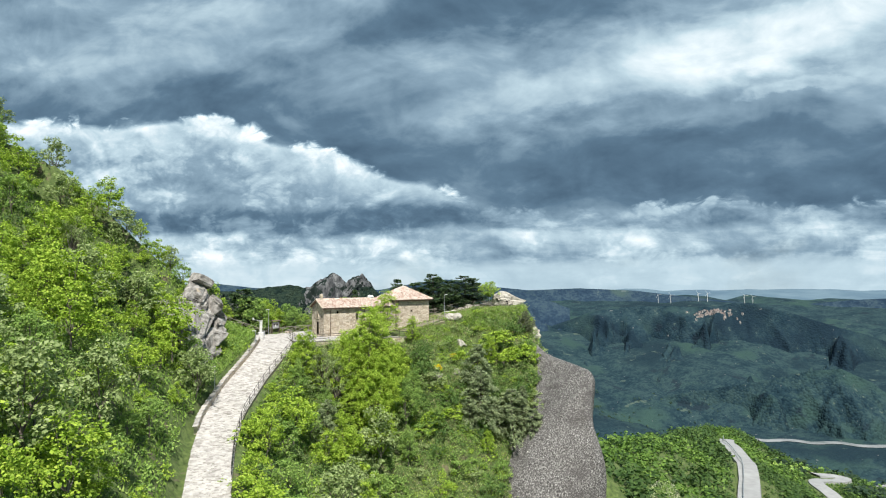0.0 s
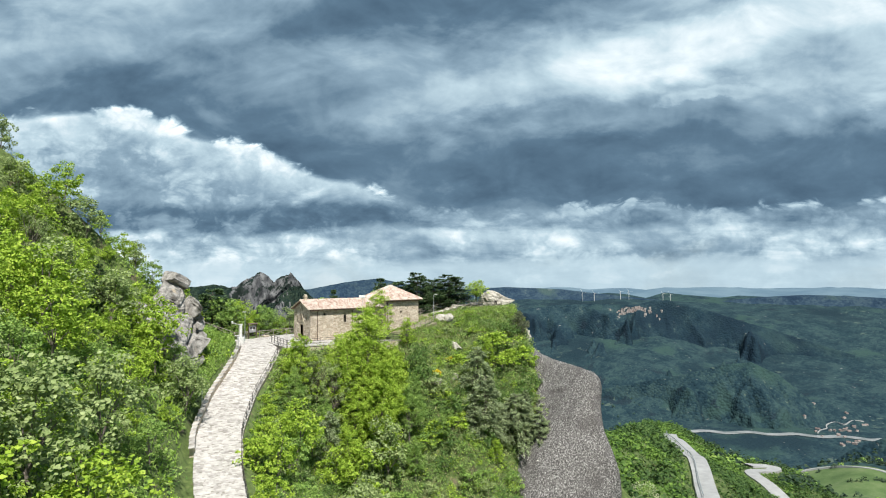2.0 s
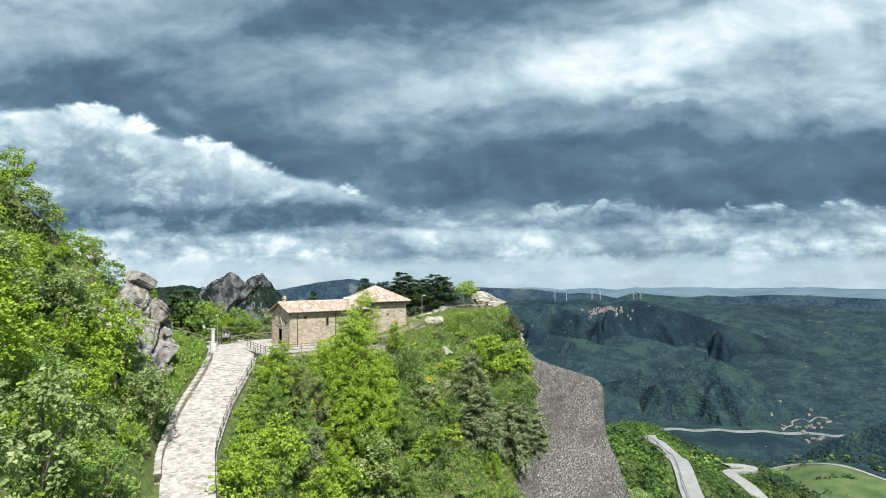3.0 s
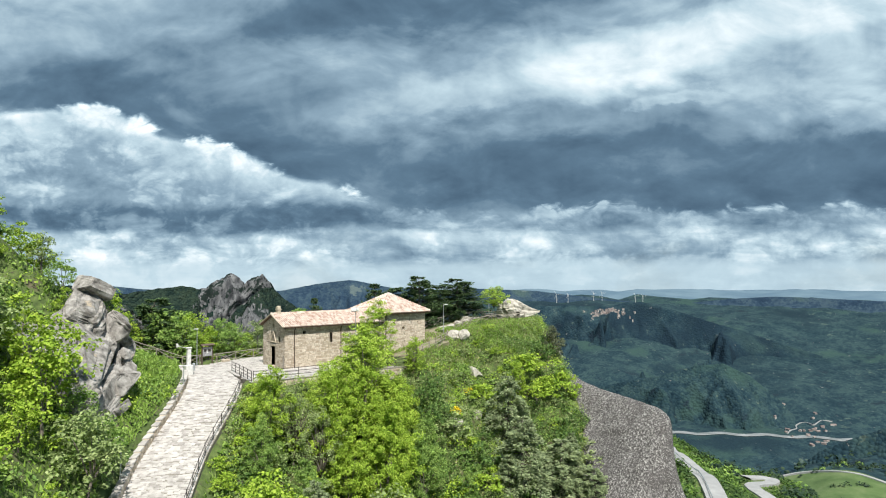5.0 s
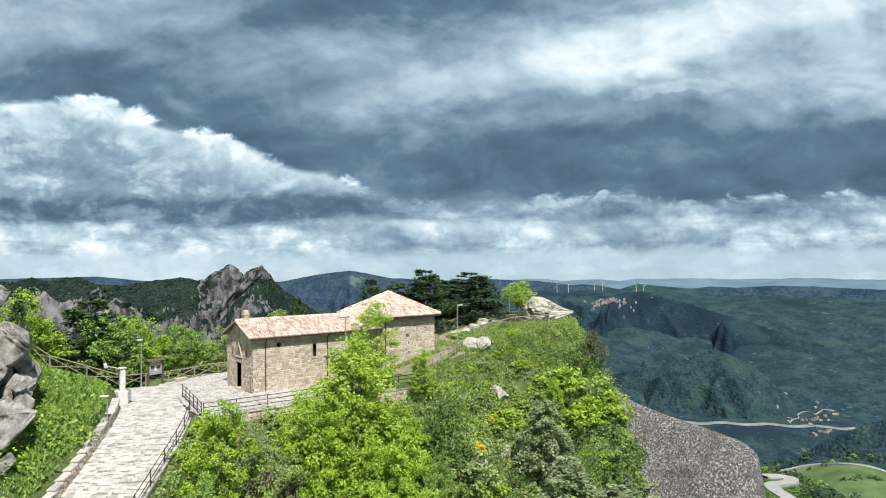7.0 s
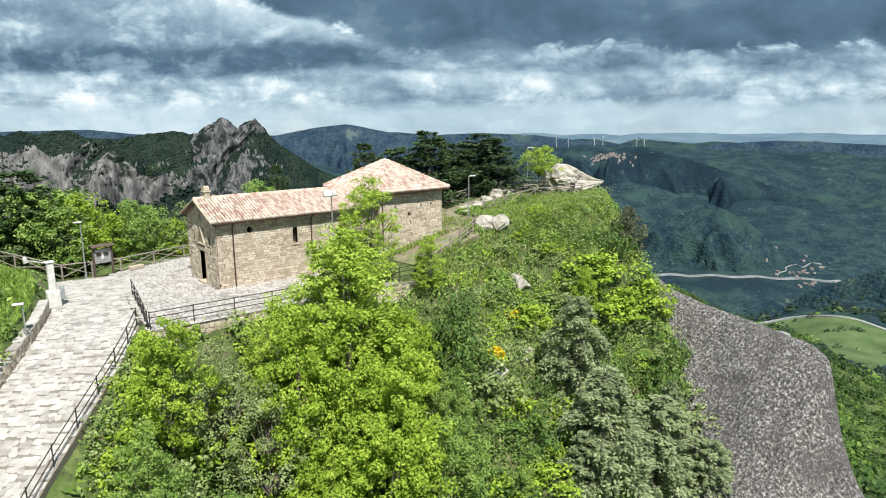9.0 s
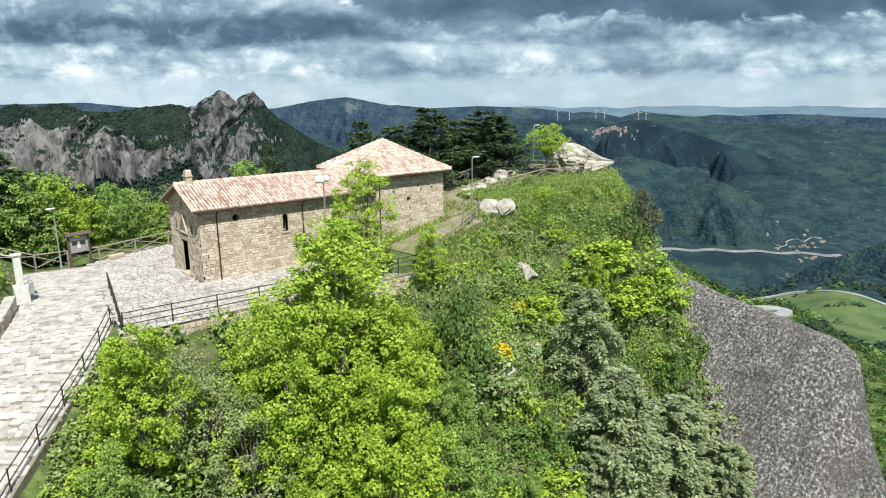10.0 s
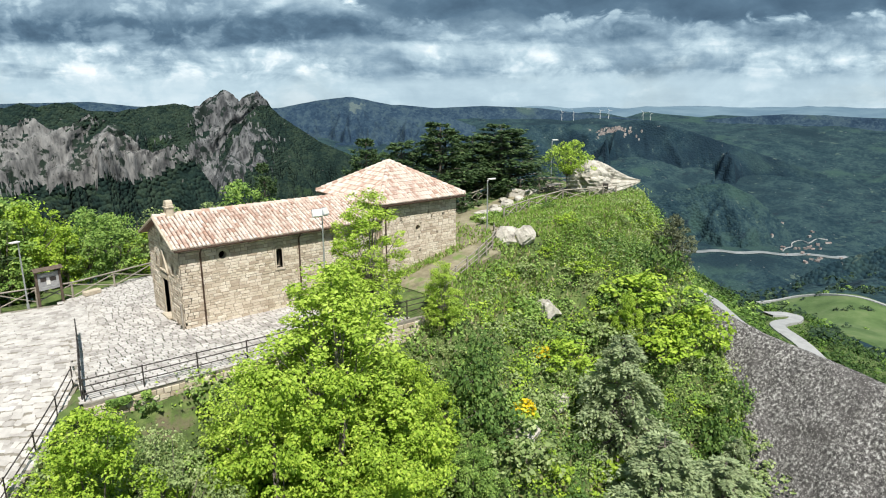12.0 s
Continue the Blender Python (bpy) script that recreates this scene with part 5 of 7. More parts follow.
def street_lamp(x, y, z, top, name="street_lamp", label="", arm=(0.35, -0.1), head="flat"):
    th = empty(name, Matrix.Translation((x, y, z)))
    H = top - z
    bm = bmesh.new()
    rod(bm, (0, 0, -0.3), (0, 0, H - 0.1), 0.055, 0.035, 10)
    part("pole", bm, MAT["metal_grey"], th)
    bm = bmesh.new()
    rod(bm, (0, 0, 0), (0, 0, 0.25), 0.085, 0.075, 10)
    part("collar", bm, MAT["metal_grey"], th)
    bm = bmesh.new()
    if head == "flat":
        rod(bm, (0, 0, H - 0.12), (arm[0] * 0.4, arm[1] * 0.4, H - 0.02), 0.03, 0.03, 8)
        box(bm, arm[0] * 0.2, arm[0] * 0.2 + 0.5, -0.14, 0.14, H - 0.05, H + 0.03, Matrix.Rotation(math.atan2(arm[1], arm[0]), 4, "Z"), 0.02)
        part("lamp_head", bm, MAT["white"], th)
    else:
        rod(bm, (-0.35, 0, H - 0.1), (0.35, 0, H - 0.1), 0.03, 0.03, 8)
        part("crossbar", bm, MAT["metal_grey"], th)
        for k, sx in enumerate((-0.32, 0.2)):
            bm = bmesh.new()
            box(bm, -0.26, 0.26, -0.07, 0.09, -0.2, 0.2, pose(sx, -0.12 + 0.2 * k, H + 0.08, -25, 0, 50 * k - 20), 0.03)
            fl = part("floodlight", bm, MAT["metal_grey"], th)
            bm = bmesh.new()
            box(bm, -0.22, 0.22, -0.078, -0.072, -0.16, 0.16, pose(sx, -0.12 + 0.2 * k, H + 0.08, -25, 0, 50 * k - 20))
            part("lens", bm, MAT["white"], fl)
    return tagged(th, label, "street lamp", "street lamps")


street_lamp(20.7, -0.1, 1.85, 5.9, label="slim grey lamp post beside the walk")
street_lamp(33.85, 5.8, land1(33.85, 5.8), 7.6, label="slim grey lamp post on the knoll")
street_lamp(-5.72, 9.1, 0.0, 3.85, label="slim grey lamp post at the terrace fence", arm=(-0.3, -0.2))
street_lamp(-17.9, -12.3, land1(-17.9, -12.3), max(-1.6, land1(-17.9, -12.3) + 2.2), label="short lamp post with a white flat head in the grass", arm=(-0.4, 0.1))
street_lamp(-10.55, -2.0, land1(-10.55, -2.0), 1.55, label="short lamp post with a white flat head on the lawn", arm=(-0.4, 0.1))
street_lamp(5.7, -4.3, 0.0, 5.9, "floodlight_mast", "grey mast with two white floodlights", head="flood")


def gate_column():
    th = empty("gate_column", Matrix.Translation((-8.55, 2.9, 0.0)))
    bm = bmesh.new()
    box(bm, -0.18, 0.18, -0.18, 0.18, 0.9, 2.5, None, 0.03)
    part("shaft", bm, MAT["white"], th)
    bm = bmesh.new()
    box(bm, -0.24, 0.24, -0.24, 0.24, 2.5, 2.6, None, 0.03)
    part("cap", bm, MAT["white"], th)
    bm = bmesh.new()
    box(bm, -0.34, 0.34, -0.34, 0.34, -0.6, 0.9, None, 0.04)
    part("pedestal", bm, MAT["white"], th)
    bm = bmesh.new()
    box(bm, 0.34, 0.56, -0.22, 0.22, 0.35, 1.05, None, 0.02)
    part("meter_box", bm, MAT["metal_grey"], th)
    bm = bmesh.new()
    rod(bm, (0, 0, 2.45), (-1.15, -0.25, 2.85), 0.035, 0.03, 8)
    ar = part("lamp_arm", bm, MAT["white"], th)
    bm = bmesh.new()
    rod(bm, (-1.12, -0.25, 2.72), (-1.20, -0.26, 3.02), 0.14, 0.10, 12)
    part("lamp_head", bm, MAT["white"], ar)
    return tagged(th, "whitewashed stone column with a lamp arm at the lane head", "column")


gate_column()


def notice_board():
    th = empty("notice_board", pose(-4.55, 9.3, 0.0, 0, 0, 14))
    for x in (-0.62, 0.62):
        bm = bmesh.new()
        box(bm, x - 0.06, x + 0.06, -0.06, 0.06, -0.3, 2.0, None, 0.01)
        part("post", bm, MAT["brown_timber"], th)
    bm = bmesh.new()
    box(bm, -0.56, 0.56, -0.03, 0.03, 0.85, 1.85, None, 0.01)
    pn = part("panel", bm, MAT["print_grey"], th, "faded printed panel")
    for (x0, x1, z0, z1, mt) in ((-0.42, -0.1, 1.35, 1.6, "metal_dark"), (0.06, 0.4, 1.32, 1.58, "metal_dark"), (-0.12, 0.08, 1.15, 1.4, "white"), (-0.4, 0.4, 1.0, 1.05, "metal_grey"), (-0.4, 0.3, 1.68, 1.73, "metal_grey")):
        bm = bmesh.new()
        box(bm, x0, x1, -0.036, -0.031, z0, z1)
        part("print", bm, MAT[mt], pn)
    bm = bmesh.new()
    for s in (-1, 1):
        box(bm, -0.78, 0.78, -0.02, 0.30, -0.02, 0.02, Matrix.Translation((0, 0, 2.16)) @ Matrix.Diagonal((1, s, 1, 1)) @ Matrix.Rotation(radians(-32), 4, "X"))
    part("roof", bm, MAT["brown_timber"], th)
    return tagged(th, "roofed timber notice board with a faded panel", "notice board")


notice_board()


def picnic_table():
    th = empty("picnic_table", pose(31.6, 3.4, land1(31.6, 3.4) + 0.06, 0, 0, 15))
    for y in (-0.28, 0.0, 0.28):
        bm = bmesh.new()
        box(bm, -0.95, 0.95, y - 0.13, y + 0.13, 0.70, 0.75, None, 0.01)
        part("top_plank", bm, MAT["timber"], th)
    for y in (-0.75, 0.75):
        bm = bmesh.new()
        box(bm, -0.95, 0.95, y - 0.14, y + 0.14, 0.41, 0.46, None, 0.01)
        part("seat_plank", bm, MAT["timber"], th)
    for x in (-0.65, 0.65):
        for s in (-1, 1):
            bm = bmesh.new()
            rod(bm, (x, s * 0.72, 0), (x, s * 0.2, 0.7), 0.05, 0.05, 6)
            part("leg", bm, MAT["timber"], th)
        bm = bmesh.new()
        box(bm, x - 0.04, x + 0.04, -0.85, 0.85, 0.34, 0.41)
        part("crossbeam", bm, MAT["timber"], th)
    return tagged(th, "grey timber picnic table on the knoll", "picnic table")


picnic_table()
bm = bmesh.new()
box(bm, -0.09, 0.09, -0.04, 0.04, 0.0, 1.3, None, 0.01)
ob = part("plank", bm, MAT["timber"])
ob.matrix_basis = pose(-0.13, -0.02, 0.03, 0, 6, 80)
tagged(ob, "grey timber plank leaning on the chapel corner", "plank")
sg = empty("sign_plate", pose(33.0, -0.7, land1(33.0, -0.7), 0, 0, -40))
bm = bmesh.new()
rod(bm, (0, 0, -0.3), (0, 0, 1.0), 0.035, 0.035, 6)
part("post", bm, MAT["timber"], sg)
bm = bmesh.new()
box(bm, -0.22, 0.22, -0.05, -0.03, 0.65, 1.15, None, 0.005)
part("plate", bm, MAT["metal_dark"], sg)
tagged(sg, "small dark plate on a timber post on the knoll", "sign")
bm = bmesh.new()
box(bm, -0.5, 0.5, -0.2, 0.2, 0.0, 0.3, None, 0.05)
ob = part("stone_seat", bm, MAT["carving"])
ob.matrix_basis = pose(-2.4, 9.6, 0.02, 0, 0, 20)
tagged(ob, "rough stone block seat before the fence", "bench")


# ---- plants ----
def leaf_cards(name, centres, size, mat, parent, r, up=0.35, long=1.7, outward=None):
    """One mesh of many small leaf-shaped cards at the given places."""
    n = len(centres)
    nor = r.normal(size=(n, 3))
    nor[:, 2] = np.abs(nor[:, 2]) + up
    if outward is not None:
        nor += outward * 1.0
    nor /= np.linalg.norm(nor, axis=1)[:, None]
    a = np.cross(nor, r.normal(size=(n, 3)))
    a /= np.linalg.norm(a, axis=1)[:, None]
    b = np.cross(nor, a)
    s = size * r.uniform(0.6, 1.3, (n, 1))
    V = np.empty((n, 4, 3))
    V[:, 0] = centres - a * s * 0.5 * long
    V[:, 1] = centres + b * s * 0.5 + nor * s * 0.10
    V[:, 2] = centres + a * s * 0.5 * long
    V[:, 3] = centres - b * s * 0.5 + nor * s * 0.10
    return mesh_object(name, V.reshape(-1, 3), np.arange(4 * n).reshape(n, 4), mat, parent)


def needle_cards(name, centres, along, size, mat, parent, r, width=0.3):
    """Cards that lie along their twig."""
    n = len(centres)
    a = along + r.normal(size=(n, 3)) * 0.35
    a /= np.linalg.norm(a, axis=1)[:, None]
    b = np.cross(a, np.array((0, 0, 1.0)) + r.normal(size=(n, 3)) * 0.5)
    b /= np.linalg.norm(b, axis=1)[:, None] + 1e-9
    s = size * r.uniform(0.6, 1.3, (n, 1))
    V = np.empty((n, 4, 3))
    V[:, 0] = centres
    V[:, 1] = centres + a * s * 0.5 + b * s * width * 0.5
    V[:, 2] = centres + a * s
    V[:, 3] = centres + a * s * 0.5 - b * s * width * 0.5
    return mesh_object(name, V.reshape(-1, 3), np.arange(4 * n).reshape(n, 4), mat, parent)


def broadleaf(name, seed, h, rad, base, leaves, size, mat, clumps=34, spread=0.30, twigs=10, label="", category="tree", group="", limb=1.0, wood="bark"):
    """A tree with a tapered forked trunk and an uneven crown of leaf clumps. Height h, crown radius rad, crown from base*h up."""
    r = np.random.default_rng(seed)
    th = empty(name)
    bm = bmesh.new()
    fork = Vector((r.uniform(-0.15, 0.15) * rad, r.uniform(-0.15, 0.15) * rad, h * max(base, 0.22)))
    rod(bm, (0, 0, -0.6), fork, (0.015 * h + 0.02) * limb, (0.010 * h + 0.012) * limb, 8)
    C = []
    for k in range(clumps):
        v = r.normal(size=3)
        v /= np.linalg.norm(v)
        q = r.uniform(0.25, 1.0) ** 0.6
        z0 = h * base
        mid = (z0 + h) / 2
        w = 1.0 - 0.35 * max(0.0, v[2]) + r.uniform(-0.18, 0.18)
        c = np.array((v[0] * rad * q * w, v[1] * rad * q * w, mid + v[2] * (h - z0) / 2 * q * 0.95))
        C.append(c)
    C = np.array(C)
    for k in range(min(twigs, clumps)):
        e = Vector(C[k])
        m = fork.lerp(e, 0.5) + Vector((0, 0, 0.06 * h))
        rod(bm, fork, m, (0.007 * h + 0.006) * limb, (0.004 * h + 0.005) * limb, 5)
        rod(bm, m, e, (0.006 * h + 0.006) * limb, 0.004, 4)
    part("trunk", bm, MAT[wood], th)
    per = max(6, leaves // clumps)
    P, O = [], []
    for c in C:
        # each clump is a lobe: leaves in a shell, some of them on shoots that stand out of it
        sr = rad * spread * r.uniform(0.55, 1.3)
        p = r.normal(size=(per, 3))
        p[:, 2] = p[:, 2] * 0.85 + 0.25
        p /= np.linalg.norm(p, axis=1)[:, None]
        rr = r.uniform(0.45, 1.0, (per, 1)) ** 0.6
        shoot = r.normal(size=(7, 3))
        shoot /= np.linalg.norm(shoot, axis=1)[:, None]
        near = (p @ shoot.T).max(1, keepdims=True)
        rr = rr * (0.72 + 0.50 * np.clip(near - 0.55, 0, 1) / 0.45)
        O.append(p)
        P.append(c + p * rr * sr * np.array((1, 1, 0.72)))
    P, O = np.concatenate(P), np.concatenate(O)
    leaf_cards("crown", P, size, MAT[mat], th, r, 0.35, 1.4, O * 1.2)
    return tagged(th, label, category, group)


def conifer(name, seed, h, rad, leaves, size, mat, label="", droop=0.25, levels=16, group="", open_=0.75):
    """A cedar or spruce: whorls of drooping boughs with needle sprays."""
    r = np.random.default_rng(seed)
    th = empty(name)
    bm = bmesh.new()
    rod(bm, (0, 0, -0.6), (0, 0, h * 0.97), 0.02 * h + 0.03, 0.015, 8)
    P, A = [], []
    boughs = levels * 6
    per = max(6, leaves // boughs)
    for lv in range(levels):
        f = (lv + 0.5) / levels
        z = h * (0.06 + 0.92 * f)
        L = rad * (1 - f) ** open_ * r.uniform(0.85, 1.1) + 0.12
        for k in range(6):
            a = 2 * math.pi * (k / 6 + r.uniform(-0.08, 0.08)) + lv * 0.9
            z = h * (0.06 + 0.92 * min(0.99, max(0.0, f + r.uniform(-0.9, 0.9) / levels)))
            l = L * r.uniform(0.7, 1.12)
            d = np.array((math.cos(a), math.sin(a), 0.0))
            zt = -droop * l + r.uniform(-0.1, 0.15) * l
            if l > 0.5:
                rod(bm, (0, 0, z), (d[0] * l * 0.8, d[1] * l * 0.8, z + zt * 0.7), 0.012 * h * (1 - f) + 0.01, 0.006, 4)
            t = r.uniform(0.12, 1.0, per) ** 0.55
            side = np.array((-d[1], d[0], 0.0))
            off = r.uniform(-1, 1, per) * 0.32 * l * (1.15 - t)
            p = d * (t * l)[:, None] + side * off[:, None]
            p[:, 2] += z + zt * t ** 1.6 + r.normal(size=per) * 0.075 * l - np.abs(off) * 0.25
            al = d[None, :] * 0.8 + side[None, :] * np.sign(off)[:, None] * 0.7
            al = al + np.array((0, 0, -0.15))
            P.append(p), A.append(al)
    part("trunk", bm, MAT["bark"], th)
    P, A = np.concatenate(P), np.concatenate(A)
    needle_cards("crown", P, A, size, MAT[mat], th, r, 0.42)
    return tagged(th, label, "tree", group)


PR = {}
PR["lime"] = [broadleaf("deciduous_tree", 100 + i, 8.0, 2.6, 0.10, 17000, 0.096, "leaf_lime", 120, 0.185, label="bright lime-green broadleaf tree on the slope", group="slope trees") for i in range(3)]
PR["green"] = [broadleaf("deciduous_tree", 120 + i, 8.0, 2.7, 0.10, 14000, 0.10, "leaf_green", 110, 0.19, label="mid-green broadleaf tree on the slope", group="slope trees") for i in range(3)]
PR["olive"] = [broadleaf("deciduous_tree", 140 + i, 7.0, 2.1, 0.18, 9000, 0.075, "leaf_olive", 80, 0.22, 60, label="thin olive-green tree with bare twigs showing", group="slope trees") for i in range(2)]
PR["young"] = [broadleaf("deciduous_tree", 160 + i, 6.0, 1.35, 0.05, 19000, 0.056, "leaf_young", 190, 0.20, 60, label="slender young tree in fresh yellow-green leaf", group="slope trees", limb=0.42, wood="twig") for i in range(2)]
PR["forest"] = [broadleaf("deciduous_tree", 180 + i, 8.0, 2.8, 0.10, 2100, 0.215, ("leaf_lime", "leaf_green", "leaf_lime", "leaf_olive")[i], 56, 0.25, 6,
                          label=("fresh lime-green tree on the wooded hillside", "mid-green tree on the wooded hillside", "pale lime-green tree on the wooded hillside", "olive-green tree on the wooded hillside")[i], group="hillside trees") for i in range(4)]
PR["beyond"] = [broadleaf("deciduous_tree", 260 + i, 8.0, 2.7, 0.10, 5500, 0.145, ("leaf_lime", "leaf_green", "leaf_olive")[i], 80, 0.21, 12,
                          label=("lime-green tree beyond the terrace fence", "mid-green tree beyond the terrace fence", "olive-green tree beyond the terrace fence")[i], group="trees beyond the fence") for i in range(3)]
PR["shrub"] = [broadleaf("shrub", 200 + i, 1.5, 1.1, 0.0, 800, 0.104, ("leaf_green", "leaf_lime", "leaf_olive", "leaf_bramble")[i], 24, 0.32, 5,
                         label=("mid-green scrub bush on the slope", "lime-green scrub bush on the slope", "grey-olive scrub bush on the slope", "dense dark green bramble bush on the slope")[i], category="shrub", group="slope shrubs") for i in range(4)]
PR["cedar"] = [conifer("conifer", 220 + i, 8.0, 3.0, 16000, 0.24, "needle_grey", label="grey-green cedar with drooping boughs on the slope", group="slope conifers", open_=0.55) for i in range(2)]
PR["dark"] = [conifer("conifer", 230 + i, 7.0, 2.6, 7500, 0.26, "needle_dark", label="dense dark evergreen conifer with level boughs", droop=-0.12, group="dark conifers", open_=0.55) for i in range(2)]
USED = set()


def put(kind, k, x, y, height, turn=None, wide=1.0, z=None, sink=0.25):
    """Plant number k of a kind; the prototype itself is used first."""
    protos = PR[kind]
    p = protos[k % len(protos)]
    base = {"lime": 8.0, "green": 8.0, "olive": 7.0, "young": 6.0, "forest": 8.0, "beyond": 8.0, "shrub": 1.5, "cedar": 8.0, "dark": 7.0}[kind]
    t = (x * 7.3 + y * 3.1) % 6.28 if turn is None else turn
    s = height / base
    zz = (land1(x, y) if z is None else z) - sink
    m = Matrix.Translation((x, y, zz)) @ Matrix.Rotation(t, 4, "Z") @ Matrix.Diagonal((s * wide, s * wide, s, 1))
    if p.name not in USED:
        USED.add(p.name)
        p.matrix_basis = m
        return p
    return copy_thing(p, m)


# slope south of the chapel: x, y, height of the top, kind, width
SOUTH = (
    (-6.4, -10.8, 2.3, "lime", 0.9), (-8.2, -13.2, -1.2, "green", 0.8), (-4.3, -10.6, 0.6, "olive", 1.0), (-2.8, -12.6, -1.2, "olive", 1.1),
    (-0.6, -9.2, 1.9, "young", 1.2), (1.3, -12.0, 2.0, "lime", 0.85), (3.2, -9.6, 3.2, "young", 1.15), (4.6, -12.4, 0.2, "lime", 0.9),
    (2.0, -15.4, -2.6, "lime", 1.0), (-1.6, -15.2, -3.2, "lime", 1.0), (6.6, -10.8, -0.2, "lime", 0.75), (5.6, -15.6, -4.2, "green", 0.9),
    (8.4, -12.8, -3.0, "green", 0.8), (7.9, -4.9, 7.2, "young", 1.2), (4.9, -6.9, 3.0, "young", 1.2), (22.4, -10.8, 0.6, "lime", 0.8),
    (24.6, -10.4, 0.2, "green", 0.7), (-5.2, -14.8, -4.0, "green", 0.9), (0.4, -18.6, -6.6, "lime", 1.0), (4.0, -19.2, -7.6, "green", 0.9),
    (-4.6, -19.0, -8.0, "lime", 1.0), (14.9, -21.0, -10.8, "lime", 0.9), (-9.6, -16.2, -4.6, "green", 0.8), (-0.8, -12.6, 0.4, "lime", 0.95), (3.4, -13.8, -1.0, "lime", 0.95), (9.8, -16.8, -6.4, "green", 0.9), (0.6, -16.6, -4.2, "lime", 1.0), (11.2, -6.9, 2.4, "young", 1.0),
)
k = 0
for (x, y, top, kind, wide) in SOUTH:
    hgt = top - land1(x, y) + 0.25
    put(kind, k, x, y, max(hgt, 2.0), wide=wide)
    k += 1
for i, (x, y, top, wide) in enumerate(((18.3, -13.4, -0.8, 1.15), (16.2, -17.4, -4.0, 1.35), (20.6, -18.4, -6.2, 1.4), (14.2, -17.6, -7.0, 0.9), (-5.9, -17.4, -5.2, 0.8), (22.4, -21.0, -9.0, 1.1), (23.2, -17.6, -7.6, 0.9))):
    put("cedar", i, x, y, max(4.0, top - land1(x, y) + 0.25), wide=wide)
# small tree and shrubs on the knoll, bush on the cliff edge
knoll_tree = broadleaf("deciduous_tree", 171, 5.0, 1.85, 0.40, 5600, 0.085, "leaf_young", 80, 0.22, 40, limb=0.6, label="small round lime-green tree on the knoll")
knoll_tree.matrix_basis = Matrix.Translation((30.4, 0.8, land1(30.4, 0.8) - 0.2))
cliff_bush = broadleaf("shrub", 173, 4.7, 1.5, 0.0, 9000, 0.09, "leaf_grey", 120, 0.26, 30, label="grey-olive evergreen bush on the cliff edge", category="shrub")
cliff_bush.matrix_basis = Matrix.Translation((31.3, -8.0, -1.3))
# dark conifers behind the tower
for i, (x, y, top, wide) in enumerate(((16.4, 8.4, 8.5, 1.0), (23.6, 8.6, 9.4, 1.45), (27.4, 9.0, 7.9, 1.7), (30.4, 8.6, 8.7, 1.6), (25.6, 10.4, 8.2, 1.6), (32.6, 9.6, 7.8, 1.5), (21.0, 10.4, 7.6, 1.4), (-8.6, 14.6, 6.6, 0.95), (10.7, 13.8, 6.3, 0.55))):
    put("dark", i, x, y, top - land1(x, y) + 0.25, wide=wide)
# trees beyond the north fence
NORTH = ((-13.5, 12.8, 8.6, "lime"), (-8.4, 13.6, 6.4, "green"), (-5.4, 15.6, 6.0, "green"), (-3.2, 13.4, 4.6, "lime"), (0.2, 14.4, 4.2, "green"), (3.6, 14.6, 4.4, "olive"), (-4.6, 13.6, 6.6, "lime"), (-1.6, 13.8, 4.8, "green"), (-6.4, 12.2, 5.0, "green"), (-12.0, 14.2, 6.6, "lime"), (-2.8, 17.5, 5.0, "lime"), (2.0, 15.0, 3.6, "young"),
         (6.6, 14.2, 6.0, "olive"), (8.6, 14.0, 5.7, "green"), (4.4, 16.4, 4.4, "olive"), (-7.6, 18.0, 6.2, "green"), (-14.8, 17.0, 6.8, "green"), (-10.6, 19.6, 6.0, "lime"),
         (13.2, 13.0, 4.6, "lime"), (-18.0, 15.0, 7.4, "lime"), (0.6, 20.0, 3.4, "green"), (-16.0, 21.5, 6.0, "olive"), (-20.6, 19.5, 7.4, "green"))
for i, (x, y, top, kind) in enumerate(NORTH):
    put("beyond", {"lime": 0, "young": 0, "green": 1, "olive": 2}[kind], x, y, max(3.0, top - land1(x, y) + 0.25))

# wooded hillside west of the lane, and the trees below it
rnd = random.Random(21)
cand = np.random.default_rng(21).uniform((-58, -74), (2, 14), (9000, 2))
cd, _, _ = lane_near(cand[:, 0], cand[:, 1])
cn = vnoise(cand[:, 0] * 0.11, cand[:, 1] * 0.11)
got = []
for (x, y), d, nz in zip(cand.tolist(), cd.tolist(), cn.tolist()):
    if len(got) >= 250:
        break
    if -4.0 < d < 4.0 or (d < 0 and (y > -17.0 or d < -17)):
        continue
    if d > 0 and ((y > 8 - 0.2 * (x + 20) and x > -18) or (x > -22.5 and -11.5 < y < 1.0) or (x > -17.5 and y > -11.5)):
        continue                                      # crag and lawn stay open
    if nz < 0.17:
        continue
    gap = 2.7 if d > 0 else 3.0
    if any((x - a) ** 2 + (y - b) ** 2 < gap * gap for a, b in got):
        continue
    got.append((x, y))
    u = rnd.random()
    hh = rnd.uniform(5.2, 8.4) * (0.7 if 0 < d < 7.5 else 1.0) * (0.8 if x > -30 and y > -16 else 1.0)
    kk = 0 if u < 0.34 else 1 if u < 0.58 else 2 if u < 0.85 else 3
    put("forest", kk, x, y, hh, wide=rnd.uniform(0.85, 1.15))
bare = broadleaf("bare_tree", 190, 6.5, 1.8, 0.2, 240, 0.10, "leaf_olive", 90, 0.3, 90, label="grey leafless tree beyond the north fence")
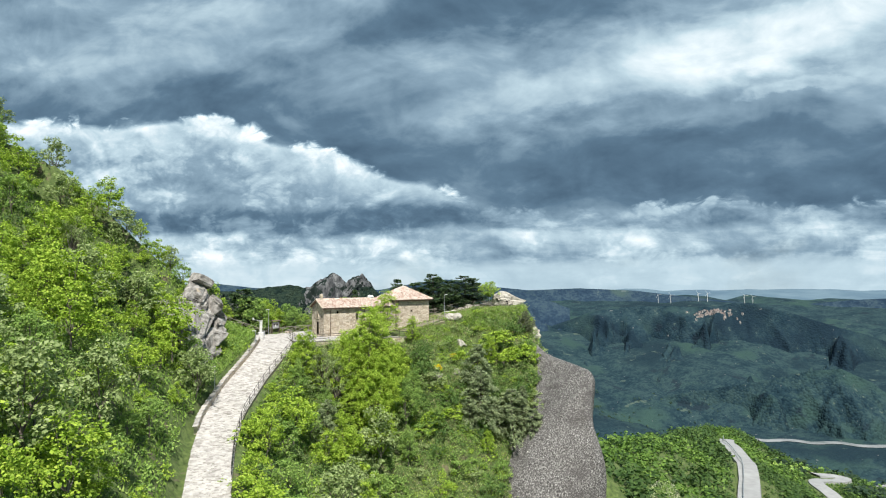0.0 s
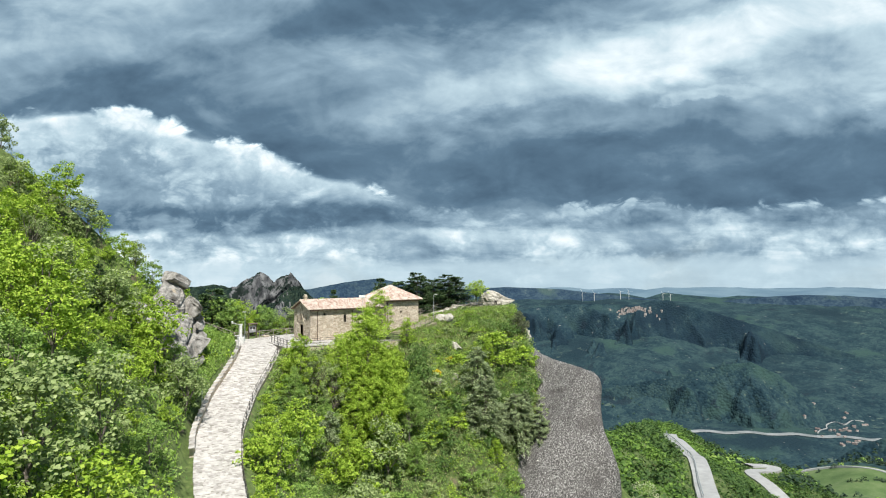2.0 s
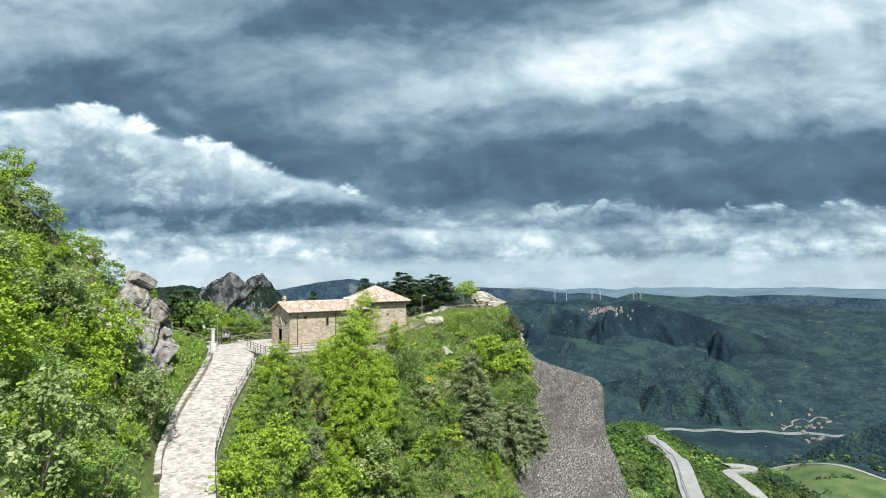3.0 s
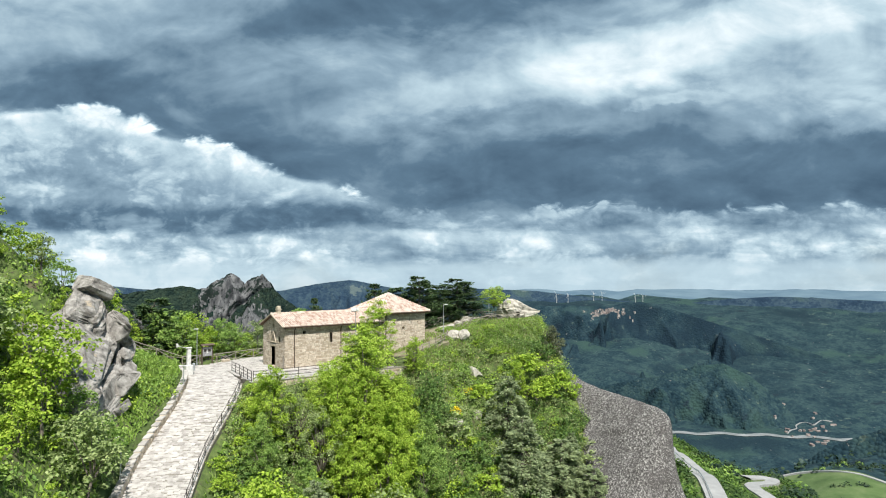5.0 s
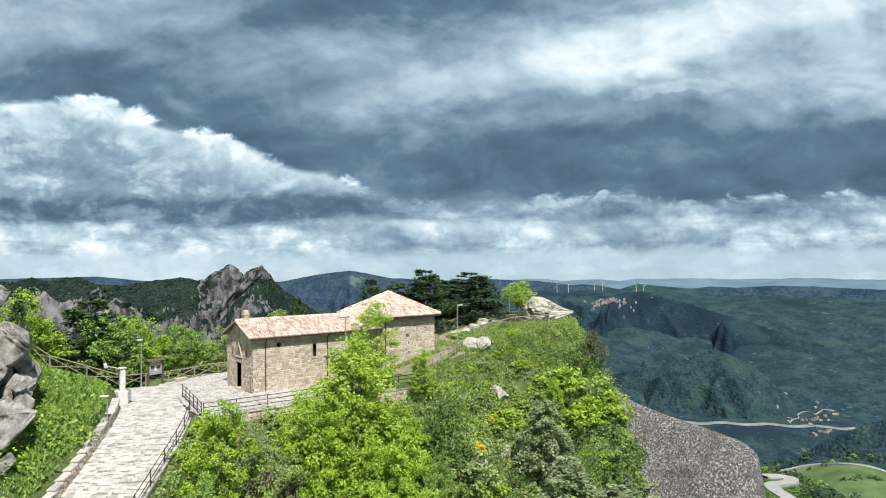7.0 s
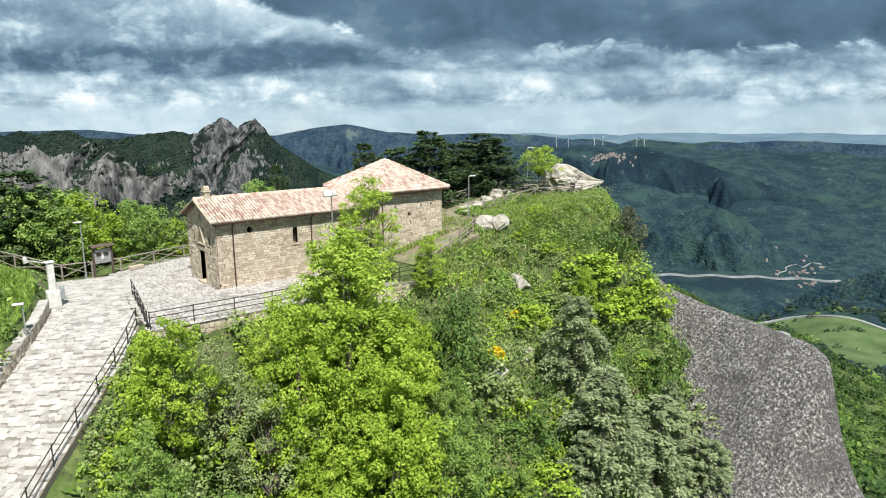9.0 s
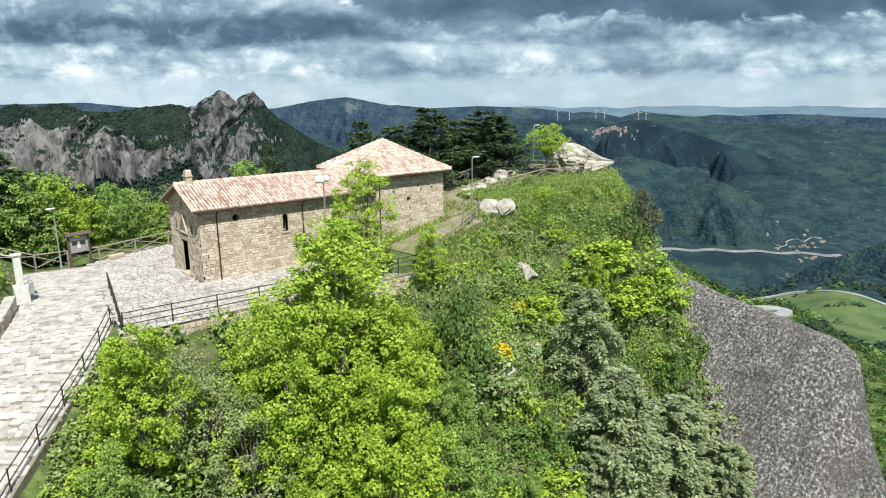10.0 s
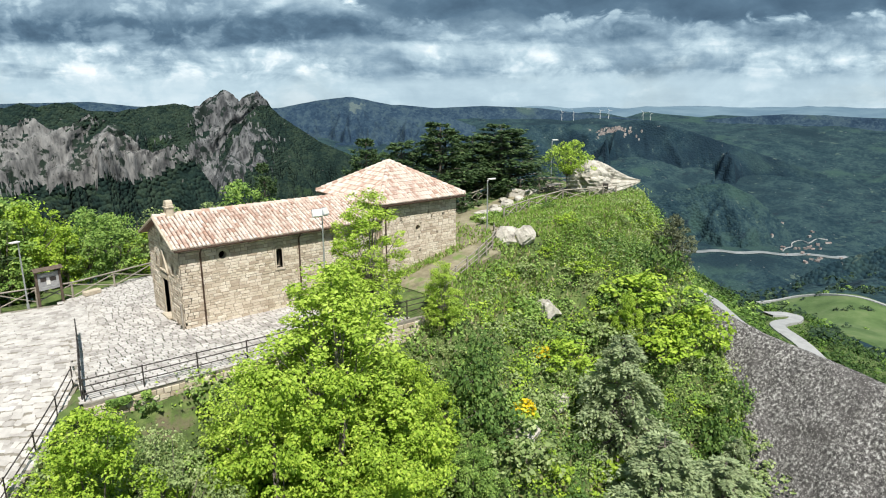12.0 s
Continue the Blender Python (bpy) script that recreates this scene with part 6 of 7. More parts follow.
bare.matrix_basis = Matrix.Translation((1.6, 16.2, land1(1.6, 16.2) - 0.2))
# singles on the hill's skyline
put("olive", 0, -32.6, -5.0, 7.0, wide=0.9)
put("dark", 1, -24.2, -5.4, 3.0, wide=0.75)
put("dark", 0, -27.2, -10.0, 4.4, wide=0.7)
put("young", 1, -21.4, -3.4, 3.2, wide=1.5)
for i, (x, y, hgt) in enumerate(((-21.9, -10.6, 7.4), (-19.6, -13.6, 6.2), (-23.6, -8.8, 7.6), (-20.8, -16.0, 6.6), (-22.6, -13.2, 7.6), (-20.4, -11.4, 5.4), (-24.0, -5.6, 5.4))):
    put("forest", i, x, y, hgt)
put("dark", 1, -14.2, 9.9, 3.4, wide=0.5)

# scrub between the trees of the south slope and round the crag
spots = []
cr_ = np.random.default_rng(22)
cand = np.concatenate([cr_.uniform((-9, -30), (38, -2.5), (900, 2)), cr_.uniform((-25, -20), (-12, -3), (200, 2)), cr_.uniform((-16, -24), (-4, -8), (160, 2))])
zone = np.repeat((0, 1, 2), (900, 200, 160))
cz = land(cand[:, 0], cand[:, 1])
cd, _, _ = lane_near(cand[:, 0], cand[:, 1])
order = cr_.permutation(len(cand))
for i in order.tolist():
    x, y = cand[i].tolist()
    if len(spots) >= 190:
        break
    if zone[i] == 0:
        if cz[i] > np.interp(x, (0, 10, 20, 36), (-0.9, -0.6, 0.9, 3.3)) or (x > 32.5 + 0.8 * (y + 10) and y < -10) or (y > -6.6 and x < 12) or cd[i] > -3.4:
            continue
        hh = rnd.uniform(0.9, 2.5) * (0.5 if cz[i] > -0.3 and x > 20 else 1.0)
    elif zone[i] == 1:
        if cd[i] < 4.2:
            continue
        hh = rnd.uniform(0.5, 1.5)
    else:
        if cd[i] > -3.4:
            continue
        hh = rnd.uniform(0.8, 1.8)
    if any((x - a) ** 2 + (y - b) ** 2 < 0.8 for a, b in spots):
        continue
    spots.append((x, y))
    put("shrub", rnd.choice((0, 0, 1, 2, 2, 3)), x, y, hh, wide=rnd.uniform(0.9, 1.4), sink=0.15, z=float(cz[i]))


# taller bushes that stand out of the scrub
for i in range(78):
    x, y = rnd.uniform(-4, 31), rnd.uniform(-30, -6.5)
    zz = land1(x, y)
    if zz > np.interp(x, (0, 10, 20, 36), (-2.6, -2.4, -0.8, 0.8)) or not clear_of_boulder(np.array([x]), np.array([y]), np.array([zz]))[0] or lane_near(x, y)[0][0] > -4.5:
        continue
    put("shrub", rnd.choice((0, 0, 1, 2, 3, 3)), x, y, rnd.uniform(2.0, 3.8), wide=rnd.uniform(0.65, 1.0), sink=0.2, z=zz)
# bushes along the railing of the lane and below the terrace wall
for i in range(45):
    p, _, _ = lane_point(rnd.uniform(24, 118), rnd.uniform(3.3, 5.6))
    put("shrub", rnd.choice((0, 1, 1, 3)), p.x, p.y, rnd.uniform(0.9, 1.9), wide=rnd.uniform(0.9, 1.3), sink=0.15)
for i in range(9):
    x, y = rnd.uniform(1.0, 8.0), rnd.uniform(-8.6, -7.2)
    put("shrub", rnd.choice((0, 1, 3)), x, y, rnd.uniform(0.7, 1.3), wide=rnd.uniform(0.9, 1.3), sink=0.15)
# low bushes over the knoll
for i in range(62):
    x, y = rnd.uniform(19.5, 36.0), rnd.uniform(-9.0, 0.5)
    zz = land1(x, y)
    if zz < -1.5 or x > np.interp(y, (-9, -4, 0), (31.0, 33.8, 36.0)) or (y > -2.4 and x < 24) or (x > 29 and y > -1.2):
        continue
    put("shrub", rnd.choice((0, 1, 2, 2, 3)), x, y, rnd.uniform(0.45, 1.0) * (1.0 if x < 30 else 0.75), wide=rnd.uniform(1.0, 1.5), sink=0.15, z=zz)


def flower_bush(x, y, hgt, rad, mat, leafmat, label, seed, count=500):
    b = broadleaf("flowering_shrub", seed, hgt, rad, 0.0, count, 0.16, leafmat, 14, 0.45, 5, label=label, category="shrub")
    r = np.random.default_rng(seed + 1)
    v = r.normal(size=(count // 2, 3))
    v /= np.linalg.norm(v, axis=1)[:, None]
    v[:, 2] = np.abs(v[:, 2])
    leaf_cards("blossom", np.array((0, 0, hgt * 0.45)) + v * np.array((rad, rad, hgt * 0.6)) * r.uniform(0.75, 1.05, (len(v), 1)), 0.15, MAT[mat], b, r, 0.6, 1.2)
    b.matrix_basis = Matrix.Translation((x, y, land1(x, y) - 0.15))
    return b


flower_bush(13.0, -11.2, 1.2, 0.7, "flower", "leaf_lime", "broom bush covered in yellow flowers", 301)
flower_bush(17.0, -8.8, 0.8, 0.6, "flower", "leaf_green", "small broom bush with yellow flowers", 303, 260)
flower_bush(69.2, -2.6, 5.0, 3.0, "blossom", "leaf_green", "round bush in cream blossom below the cliff", 305, 1500)


# grass, herbs and leaf litter: too many to count
def meadow(name, n, region, size, mat, label, seed, lift=0.10, long=2.4):
    r = np.random.default_rng(seed)
    x, y = region(r, n)
    z = land(x, y) + r.uniform(0.0, lift * 2, len(x))
    P = np.stack([x, y, z], 1)
    m = len(P)
    tip = r.normal(size=(m, 3)) * 0.5 + np.array((0, 0, 1.1))
    tip /= np.linalg.norm(tip, axis=1)[:, None]
    b = np.cross(tip, r.normal(size=(m, 3)))
    b /= np.linalg.norm(b, axis=1)[:, None]
    s = size * r.uniform(0.6, 1.5, (m, 1))
    V = np.stack([P - b * s / long / 2, P + b * s / long / 2, P + tip * s], 1)
    ob = mesh_object(name, V.reshape(-1, 3), np.arange(3 * m).reshape(m, 3), mat)
    return tagged(ob, label, "grass", kind="stuff")


def on_south(r, n):
    x, y = r.uniform(-10, 39, n), r.uniform(-34, -1.0, n)
    z = land(x, y)
    d, _, _ = lane_near(x, y)
    ok = (z < np.interp(x, (9, 14, 20, 36), (-0.35, 0.3, 1.7, 3.6))) & (d < -2.9) & clear_of_boulder(x, y, z)
    return x[ok], y[ok]


def on_knoll(r, n):
    x, y = r.uniform(22.0, 37.2, n), r.uniform(-9.0, 3.2, n)
    ok = land(x, y) > 0.3
    return x[ok], y[ok]


def on_lawn(r, n):
    x, y = r.uniform(-17, -9, n), r.uniform(-12, 9, n)
    d, _, _ = lane_near(x, y)
    ok = (d > 3.0) & (d < 9)
    return x[ok], y[ok]


def on_hill(r, n):
    x, y = r.uniform(-50, -8, n), r.uniform(-72, 6, n)
    d, _, _ = lane_near(x, y)
    ok = (d > 3.0) | (d < -3.0)
    return x[ok], y[ok]


meadow("grass", 60000, on_knoll, 0.20, MAT["grass_blade"], "long bright grass on the knoll", 401)
def on_bank(r, n):
    x, y = r.uniform(9.5, 21, n), r.uniform(-6.8, 3.5, n)
    ok = ~((x < 18) & (y > -0.6)) & ~((x > 17.6) & (y > -1.4) & (r.uniform(0, 1, n) < 0.8)) & ~((y > -4.4 + 0.12 * (x - 11.8)) & (y < -1.4) & (x < 19)) & (land(x, y) > -1.0) & ((x > 11.9) | (y < -6.2))
    return x[ok], y[ok]


meadow("dry_grass", 9000, on_bank, 0.20, MAT["dry_grass"], "dry trodden grass beside the walk", 406)
meadow("grass", 12000, on_bank, 0.24, MAT["grass_blade"], "rough grass on the bank below the tower", 405)
meadow("grass", 30000, on_lawn, 0.16, MAT["grass_blade"], "short green grass beside the lane", 402)
meadow("grass", 40000, on_hill, 0.36, MAT["grass_blade"], "rough grass under the hillside trees", 403)
meadow("dry_grass", 22000, on_south, 0.30, MAT["dry_grass"], "dry straw grass on the steep slope", 404, 0.05)


def ground_cover(name, n, region, size, mat, label, seed, lift=0.5):
    r = np.random.default_rng(seed)
    x, y = region(r, n)
    keep = fbm(x * 0.35 + seed, y * 0.35, 4) > -0.12
    x, y = x[keep], y[keep]
    z = land(x, y) + np.maximum(0, fbm(x * 0.8 + seed, y * 0.8, 3) + 0.35) * lift + r.uniform(0, 0.15, len(x))
    ob = leaf_cards(name, np.stack([x, y, z], 1), size, MAT[mat], None, r, 0.7)
    return tagged(ob, label, "scrub", kind="stuff")


ground_cover("scrub", 55000, on_south, 0.10, "leaf_bramble", "low mid-green brambles and herbs on the slope", 411)
ground_cover("scrub", 35000, on_south, 0.10, "leaf_olive", "low grey-olive herbs on the slope", 415)
ground_cover("scrub", 22000, on_south, 0.10, "leaf_lime", "low lime-green herbs on the slope", 419)
ground_cover("scrub", 22000, on_hill, 0.2, "leaf_green", "low brambles under the hillside trees", 423)
ground_cover("scrub", 26000, on_knoll, 0.10, "leaf_green", "low green herbs between the grass of the knoll", 427, 0.35)
ground_cover("scrub", 22000, on_knoll, 0.10, "leaf_olive", "low olive herbs between the grass of the knoll", 431, 0.3)
meadow("dry_grass", 7000, on_knoll, 0.26, MAT["dry_grass"], "pale dry stalks in the grass of the knoll", 432)


def mounds(name, n, region, label, seed, crown, cards, size, mats, z_most=1e9):
    """Low rounded bushes that grow into one another, joined by tint."""
    r = np.random.default_rng(seed)
    x, y = region(r, n)
    z = land(x, y)
    tint = fbm(x * 0.30 + 5, y * 0.30, 3) * 1.2 + r.normal(size=len(x)) * 0.30
    rank = np.digitize(tint, np.quantile(tint, np.linspace(0, 1, len(mats) + 1)[1:-1]))
    for i, mat in enumerate(mats):
        k = (rank == i) & (z < z_most)
        c = np.stack([x[k], y[k], z[k] - 0.1], 1)
        m = len(c)
        rad = r.uniform(*crown, m)
        v = r.normal(size=(m, cards, 3))
        v[:, :, 2] = np.abs(v[:, :, 2])
        v /= np.linalg.norm(v, axis=2)[:, :, None]
        lobe = r.normal(size=(m, 9, 3))
        lobe[:, :, 2] = np.abs(lobe[:, :, 2])
        lobe /= np.linalg.norm(lobe, axis=2)[:, :, None]
        near = np.einsum("mcd,mld->mcl", v, lobe).max(2)
        q = rad[:, None] * r.uniform(0.6, 1.0, (m, cards)) * (0.62 + 0.55 * np.clip((near - 0.7) / 0.3, 0, 1))
        p = c[:, None, :] + v * q[:, :, None]
        ob = leaf_cards(name, p.reshape(-1, 3), size, MAT[mat], None, r, 0.35, 1.4, v.reshape(-1, 3) * 1.2)
        tagged(ob, label, "scrub", kind="stuff")


mounds("scrub", 1900, on_south, "bramble, herb and broom scrub that covers the steep slope", 451, (0.5, 1.35), 150, 0.112,
       ("leaf_bramble", "leaf_green", "leaf_olive", "leaf_lime", "leaf_green"))
mounds("scrub", 520, on_knoll, "low herb tufts on the knoll", 453, (0.22, 0.5), 90, 0.075, ("leaf_green", "grass_blade", "leaf_olive"))
mounds("scrub", 900, on_hill, "undergrowth below the hillside trees", 455, (0.6, 1.3), 70, 0.17, ("leaf_bramble", "leaf_green", "leaf_lime"))


def ivy():
    """Ivy hanging over the terrace wall."""
    r = np.random.default_rng(441)
    x = r.uniform(-5.0, 6.0, 9000)
    drop = np.maximum(0, fbm(x * 0.55 + 3, x * 0.0, 4) + 0.15) * 1.9
    z = -0.05 - r.uniform(0, 1, len(x)) * drop
    ok = drop > 0.15
    x, z = x[ok], z[ok]
    y = -5.75 - 0.0256 * (x + 5.75) - 0.10 - r.uniform(0, 0.12, len(x))
    ob = leaf_cards("ivy", np.stack([x, y, z], 1), 0.10, MAT["leaf_green"], None, r, 0.2, 1.2, np.tile((0.0, -0.8, 0.3), (len(x), 1)))
    return tagged(ob, "green ivy hanging over the terrace wall", "ivy", kind="stuff")


ivy()


# ---- distance ----
def woods(name, n, region, label, seed, crown=(1.6, 3.2), cards=46, size=0.85, mats=("leaf_green", "leaf_lime", "leaf_olive")):
    """Far trees as clumps of leaf cards, joined by tint."""
    r = np.random.default_rng(seed)
    x, y = region(r, n)
    z = land(x, y)
    tint = fbm(x * 0.05 + 5, y * 0.05, 3) + r.normal(size=len(x)) * 0.25
    for i, mat in enumerate(mats):
        lo, hi = ((-9, 0.15), (0.15, 0.55), (0.55, 9))[i]
        k = (tint > lo) & (tint <= hi)
        c = np.stack([x[k], y[k], z[k]], 1)
        m = len(c)
        if not m:
            continue
        rad = r.uniform(*crown, m)
        v = r.normal(size=(m, cards, 3))
        v /= np.linalg.norm(v, axis=2)[:, :, None]
        v[:, :, 2] = np.abs(v[:, :, 2]) * 1.25
        p = c[:, None, :] + v * (rad[:, None] * r.uniform(0.55, 1.05, (m, cards)))[:, :, None]
        ob = leaf_cards(name, p.reshape(-1, 3), size, MAT[mat], None, r, 0.35, 1.4, v.reshape(-1, 3) * 0.8)
        tagged(ob, label, "woods", kind="stuff")


ROAD_A = ((228, 98, 0), (214, 88, 0), (201, 75, 0), (187, 62, 0), (172, 50, 0), (156, 38, 0), (138, 26, 0), (118, 12, 0))
ROAD_B = ((236, 50, 0), (246, 62, 0), (255, 73, 0), (266, 80, 0), (280, 82.5, 0), (293, 83, 0), (303, 86, 0), (303, 92, 0), (292, 95, 0))


def near_line(x, y, pts, w):
    m = np.zeros(len(x), bool)
    for (a, b, _), (c, d, _) in zip(pts, pts[1:]):
        t = np.clip(((x - a) * (c - a) + (y - b) * (d - b)) / ((c - a) ** 2 + (d - b) ** 2), 0, 1)
        m |= np.hypot(x - a - t * (c - a), y - b - t * (d - b)) < w
    return m


def on_spur(r, n):
    x, y = r.uniform(34, 330, n), r.uniform(-70, 190, n)
    al, lat = (x - 50) * 0.864 + y * 0.504, (x - 50) * 0.504 - y * 0.864
    ok = (al > -30) & (lat > -34) & (land(x, y) < -8) & (lat < 90) & (al < 310)
    # the cuttings in front of the roads stay clear
    for pts in (ROAD_A, ROAD_B):
        ok &= ~near_line(x, y, pts, 6.0)
    for (a, b, _), (c, d, _) in zip(ROAD_A, ROAD_A[1:]):
        ok &= ~near_line(x + 7, y + 7, ((a, b, 0), (c, d, 0)), 6.0)
    for (a, b, _), (c, d, _) in zip(ROAD_B, ROAD_B[1:]):
        ok &= ~near_line(x + 8, y + 4, ((a, b, 0), (c, d, 0)), 6.0)
    ok &= np.hypot(x - 69, y + 2.6) > 6
    return x[ok], y[ok]


woods("woods", 4600, on_spur, "dense mixed green scrub woods on the spur", 501, (1.6, 3.4), 40, 0.8, ("leaf_spur_dark", "leaf_spur", "leaf_spur"))


def beside_roads(r, n):
    x, y = r.uniform(100, 320, n), r.uniform(0, 115, n)
    al, lat = (x - 50) * 0.864 + y * 0.504, (x - 50) * 0.504 - y * 0.864
    ok = (near_line(x, y, ROAD_A, 22) | near_line(x, y, ROAD_B, 20)) & ~near_line(x, y, ROAD_A, 4.6) & ~near_line(x, y, ROAD_B, 4.6) & (lat < 90)
    return x[ok], y[ok]


woods("scrub", 5200, beside_roads, "low green scrub on the verges of the country road", 503, (0.6, 1.3), 16, 0.5, ("leaf_spur_dark", "leaf_spur", "leaf_spur"))


def ribbon(name, pts, width, mat, label, lift=0.4, sub=6, height=None):
    P = [Vector(p) for p in pts]
    Q = []
    for i in range(len(P) - 1):
        for k in range(sub):
            Q.append(P[i].lerp(P[i + 1], k / sub))
    Q.append(P[-1])
    for _ in range(4):
        Q = [Q[0]] + [(a + 2 * b + c) / 4 for a, b, c in zip(Q, Q[1:], Q[2:])] + [Q[-1]]
    height = height or sheet_z
    Z = [height(q.x, q.y) + lift for q in Q] if width > 20 else [max(height(q.x, q.y), height(q.x + width / 2, q.y - width / 2), height(q.x - width / 2, q.y + width / 2)) + lift for q in Q]
    if width > 20:                                     # still water lies level
        Z = [sorted(Z)[len(Z) * 3 // 10] - 1.0] * len(Z)
    for _ in range(8):
        Z = [Z[0]] + [(a + 2 * b + c) / 4 for a, b, c in zip(Z, Z[1:], Z[2:])] + [Z[-1]]
    V, F = [], []
    for i, q in enumerate(Q):
        t = Q[min(i + 1, len(Q) - 1)] - Q[max(i - 1, 0)]
        nn = Vector((-t.y, t.x, 0)).normalized() * width / 2
        for s in (-1, 1):
            V += [(q.x + nn.x * s, q.y + nn.y * s, Z[i]), (q.x + nn.x * s * 1.1, q.y + nn.y * s * 1.1, Z[i] - (max(3.0, lift * 3) if width < 20 else 1.0))]
    for i in range(len(Q) - 1):
        k = 4 * i
        F += [(k, k + 2, k + 6, k + 4), (k + 1, k, k + 4, k + 5), (k + 2, k + 3, k + 7, k + 6)]
    ob = mesh_object(name, V, F, mat)
    return tagged(ob, label, name, kind="structure"), [(q.x, q.y, z) for q, z in zip(Q, Z)]


_, QA = ribbon("road", ROAD_A, 6.0, MAT["asphalt"], "pale country road curving over the wooded spur")
_, QB = ribbon("road", ROAD_B, 6.0, MAT["asphalt"], "pale bend of the country road below the spur")
# guard rail along the upper road
gr = [(x + 1.6, y + 2.9, z) for x, y, z in QA[::4]]
iron_rail(gr, 5.0, 0.8, (0.55, 0.72), mat="metal_grey", label="steel guard rail beside the country road", r=0.09, post=0.14, name="guard_rail")


# valley bench: pasture, valley road, river, scattered trees
def pasture():
    A, B, C, D = (492, 96), (676, 112), (690, 262), (566, 226)
    n = 26
    U, W = np.meshgrid(np.linspace(0, 1, n), np.linspace(0, 1, n), indexing="ij")
    X = (A[0] * (1 - U) + B[0] * U) * (1 - W) + (D[0] * (1 - U) + C[0] * U) * W
    Y = (A[1] * (1 - U) + B[1] * U) * (1 - W) + (D[1] * (1 - U) + C[1] * U) * W
    edge = np.minimum(np.minimum(U, 1 - U), np.minimum(W, 1 - W))
    Z = np.array([sheet_z(a, b) for a, b in zip(X.ravel(), Y.ravel())]).reshape(n, n) + 1.2 - 7.0 * (edge < 0.02)
    I = np.arange(n * n).reshape(n, n)
    F = np.stack([I[:-1, :-1].ravel(), I[1:, :-1].ravel(), I[1:, 1:].ravel(), I[:-1, 1:].ravel()], 1)
    ob = mesh_object("ground", np.stack([X.ravel(), Y.ravel(), Z.ravel()], 1), F, MAT["field"], smooth=True)
    return tagged(ob, "green pasture on the valley bench", "pasture", kind="structure")


pasture()
ribbon("road", ((628, 262, 0), (650, 256, 0), (664, 243, 0), (672, 228, 0), (674, 207, 0), (668, 183, 0), (668, 159, 0), (664, 138, 0), (655, 100, 0)), 3.6, MAT["asphalt"], "pale valley road bending round the pasture", 2.0)
MAT["far_leaf"] = leaf_material("far_tree_crowns", (0.02, 0.042, 0.026), (0.04, 0.075, 0.04), (0.075, 0.12, 0.06))


def on_bench(r, n):
    a, q = np.radians(r.uniform(8, 42, n)), r.uniform(290, 800, n)
    x, y = -15 + q * np.cos(a), -40 + q * np.sin(a)
    f = fbm(x * 0.012, y * 0.012, 3) > -0.02
    f |= (np.abs((x * 0.6 + y * 0.8) % 60 - 30) < 3) & (x > 480)
    f &= ~((x > 500) & (x < 690) & (y > 100) & (y < 255) & (np.abs((x * 0.6 + y * 0.8) % 60 - 30) > 3))
    f &= ~near_line(x, y, ROAD_B, 8)
    return x[f], y[f]


def on_valley(r, n):
    a, q = np.radians(r.uniform(8, 60, n)), r.uniform(800, 2500, n)
    q = np.where((q > 1950) & (a < 0.62), q - 700, q)
    x, y = -15 + q * np.cos(a), -40 + q * np.sin(a)
    f = fbm(x * 0.004, y * 0.004, 4) > -0.1
    return x[f], y[f]


woods("woods", 1900, on_bench, "scattered trees and hedges on the valley bench", 511, (2.5, 4.5), 22, 1.7, ("far_leaf", "leaf_green", "far_leaf"))
woods("woods", 3000, on_valley, "far dark woods on the valley slopes", 512, (4, 8), 9, 4.0, ("far_leaf", "far_leaf", "far_leaf"))


def range_(name, az, te, R, front, back, mat, label, amp=0.10, n_az=260, n_r=46, base=-620, freq=1.0, split=None, seed=0):
    """A mountain range at the distance R: its crest follows the heights te (tangent of elevation) over the azimuths az."""
    eye = np.array((-11.0, -35.0, 10.7))
    A = np.linspace(az[0], az[-1], n_az)
    crest = np.interp(A, az, te) * R + eye[2]
    q = np.concatenate([-np.linspace(1, 0, n_r) ** 1.3, np.linspace(0, 1, n_r // 2)[1:] ** 1.2])
    V = np.zeros((n_az, len(q), 3))
    for k, qq in enumerate(q):
        r = R + qq * (front if qq < 0 else back)
        x, y = eye[0] + r * np.cos(np.radians(A)), eye[1] + r * np.sin(np.radians(A))
        fall = np.abs(qq) ** 0.85
        depth = crest - base
        s_, d_ = np.radians(A) * R, (r - R) * 0.55
        wob = fbm(x * 0.0011 * freq + seed, y * 0.0011 * freq + 4, 3) * 260
        rid = 1 - np.abs(fbm((s_ + wob + d_ * 0.7) * 0.0030 * freq + seed, (d_ + wob * 0.5) * 0.0013 * freq, 5, 0.55)) * 2.4
        sub = 1 - np.abs(fbm((s_ - d_ * 0.9 + wob) * 0.010 * freq + seed + 9, d_ * 0.005 * freq, 4, 0.55)) * 2.4
        fine = fbm(x * 0.018 * freq + seed, y * 0.018 * freq, 4, 0.6)
        hold = min(1, abs(qq) * 4.5)
        z = crest - depth * fall + (rid - 0.75) * depth * amp * 3.4 * hold + (sub - 0.7) * depth * amp * 1.1 * hold + fine * depth * amp * 0.45 * min(1, 0.15 + abs(qq) * 4)
        V[:, k, 0], V[:, k, 1], V[:, k, 2] = x, y, z
    nq = len(q)
    I = np.arange(n_az * nq).reshape(n_az, nq)
    F = np.stack([I[:-1, :-1].ravel(), I[:-1, 1:].ravel(), I[1:, 1:].ravel(), I[1:, :-1].ravel()], 1)
    ob = mesh_object(name, V.reshape(-1, 3), F, mat, smooth=True)
    return tagged(ob, label, "mountain", kind="structure")


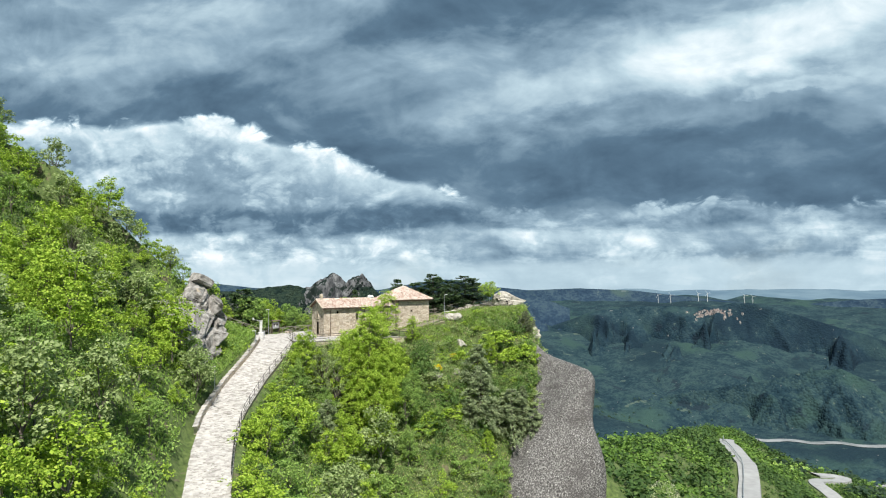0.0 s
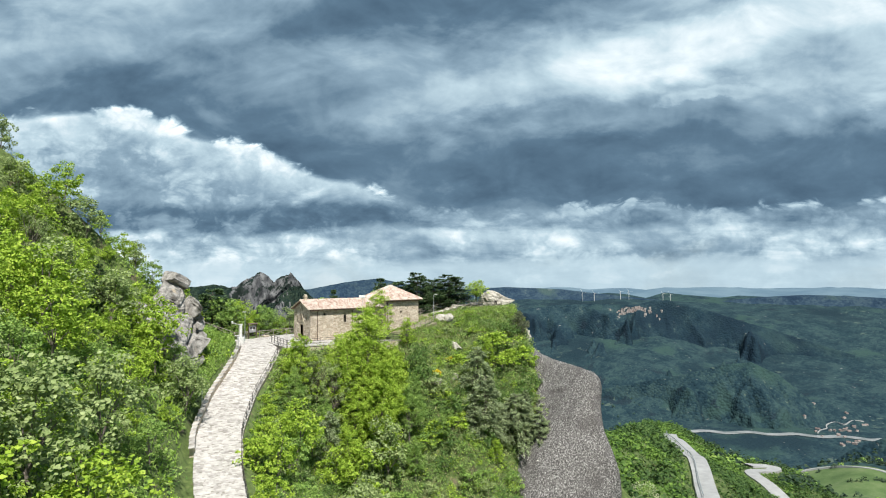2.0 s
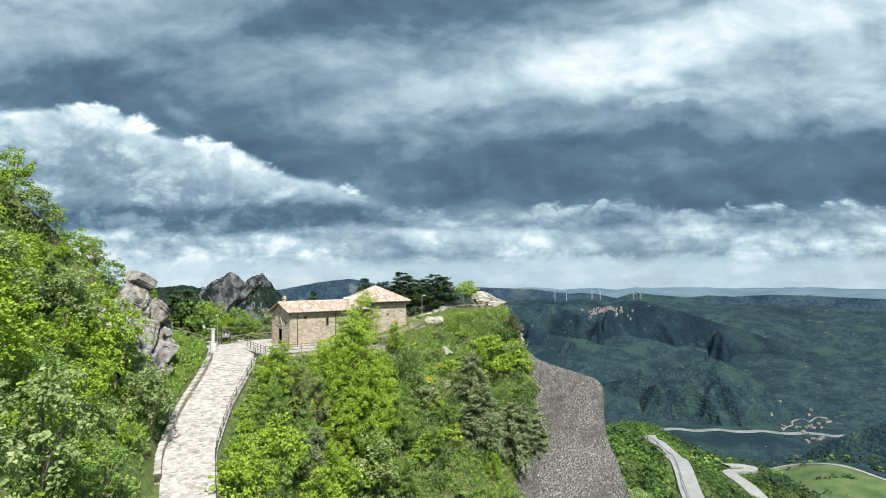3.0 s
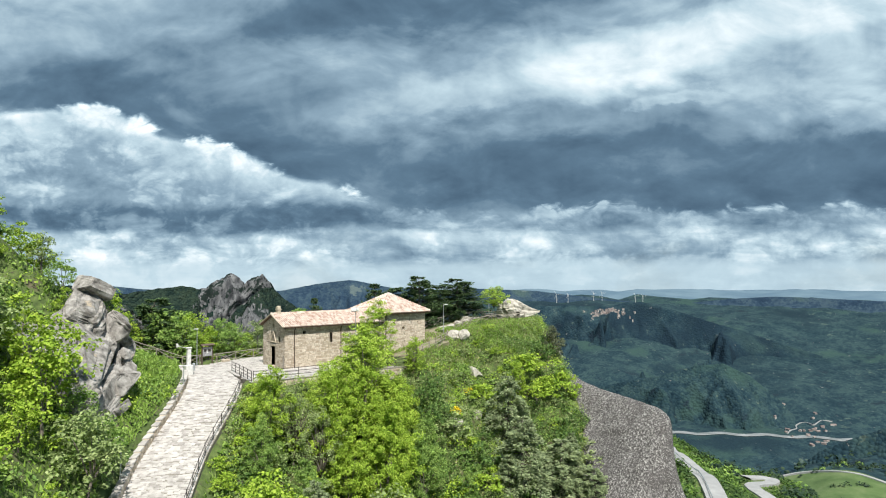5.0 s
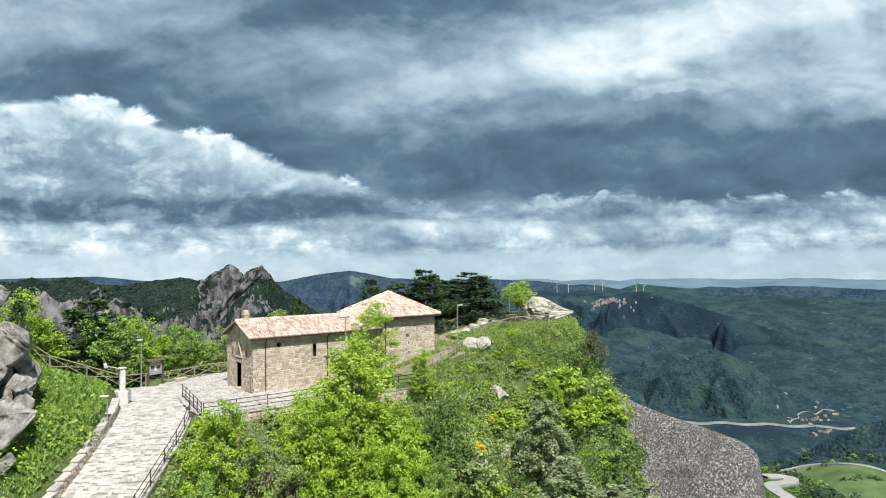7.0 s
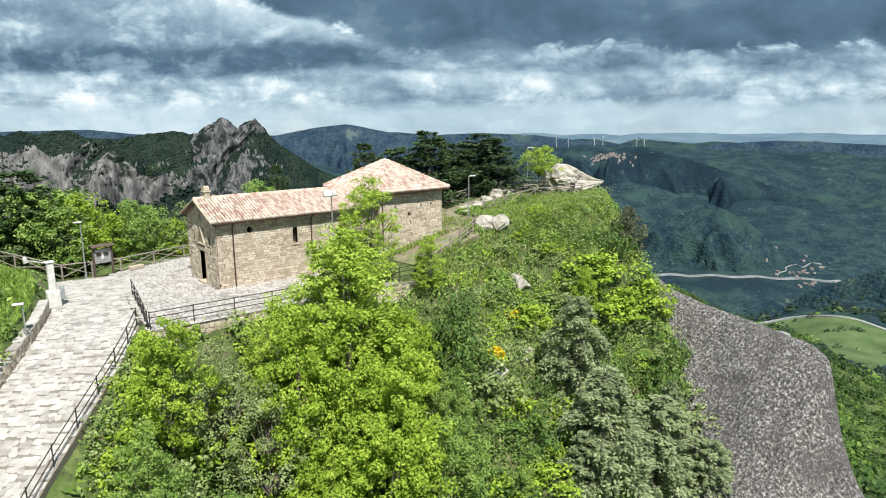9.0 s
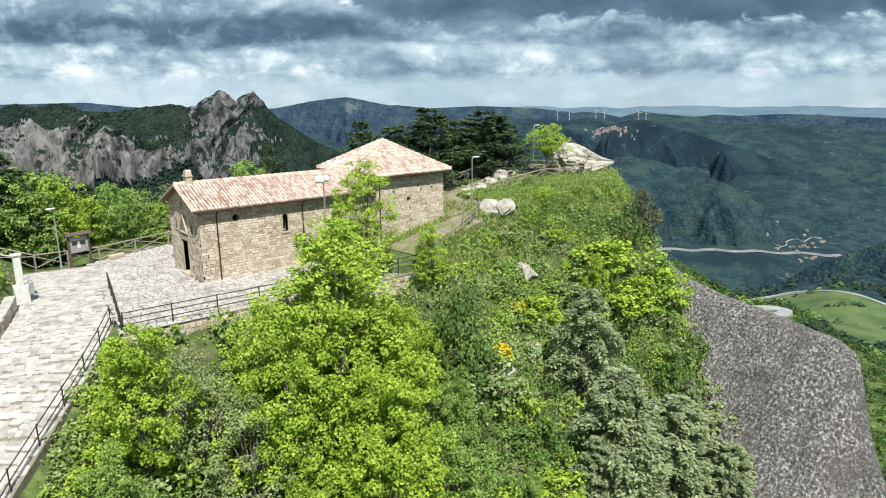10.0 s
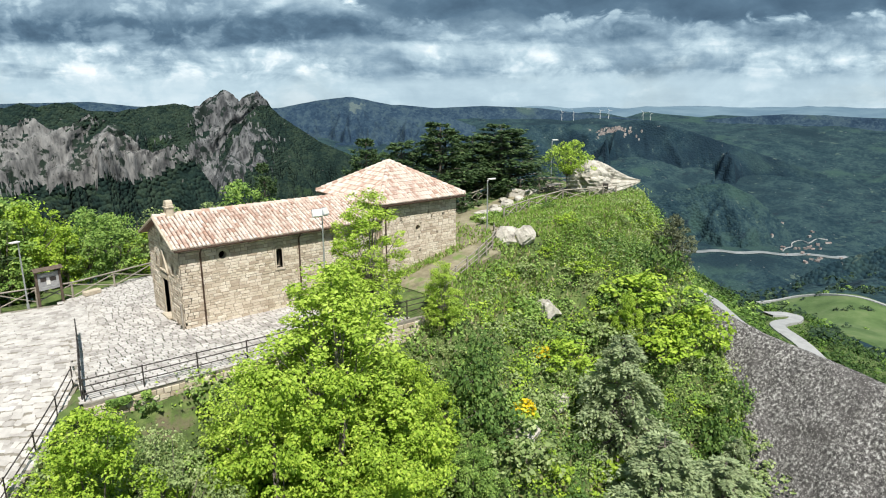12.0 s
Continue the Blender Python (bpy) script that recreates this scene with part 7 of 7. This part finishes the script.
# Air haze of the skyline is painted into this blue wood colour.
MAT["hazed_woods"] = forest_material("haze_tinted_far_woods", ((0.36, (0.013, 0.028, 0.052)), (0.55, (0.022, 0.044, 0.072)), (0.74, (0.042, 0.070, 0.092))), 12.0,
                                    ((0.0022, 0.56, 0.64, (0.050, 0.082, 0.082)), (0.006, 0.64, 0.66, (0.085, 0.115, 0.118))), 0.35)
AZ_FAR = (8, 16.5, 21, 23.4, 26.6, 29.5, 31.7, 33.5, 35.3, 40, 42.4, 47.3, 51.7, 54.7, 60, 70, 76, 79, 82.4, 90, 100)
TE_FAR = (-.033, -.0345, -.031, -.030, -.034, -.040, -.043, -.040, -.037, -.028, -.0227, -.019, -.0219, -.0165, -.02, -.02, -.0155, -.0088, -.0095, -.012, -.012)
range_("mountain_range", AZ_FAR, TE_FAR, 4250, 900, 500, MAT["hazed_woods"], "long wooded range on the skyline with blue haze in its colour", 0.04, base=-640, seed=1)
range_("mountain_dome", (48, 51.7, 54.7, 57.1, 59, 61.4, 64.3, 66.1, 70), (-.05, -.0269, -.0198, -.0103, -.0043, -.0089, -.0182, -.0235, -.045), 3500, 1100, 600, MAT["hazed_woods"],
       "broad wooded mountain dome with blue haze in its colour", 0.08, base=-640, seed=2)
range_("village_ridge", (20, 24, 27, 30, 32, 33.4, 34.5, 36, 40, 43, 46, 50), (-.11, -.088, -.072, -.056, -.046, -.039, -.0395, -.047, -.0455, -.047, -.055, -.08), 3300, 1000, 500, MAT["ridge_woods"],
       "wooded ridge below the hill village, haze and cloud shade in its colour", 0.17, 360, 80, base=-680, freq=0.6, seed=3)
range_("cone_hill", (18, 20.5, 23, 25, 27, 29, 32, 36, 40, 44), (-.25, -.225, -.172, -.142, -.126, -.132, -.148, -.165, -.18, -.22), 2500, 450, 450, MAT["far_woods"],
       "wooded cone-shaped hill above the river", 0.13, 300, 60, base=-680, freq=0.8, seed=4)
range_("right_hill", (6, 12, 15, 16.5, 18, 20, 22, 24), (-.16, -.175, -.19, -.205, -.218, -.238, -.27, -.33), 1750, 420, 450, MAT["far_woods"], "wooded hill beside the valley, haze and shade in its colour", 0.08, base=-660, seed=5)
AZ_B = (52, 55.8, 58.75, 61.6, 63.4, 64.8, 65.4, 66, 66.6, 67.3, 68, 68.7, 69.2, 70.3, 71.2, 72.1, 73.1, 75.6, 77.3, 79.2, 80.4, 81.3, 82.5, 83.5, 84.5, 90, 98)
TE_B = (-.15, -.1154, -.0927, -.0704, -.0488, -.032, -.0212, -.005, .0031, 0, -.0094, .0018, .0073, -.0012, -.0167, -.0149, -.0116, -.0171, -.0227, -.0199, -.01, -.0098, -.0152, -.0093, -.0146, -.012, -.01)


def fins(ob, profile, depth, seed, jag):
    """Breaks a range's face into upright rock fins and gullies, and parts rock from wooded ledges."""
    me = ob.data
    V = np.zeros(len(me.vertices) * 3)
    me.vertices.foreach_get("co", V)
    V = V.reshape(-1, 3)
    az = np.arctan2(V[:, 1] + 35, V[:, 0] + 11)
    rr = np.hypot(V[:, 1] + 35, V[:, 0] + 11)
    s = az * rr
    w = np.clip(profile(np.degrees(az), V[:, 2]) + 0.35, 0, 1)
    big, mid, small = ribs(s, V[:, 2], seed)
    push = w * depth * (big * 1.0 + mid * 0.50 + small * 0.14 - 0.8)
    k = (rr - push) / rr
    V[:, 0], V[:, 1] = -11 + (V[:, 0] + 11) * k, -35 + (V[:, 1] + 35) * k
    V[:, 2] += w * jag * (mid - 0.45 + small * 0.5)
    me.vertices.foreach_set("co", V.ravel())
    me.update()
    nf = len(me.polygons)
    c, n = np.zeros(nf * 3), np.zeros(nf * 3)
    me.polygons.foreach_get("center", c)
    me.polygons.foreach_get("normal", n)
    c, n = c.reshape(-1, 3), n.reshape(-1, 3)
    a2 = np.arctan2(c[:, 1] + 35, c[:, 0] + 11)
    s2 = a2 * np.hypot(c[:, 1] + 35, c[:, 0] + 11)
    steep = 1 - np.abs(n[:, 2])
    big, mid, small = ribs(s2, c[:, 2], seed)
    score = profile(np.degrees(a2), c[:, 2]) + (steep - 0.5) * 0.5 + (big - 0.55) * 1.1 + (mid - 0.5) * 0.40 + small * 0.12
    me.materials.append(MAT["peak_woods"])
    rock = score > 0.50
    me.polygons.foreach_set("material_index", (~rock).astype(int).tolist())
    me.polygons.foreach_set("use_smooth", [True] * nf)


def ribs(s, z, seed):
    """Rock ribs that lean down to the left, broad and narrow, and the roughness between."""
    u, v = 0.82 * s + 0.57 * z, 0.57 * s - 0.82 * z
    wob = fbm(s * 0.008 + seed, z * 0.008, 3) * 40
    big = 1 - 2.2 * np.abs(fbm((u + wob) * 0.0085 + seed, v * 0.0030 + seed, 3, 0.5))
    mid = 1 - 2.2 * np.abs(fbm((u + wob * 0.5) * 0.036 + seed, v * 0.012, 4, 0.6))
    small = fbm(u * 0.13 + seed, v * 0.06, 3, 0.65)
    return big, mid, small


peaks = range_("twin_peaks", AZ_B, TE_B, 2050, 620, 400, MAT["peak_rock"], "grey twin rock peaks above wooded flanks", 0.10, 420, 70, -420, 1.3, seed=6)
fins(peaks, lambda a, z: 1.25 * np.exp(-((a - 68.2 - np.maximum(0, -20 - z) * 0.014) / 2.7) ** 2) - np.maximum(0, -170 - z) * 0.008 - 0.12, 34, 3.0, 9)
AZ_A = (70.3, 71.5, 72.2, 73.4, 75, 75.9, 76.8, 77.7, 79.2, 80.4, 81.4, 82.1, 82.9, 83.8, 84.7, 88, 96)
TE_A = (-.14, -.106, -.0855, -.0687, -.0795, -.0694, -.051, -.0346, -.0265, -.0392, -.046, -.0412, -.0279, -.0324, -.0369, -.03, -.02)
crags = range_("crag_ridge", AZ_A, TE_A, 1300, 330, 300, MAT["crag"], "pale limestone crags with wooded ledges", 0.16, 360, 70, -260, 1.8, seed=7)
fins(crags, lambda a, z: 0.66 - np.maximum(0, -105 - z) * 0.016 - np.clip((74.5 - a) * 0.25, 0, 1) * 0.4, 30, 8.0, 6)


def house(x, y, z, w, d, hgt, turn, group):
    th = empty("house", pose(x, y, z, 0, 0, turn))
    bm = bmesh.new()
    box(bm, -w / 2, w / 2, -d / 2, d / 2, -8, hgt)
    part("wall", bm, MAT["village"], th)
    bm = bmesh.new()
    vs = [bm.verts.new(c) for c in ((-w * 0.54, -d * 0.55, hgt), (w * 0.54, -d * 0.55, hgt), (w * 0.54, d * 0.55, hgt), (-w * 0.54, d * 0.55, hgt), (-w * 0.54, 0, hgt + d * 0.28), (w * 0.54, 0, hgt + d * 0.28))]
    for f in ((0, 1, 5, 4), (2, 3, 4, 5), (0, 4, 3), (1, 2, 5), (3, 2, 1, 0)):
        bm.faces.new([vs[i] for i in f])
    part("roof", bm, MAT["red_roof"], th)
    return tagged(th, "far pale plaster house with a red tile roof", "house", group)


depsgraph = bpy.context.evaluated_depsgraph_get()
depsgraph.update()


def top_of(x, y):
    ok, loc, nor, idx, ob, mt = scene.ray_cast(depsgraph, Vector((x, y, 900)), Vector((0, 0, -1)))
    return loc.z if ok else land1(x, y)


RIVER_R = [float(np.interp(a, (18, 34), (2310, 2140))) + 16 * math.sin(a * 1.9) for a in range(18, 35)]
ribbon("river", [(-15 + r * math.cos(radians(a)), -40 + r * math.sin(radians(a)), 0) for a, r in zip(range(18, 35), RIVER_R)], 26.0, MAT["water"],
       "pale gravelly river in the valley floor", 1.5, 6, height=lambda x, y: -490.0)
rnd = random.Random(31)
eye = (-11.0, -35.0)
for i in range(90):
    a = radians(rnd.gauss(36.2, 0.8))
    r = rnd.gauss(3262, 11)
    x, y = eye[0] + r * math.cos(a), eye[1] + r * math.sin(a)
    house(x, y, top_of(x, y) - 1, rnd.uniform(6, 11), rnd.uniform(5, 8), rnd.uniform(3.5, 6), rnd.uniform(0, 180), "hill village")
for i in range(30):
    a = radians(rnd.gauss(20.6, 1.6))
    r = rnd.gauss(2330, 110)
    x, y = eye[0] + r * math.cos(a), eye[1] + r * math.sin(a)
    house(x, y, top_of(x, y) - 1, rnd.uniform(6, 13), rnd.uniform(6, 10), rnd.uniform(4, 6), rnd.uniform(0, 180), "valley hamlet")
ribbon("road", [(eye[0] + r * math.cos(radians(a)), eye[1] + r * math.sin(radians(a)), 0) for a, r in ((22.4, 2290), (22.2, 2360), (21.7, 2400), (21.9, 2450), (21.2, 2480), (20.6, 2440), (20.2, 2490), (19.4, 2520))], 2.6, MAT["asphalt"],
       "pale winding road through the valley hamlet", 2.5, 5, height=top_of)


def wind_turbine(a, r, hgt):
    a = radians(a)
    x, y = eye[0] + r * math.cos(a), eye[1] + r * math.sin(a)
    th = empty("wind_turbine", pose(x, y, top_of(x, y) - 2, 0, 0, 215))
    bm = bmesh.new()
    rod(bm, (0, 0, 0), (0, 0, hgt), 1.5, 0.9, 8)
    part("tower", bm, MAT["white"], th)
    bm = bmesh.new()
    box(bm, -3.5, 2.5, -1, 1, hgt - 1, hgt + 1.2, None, 0.3)
    part("nacelle", bm, MAT["white"], th)
    for k in range(3):
        bm = bmesh.new()
        q = radians(120 * k + 35 + hgt)
        rod(bm, (3, 0, hgt), (3.2, math.sin(q) * hgt * 0.5, hgt + math.cos(q) * hgt * 0.5), 0.8, 0.25, 5)
        part("blade", bm, MAT["white"], th)
    return tagged(th, "white wind turbine on the far ridge", "wind turbine", "wind turbines")


for a, hgt in ((40.6, 54), (39.6, 52), (37.4, 50), (36.7, 54), (33.9, 50), (33.3, 46)):
    wind_turbine(a, 4180, hgt)
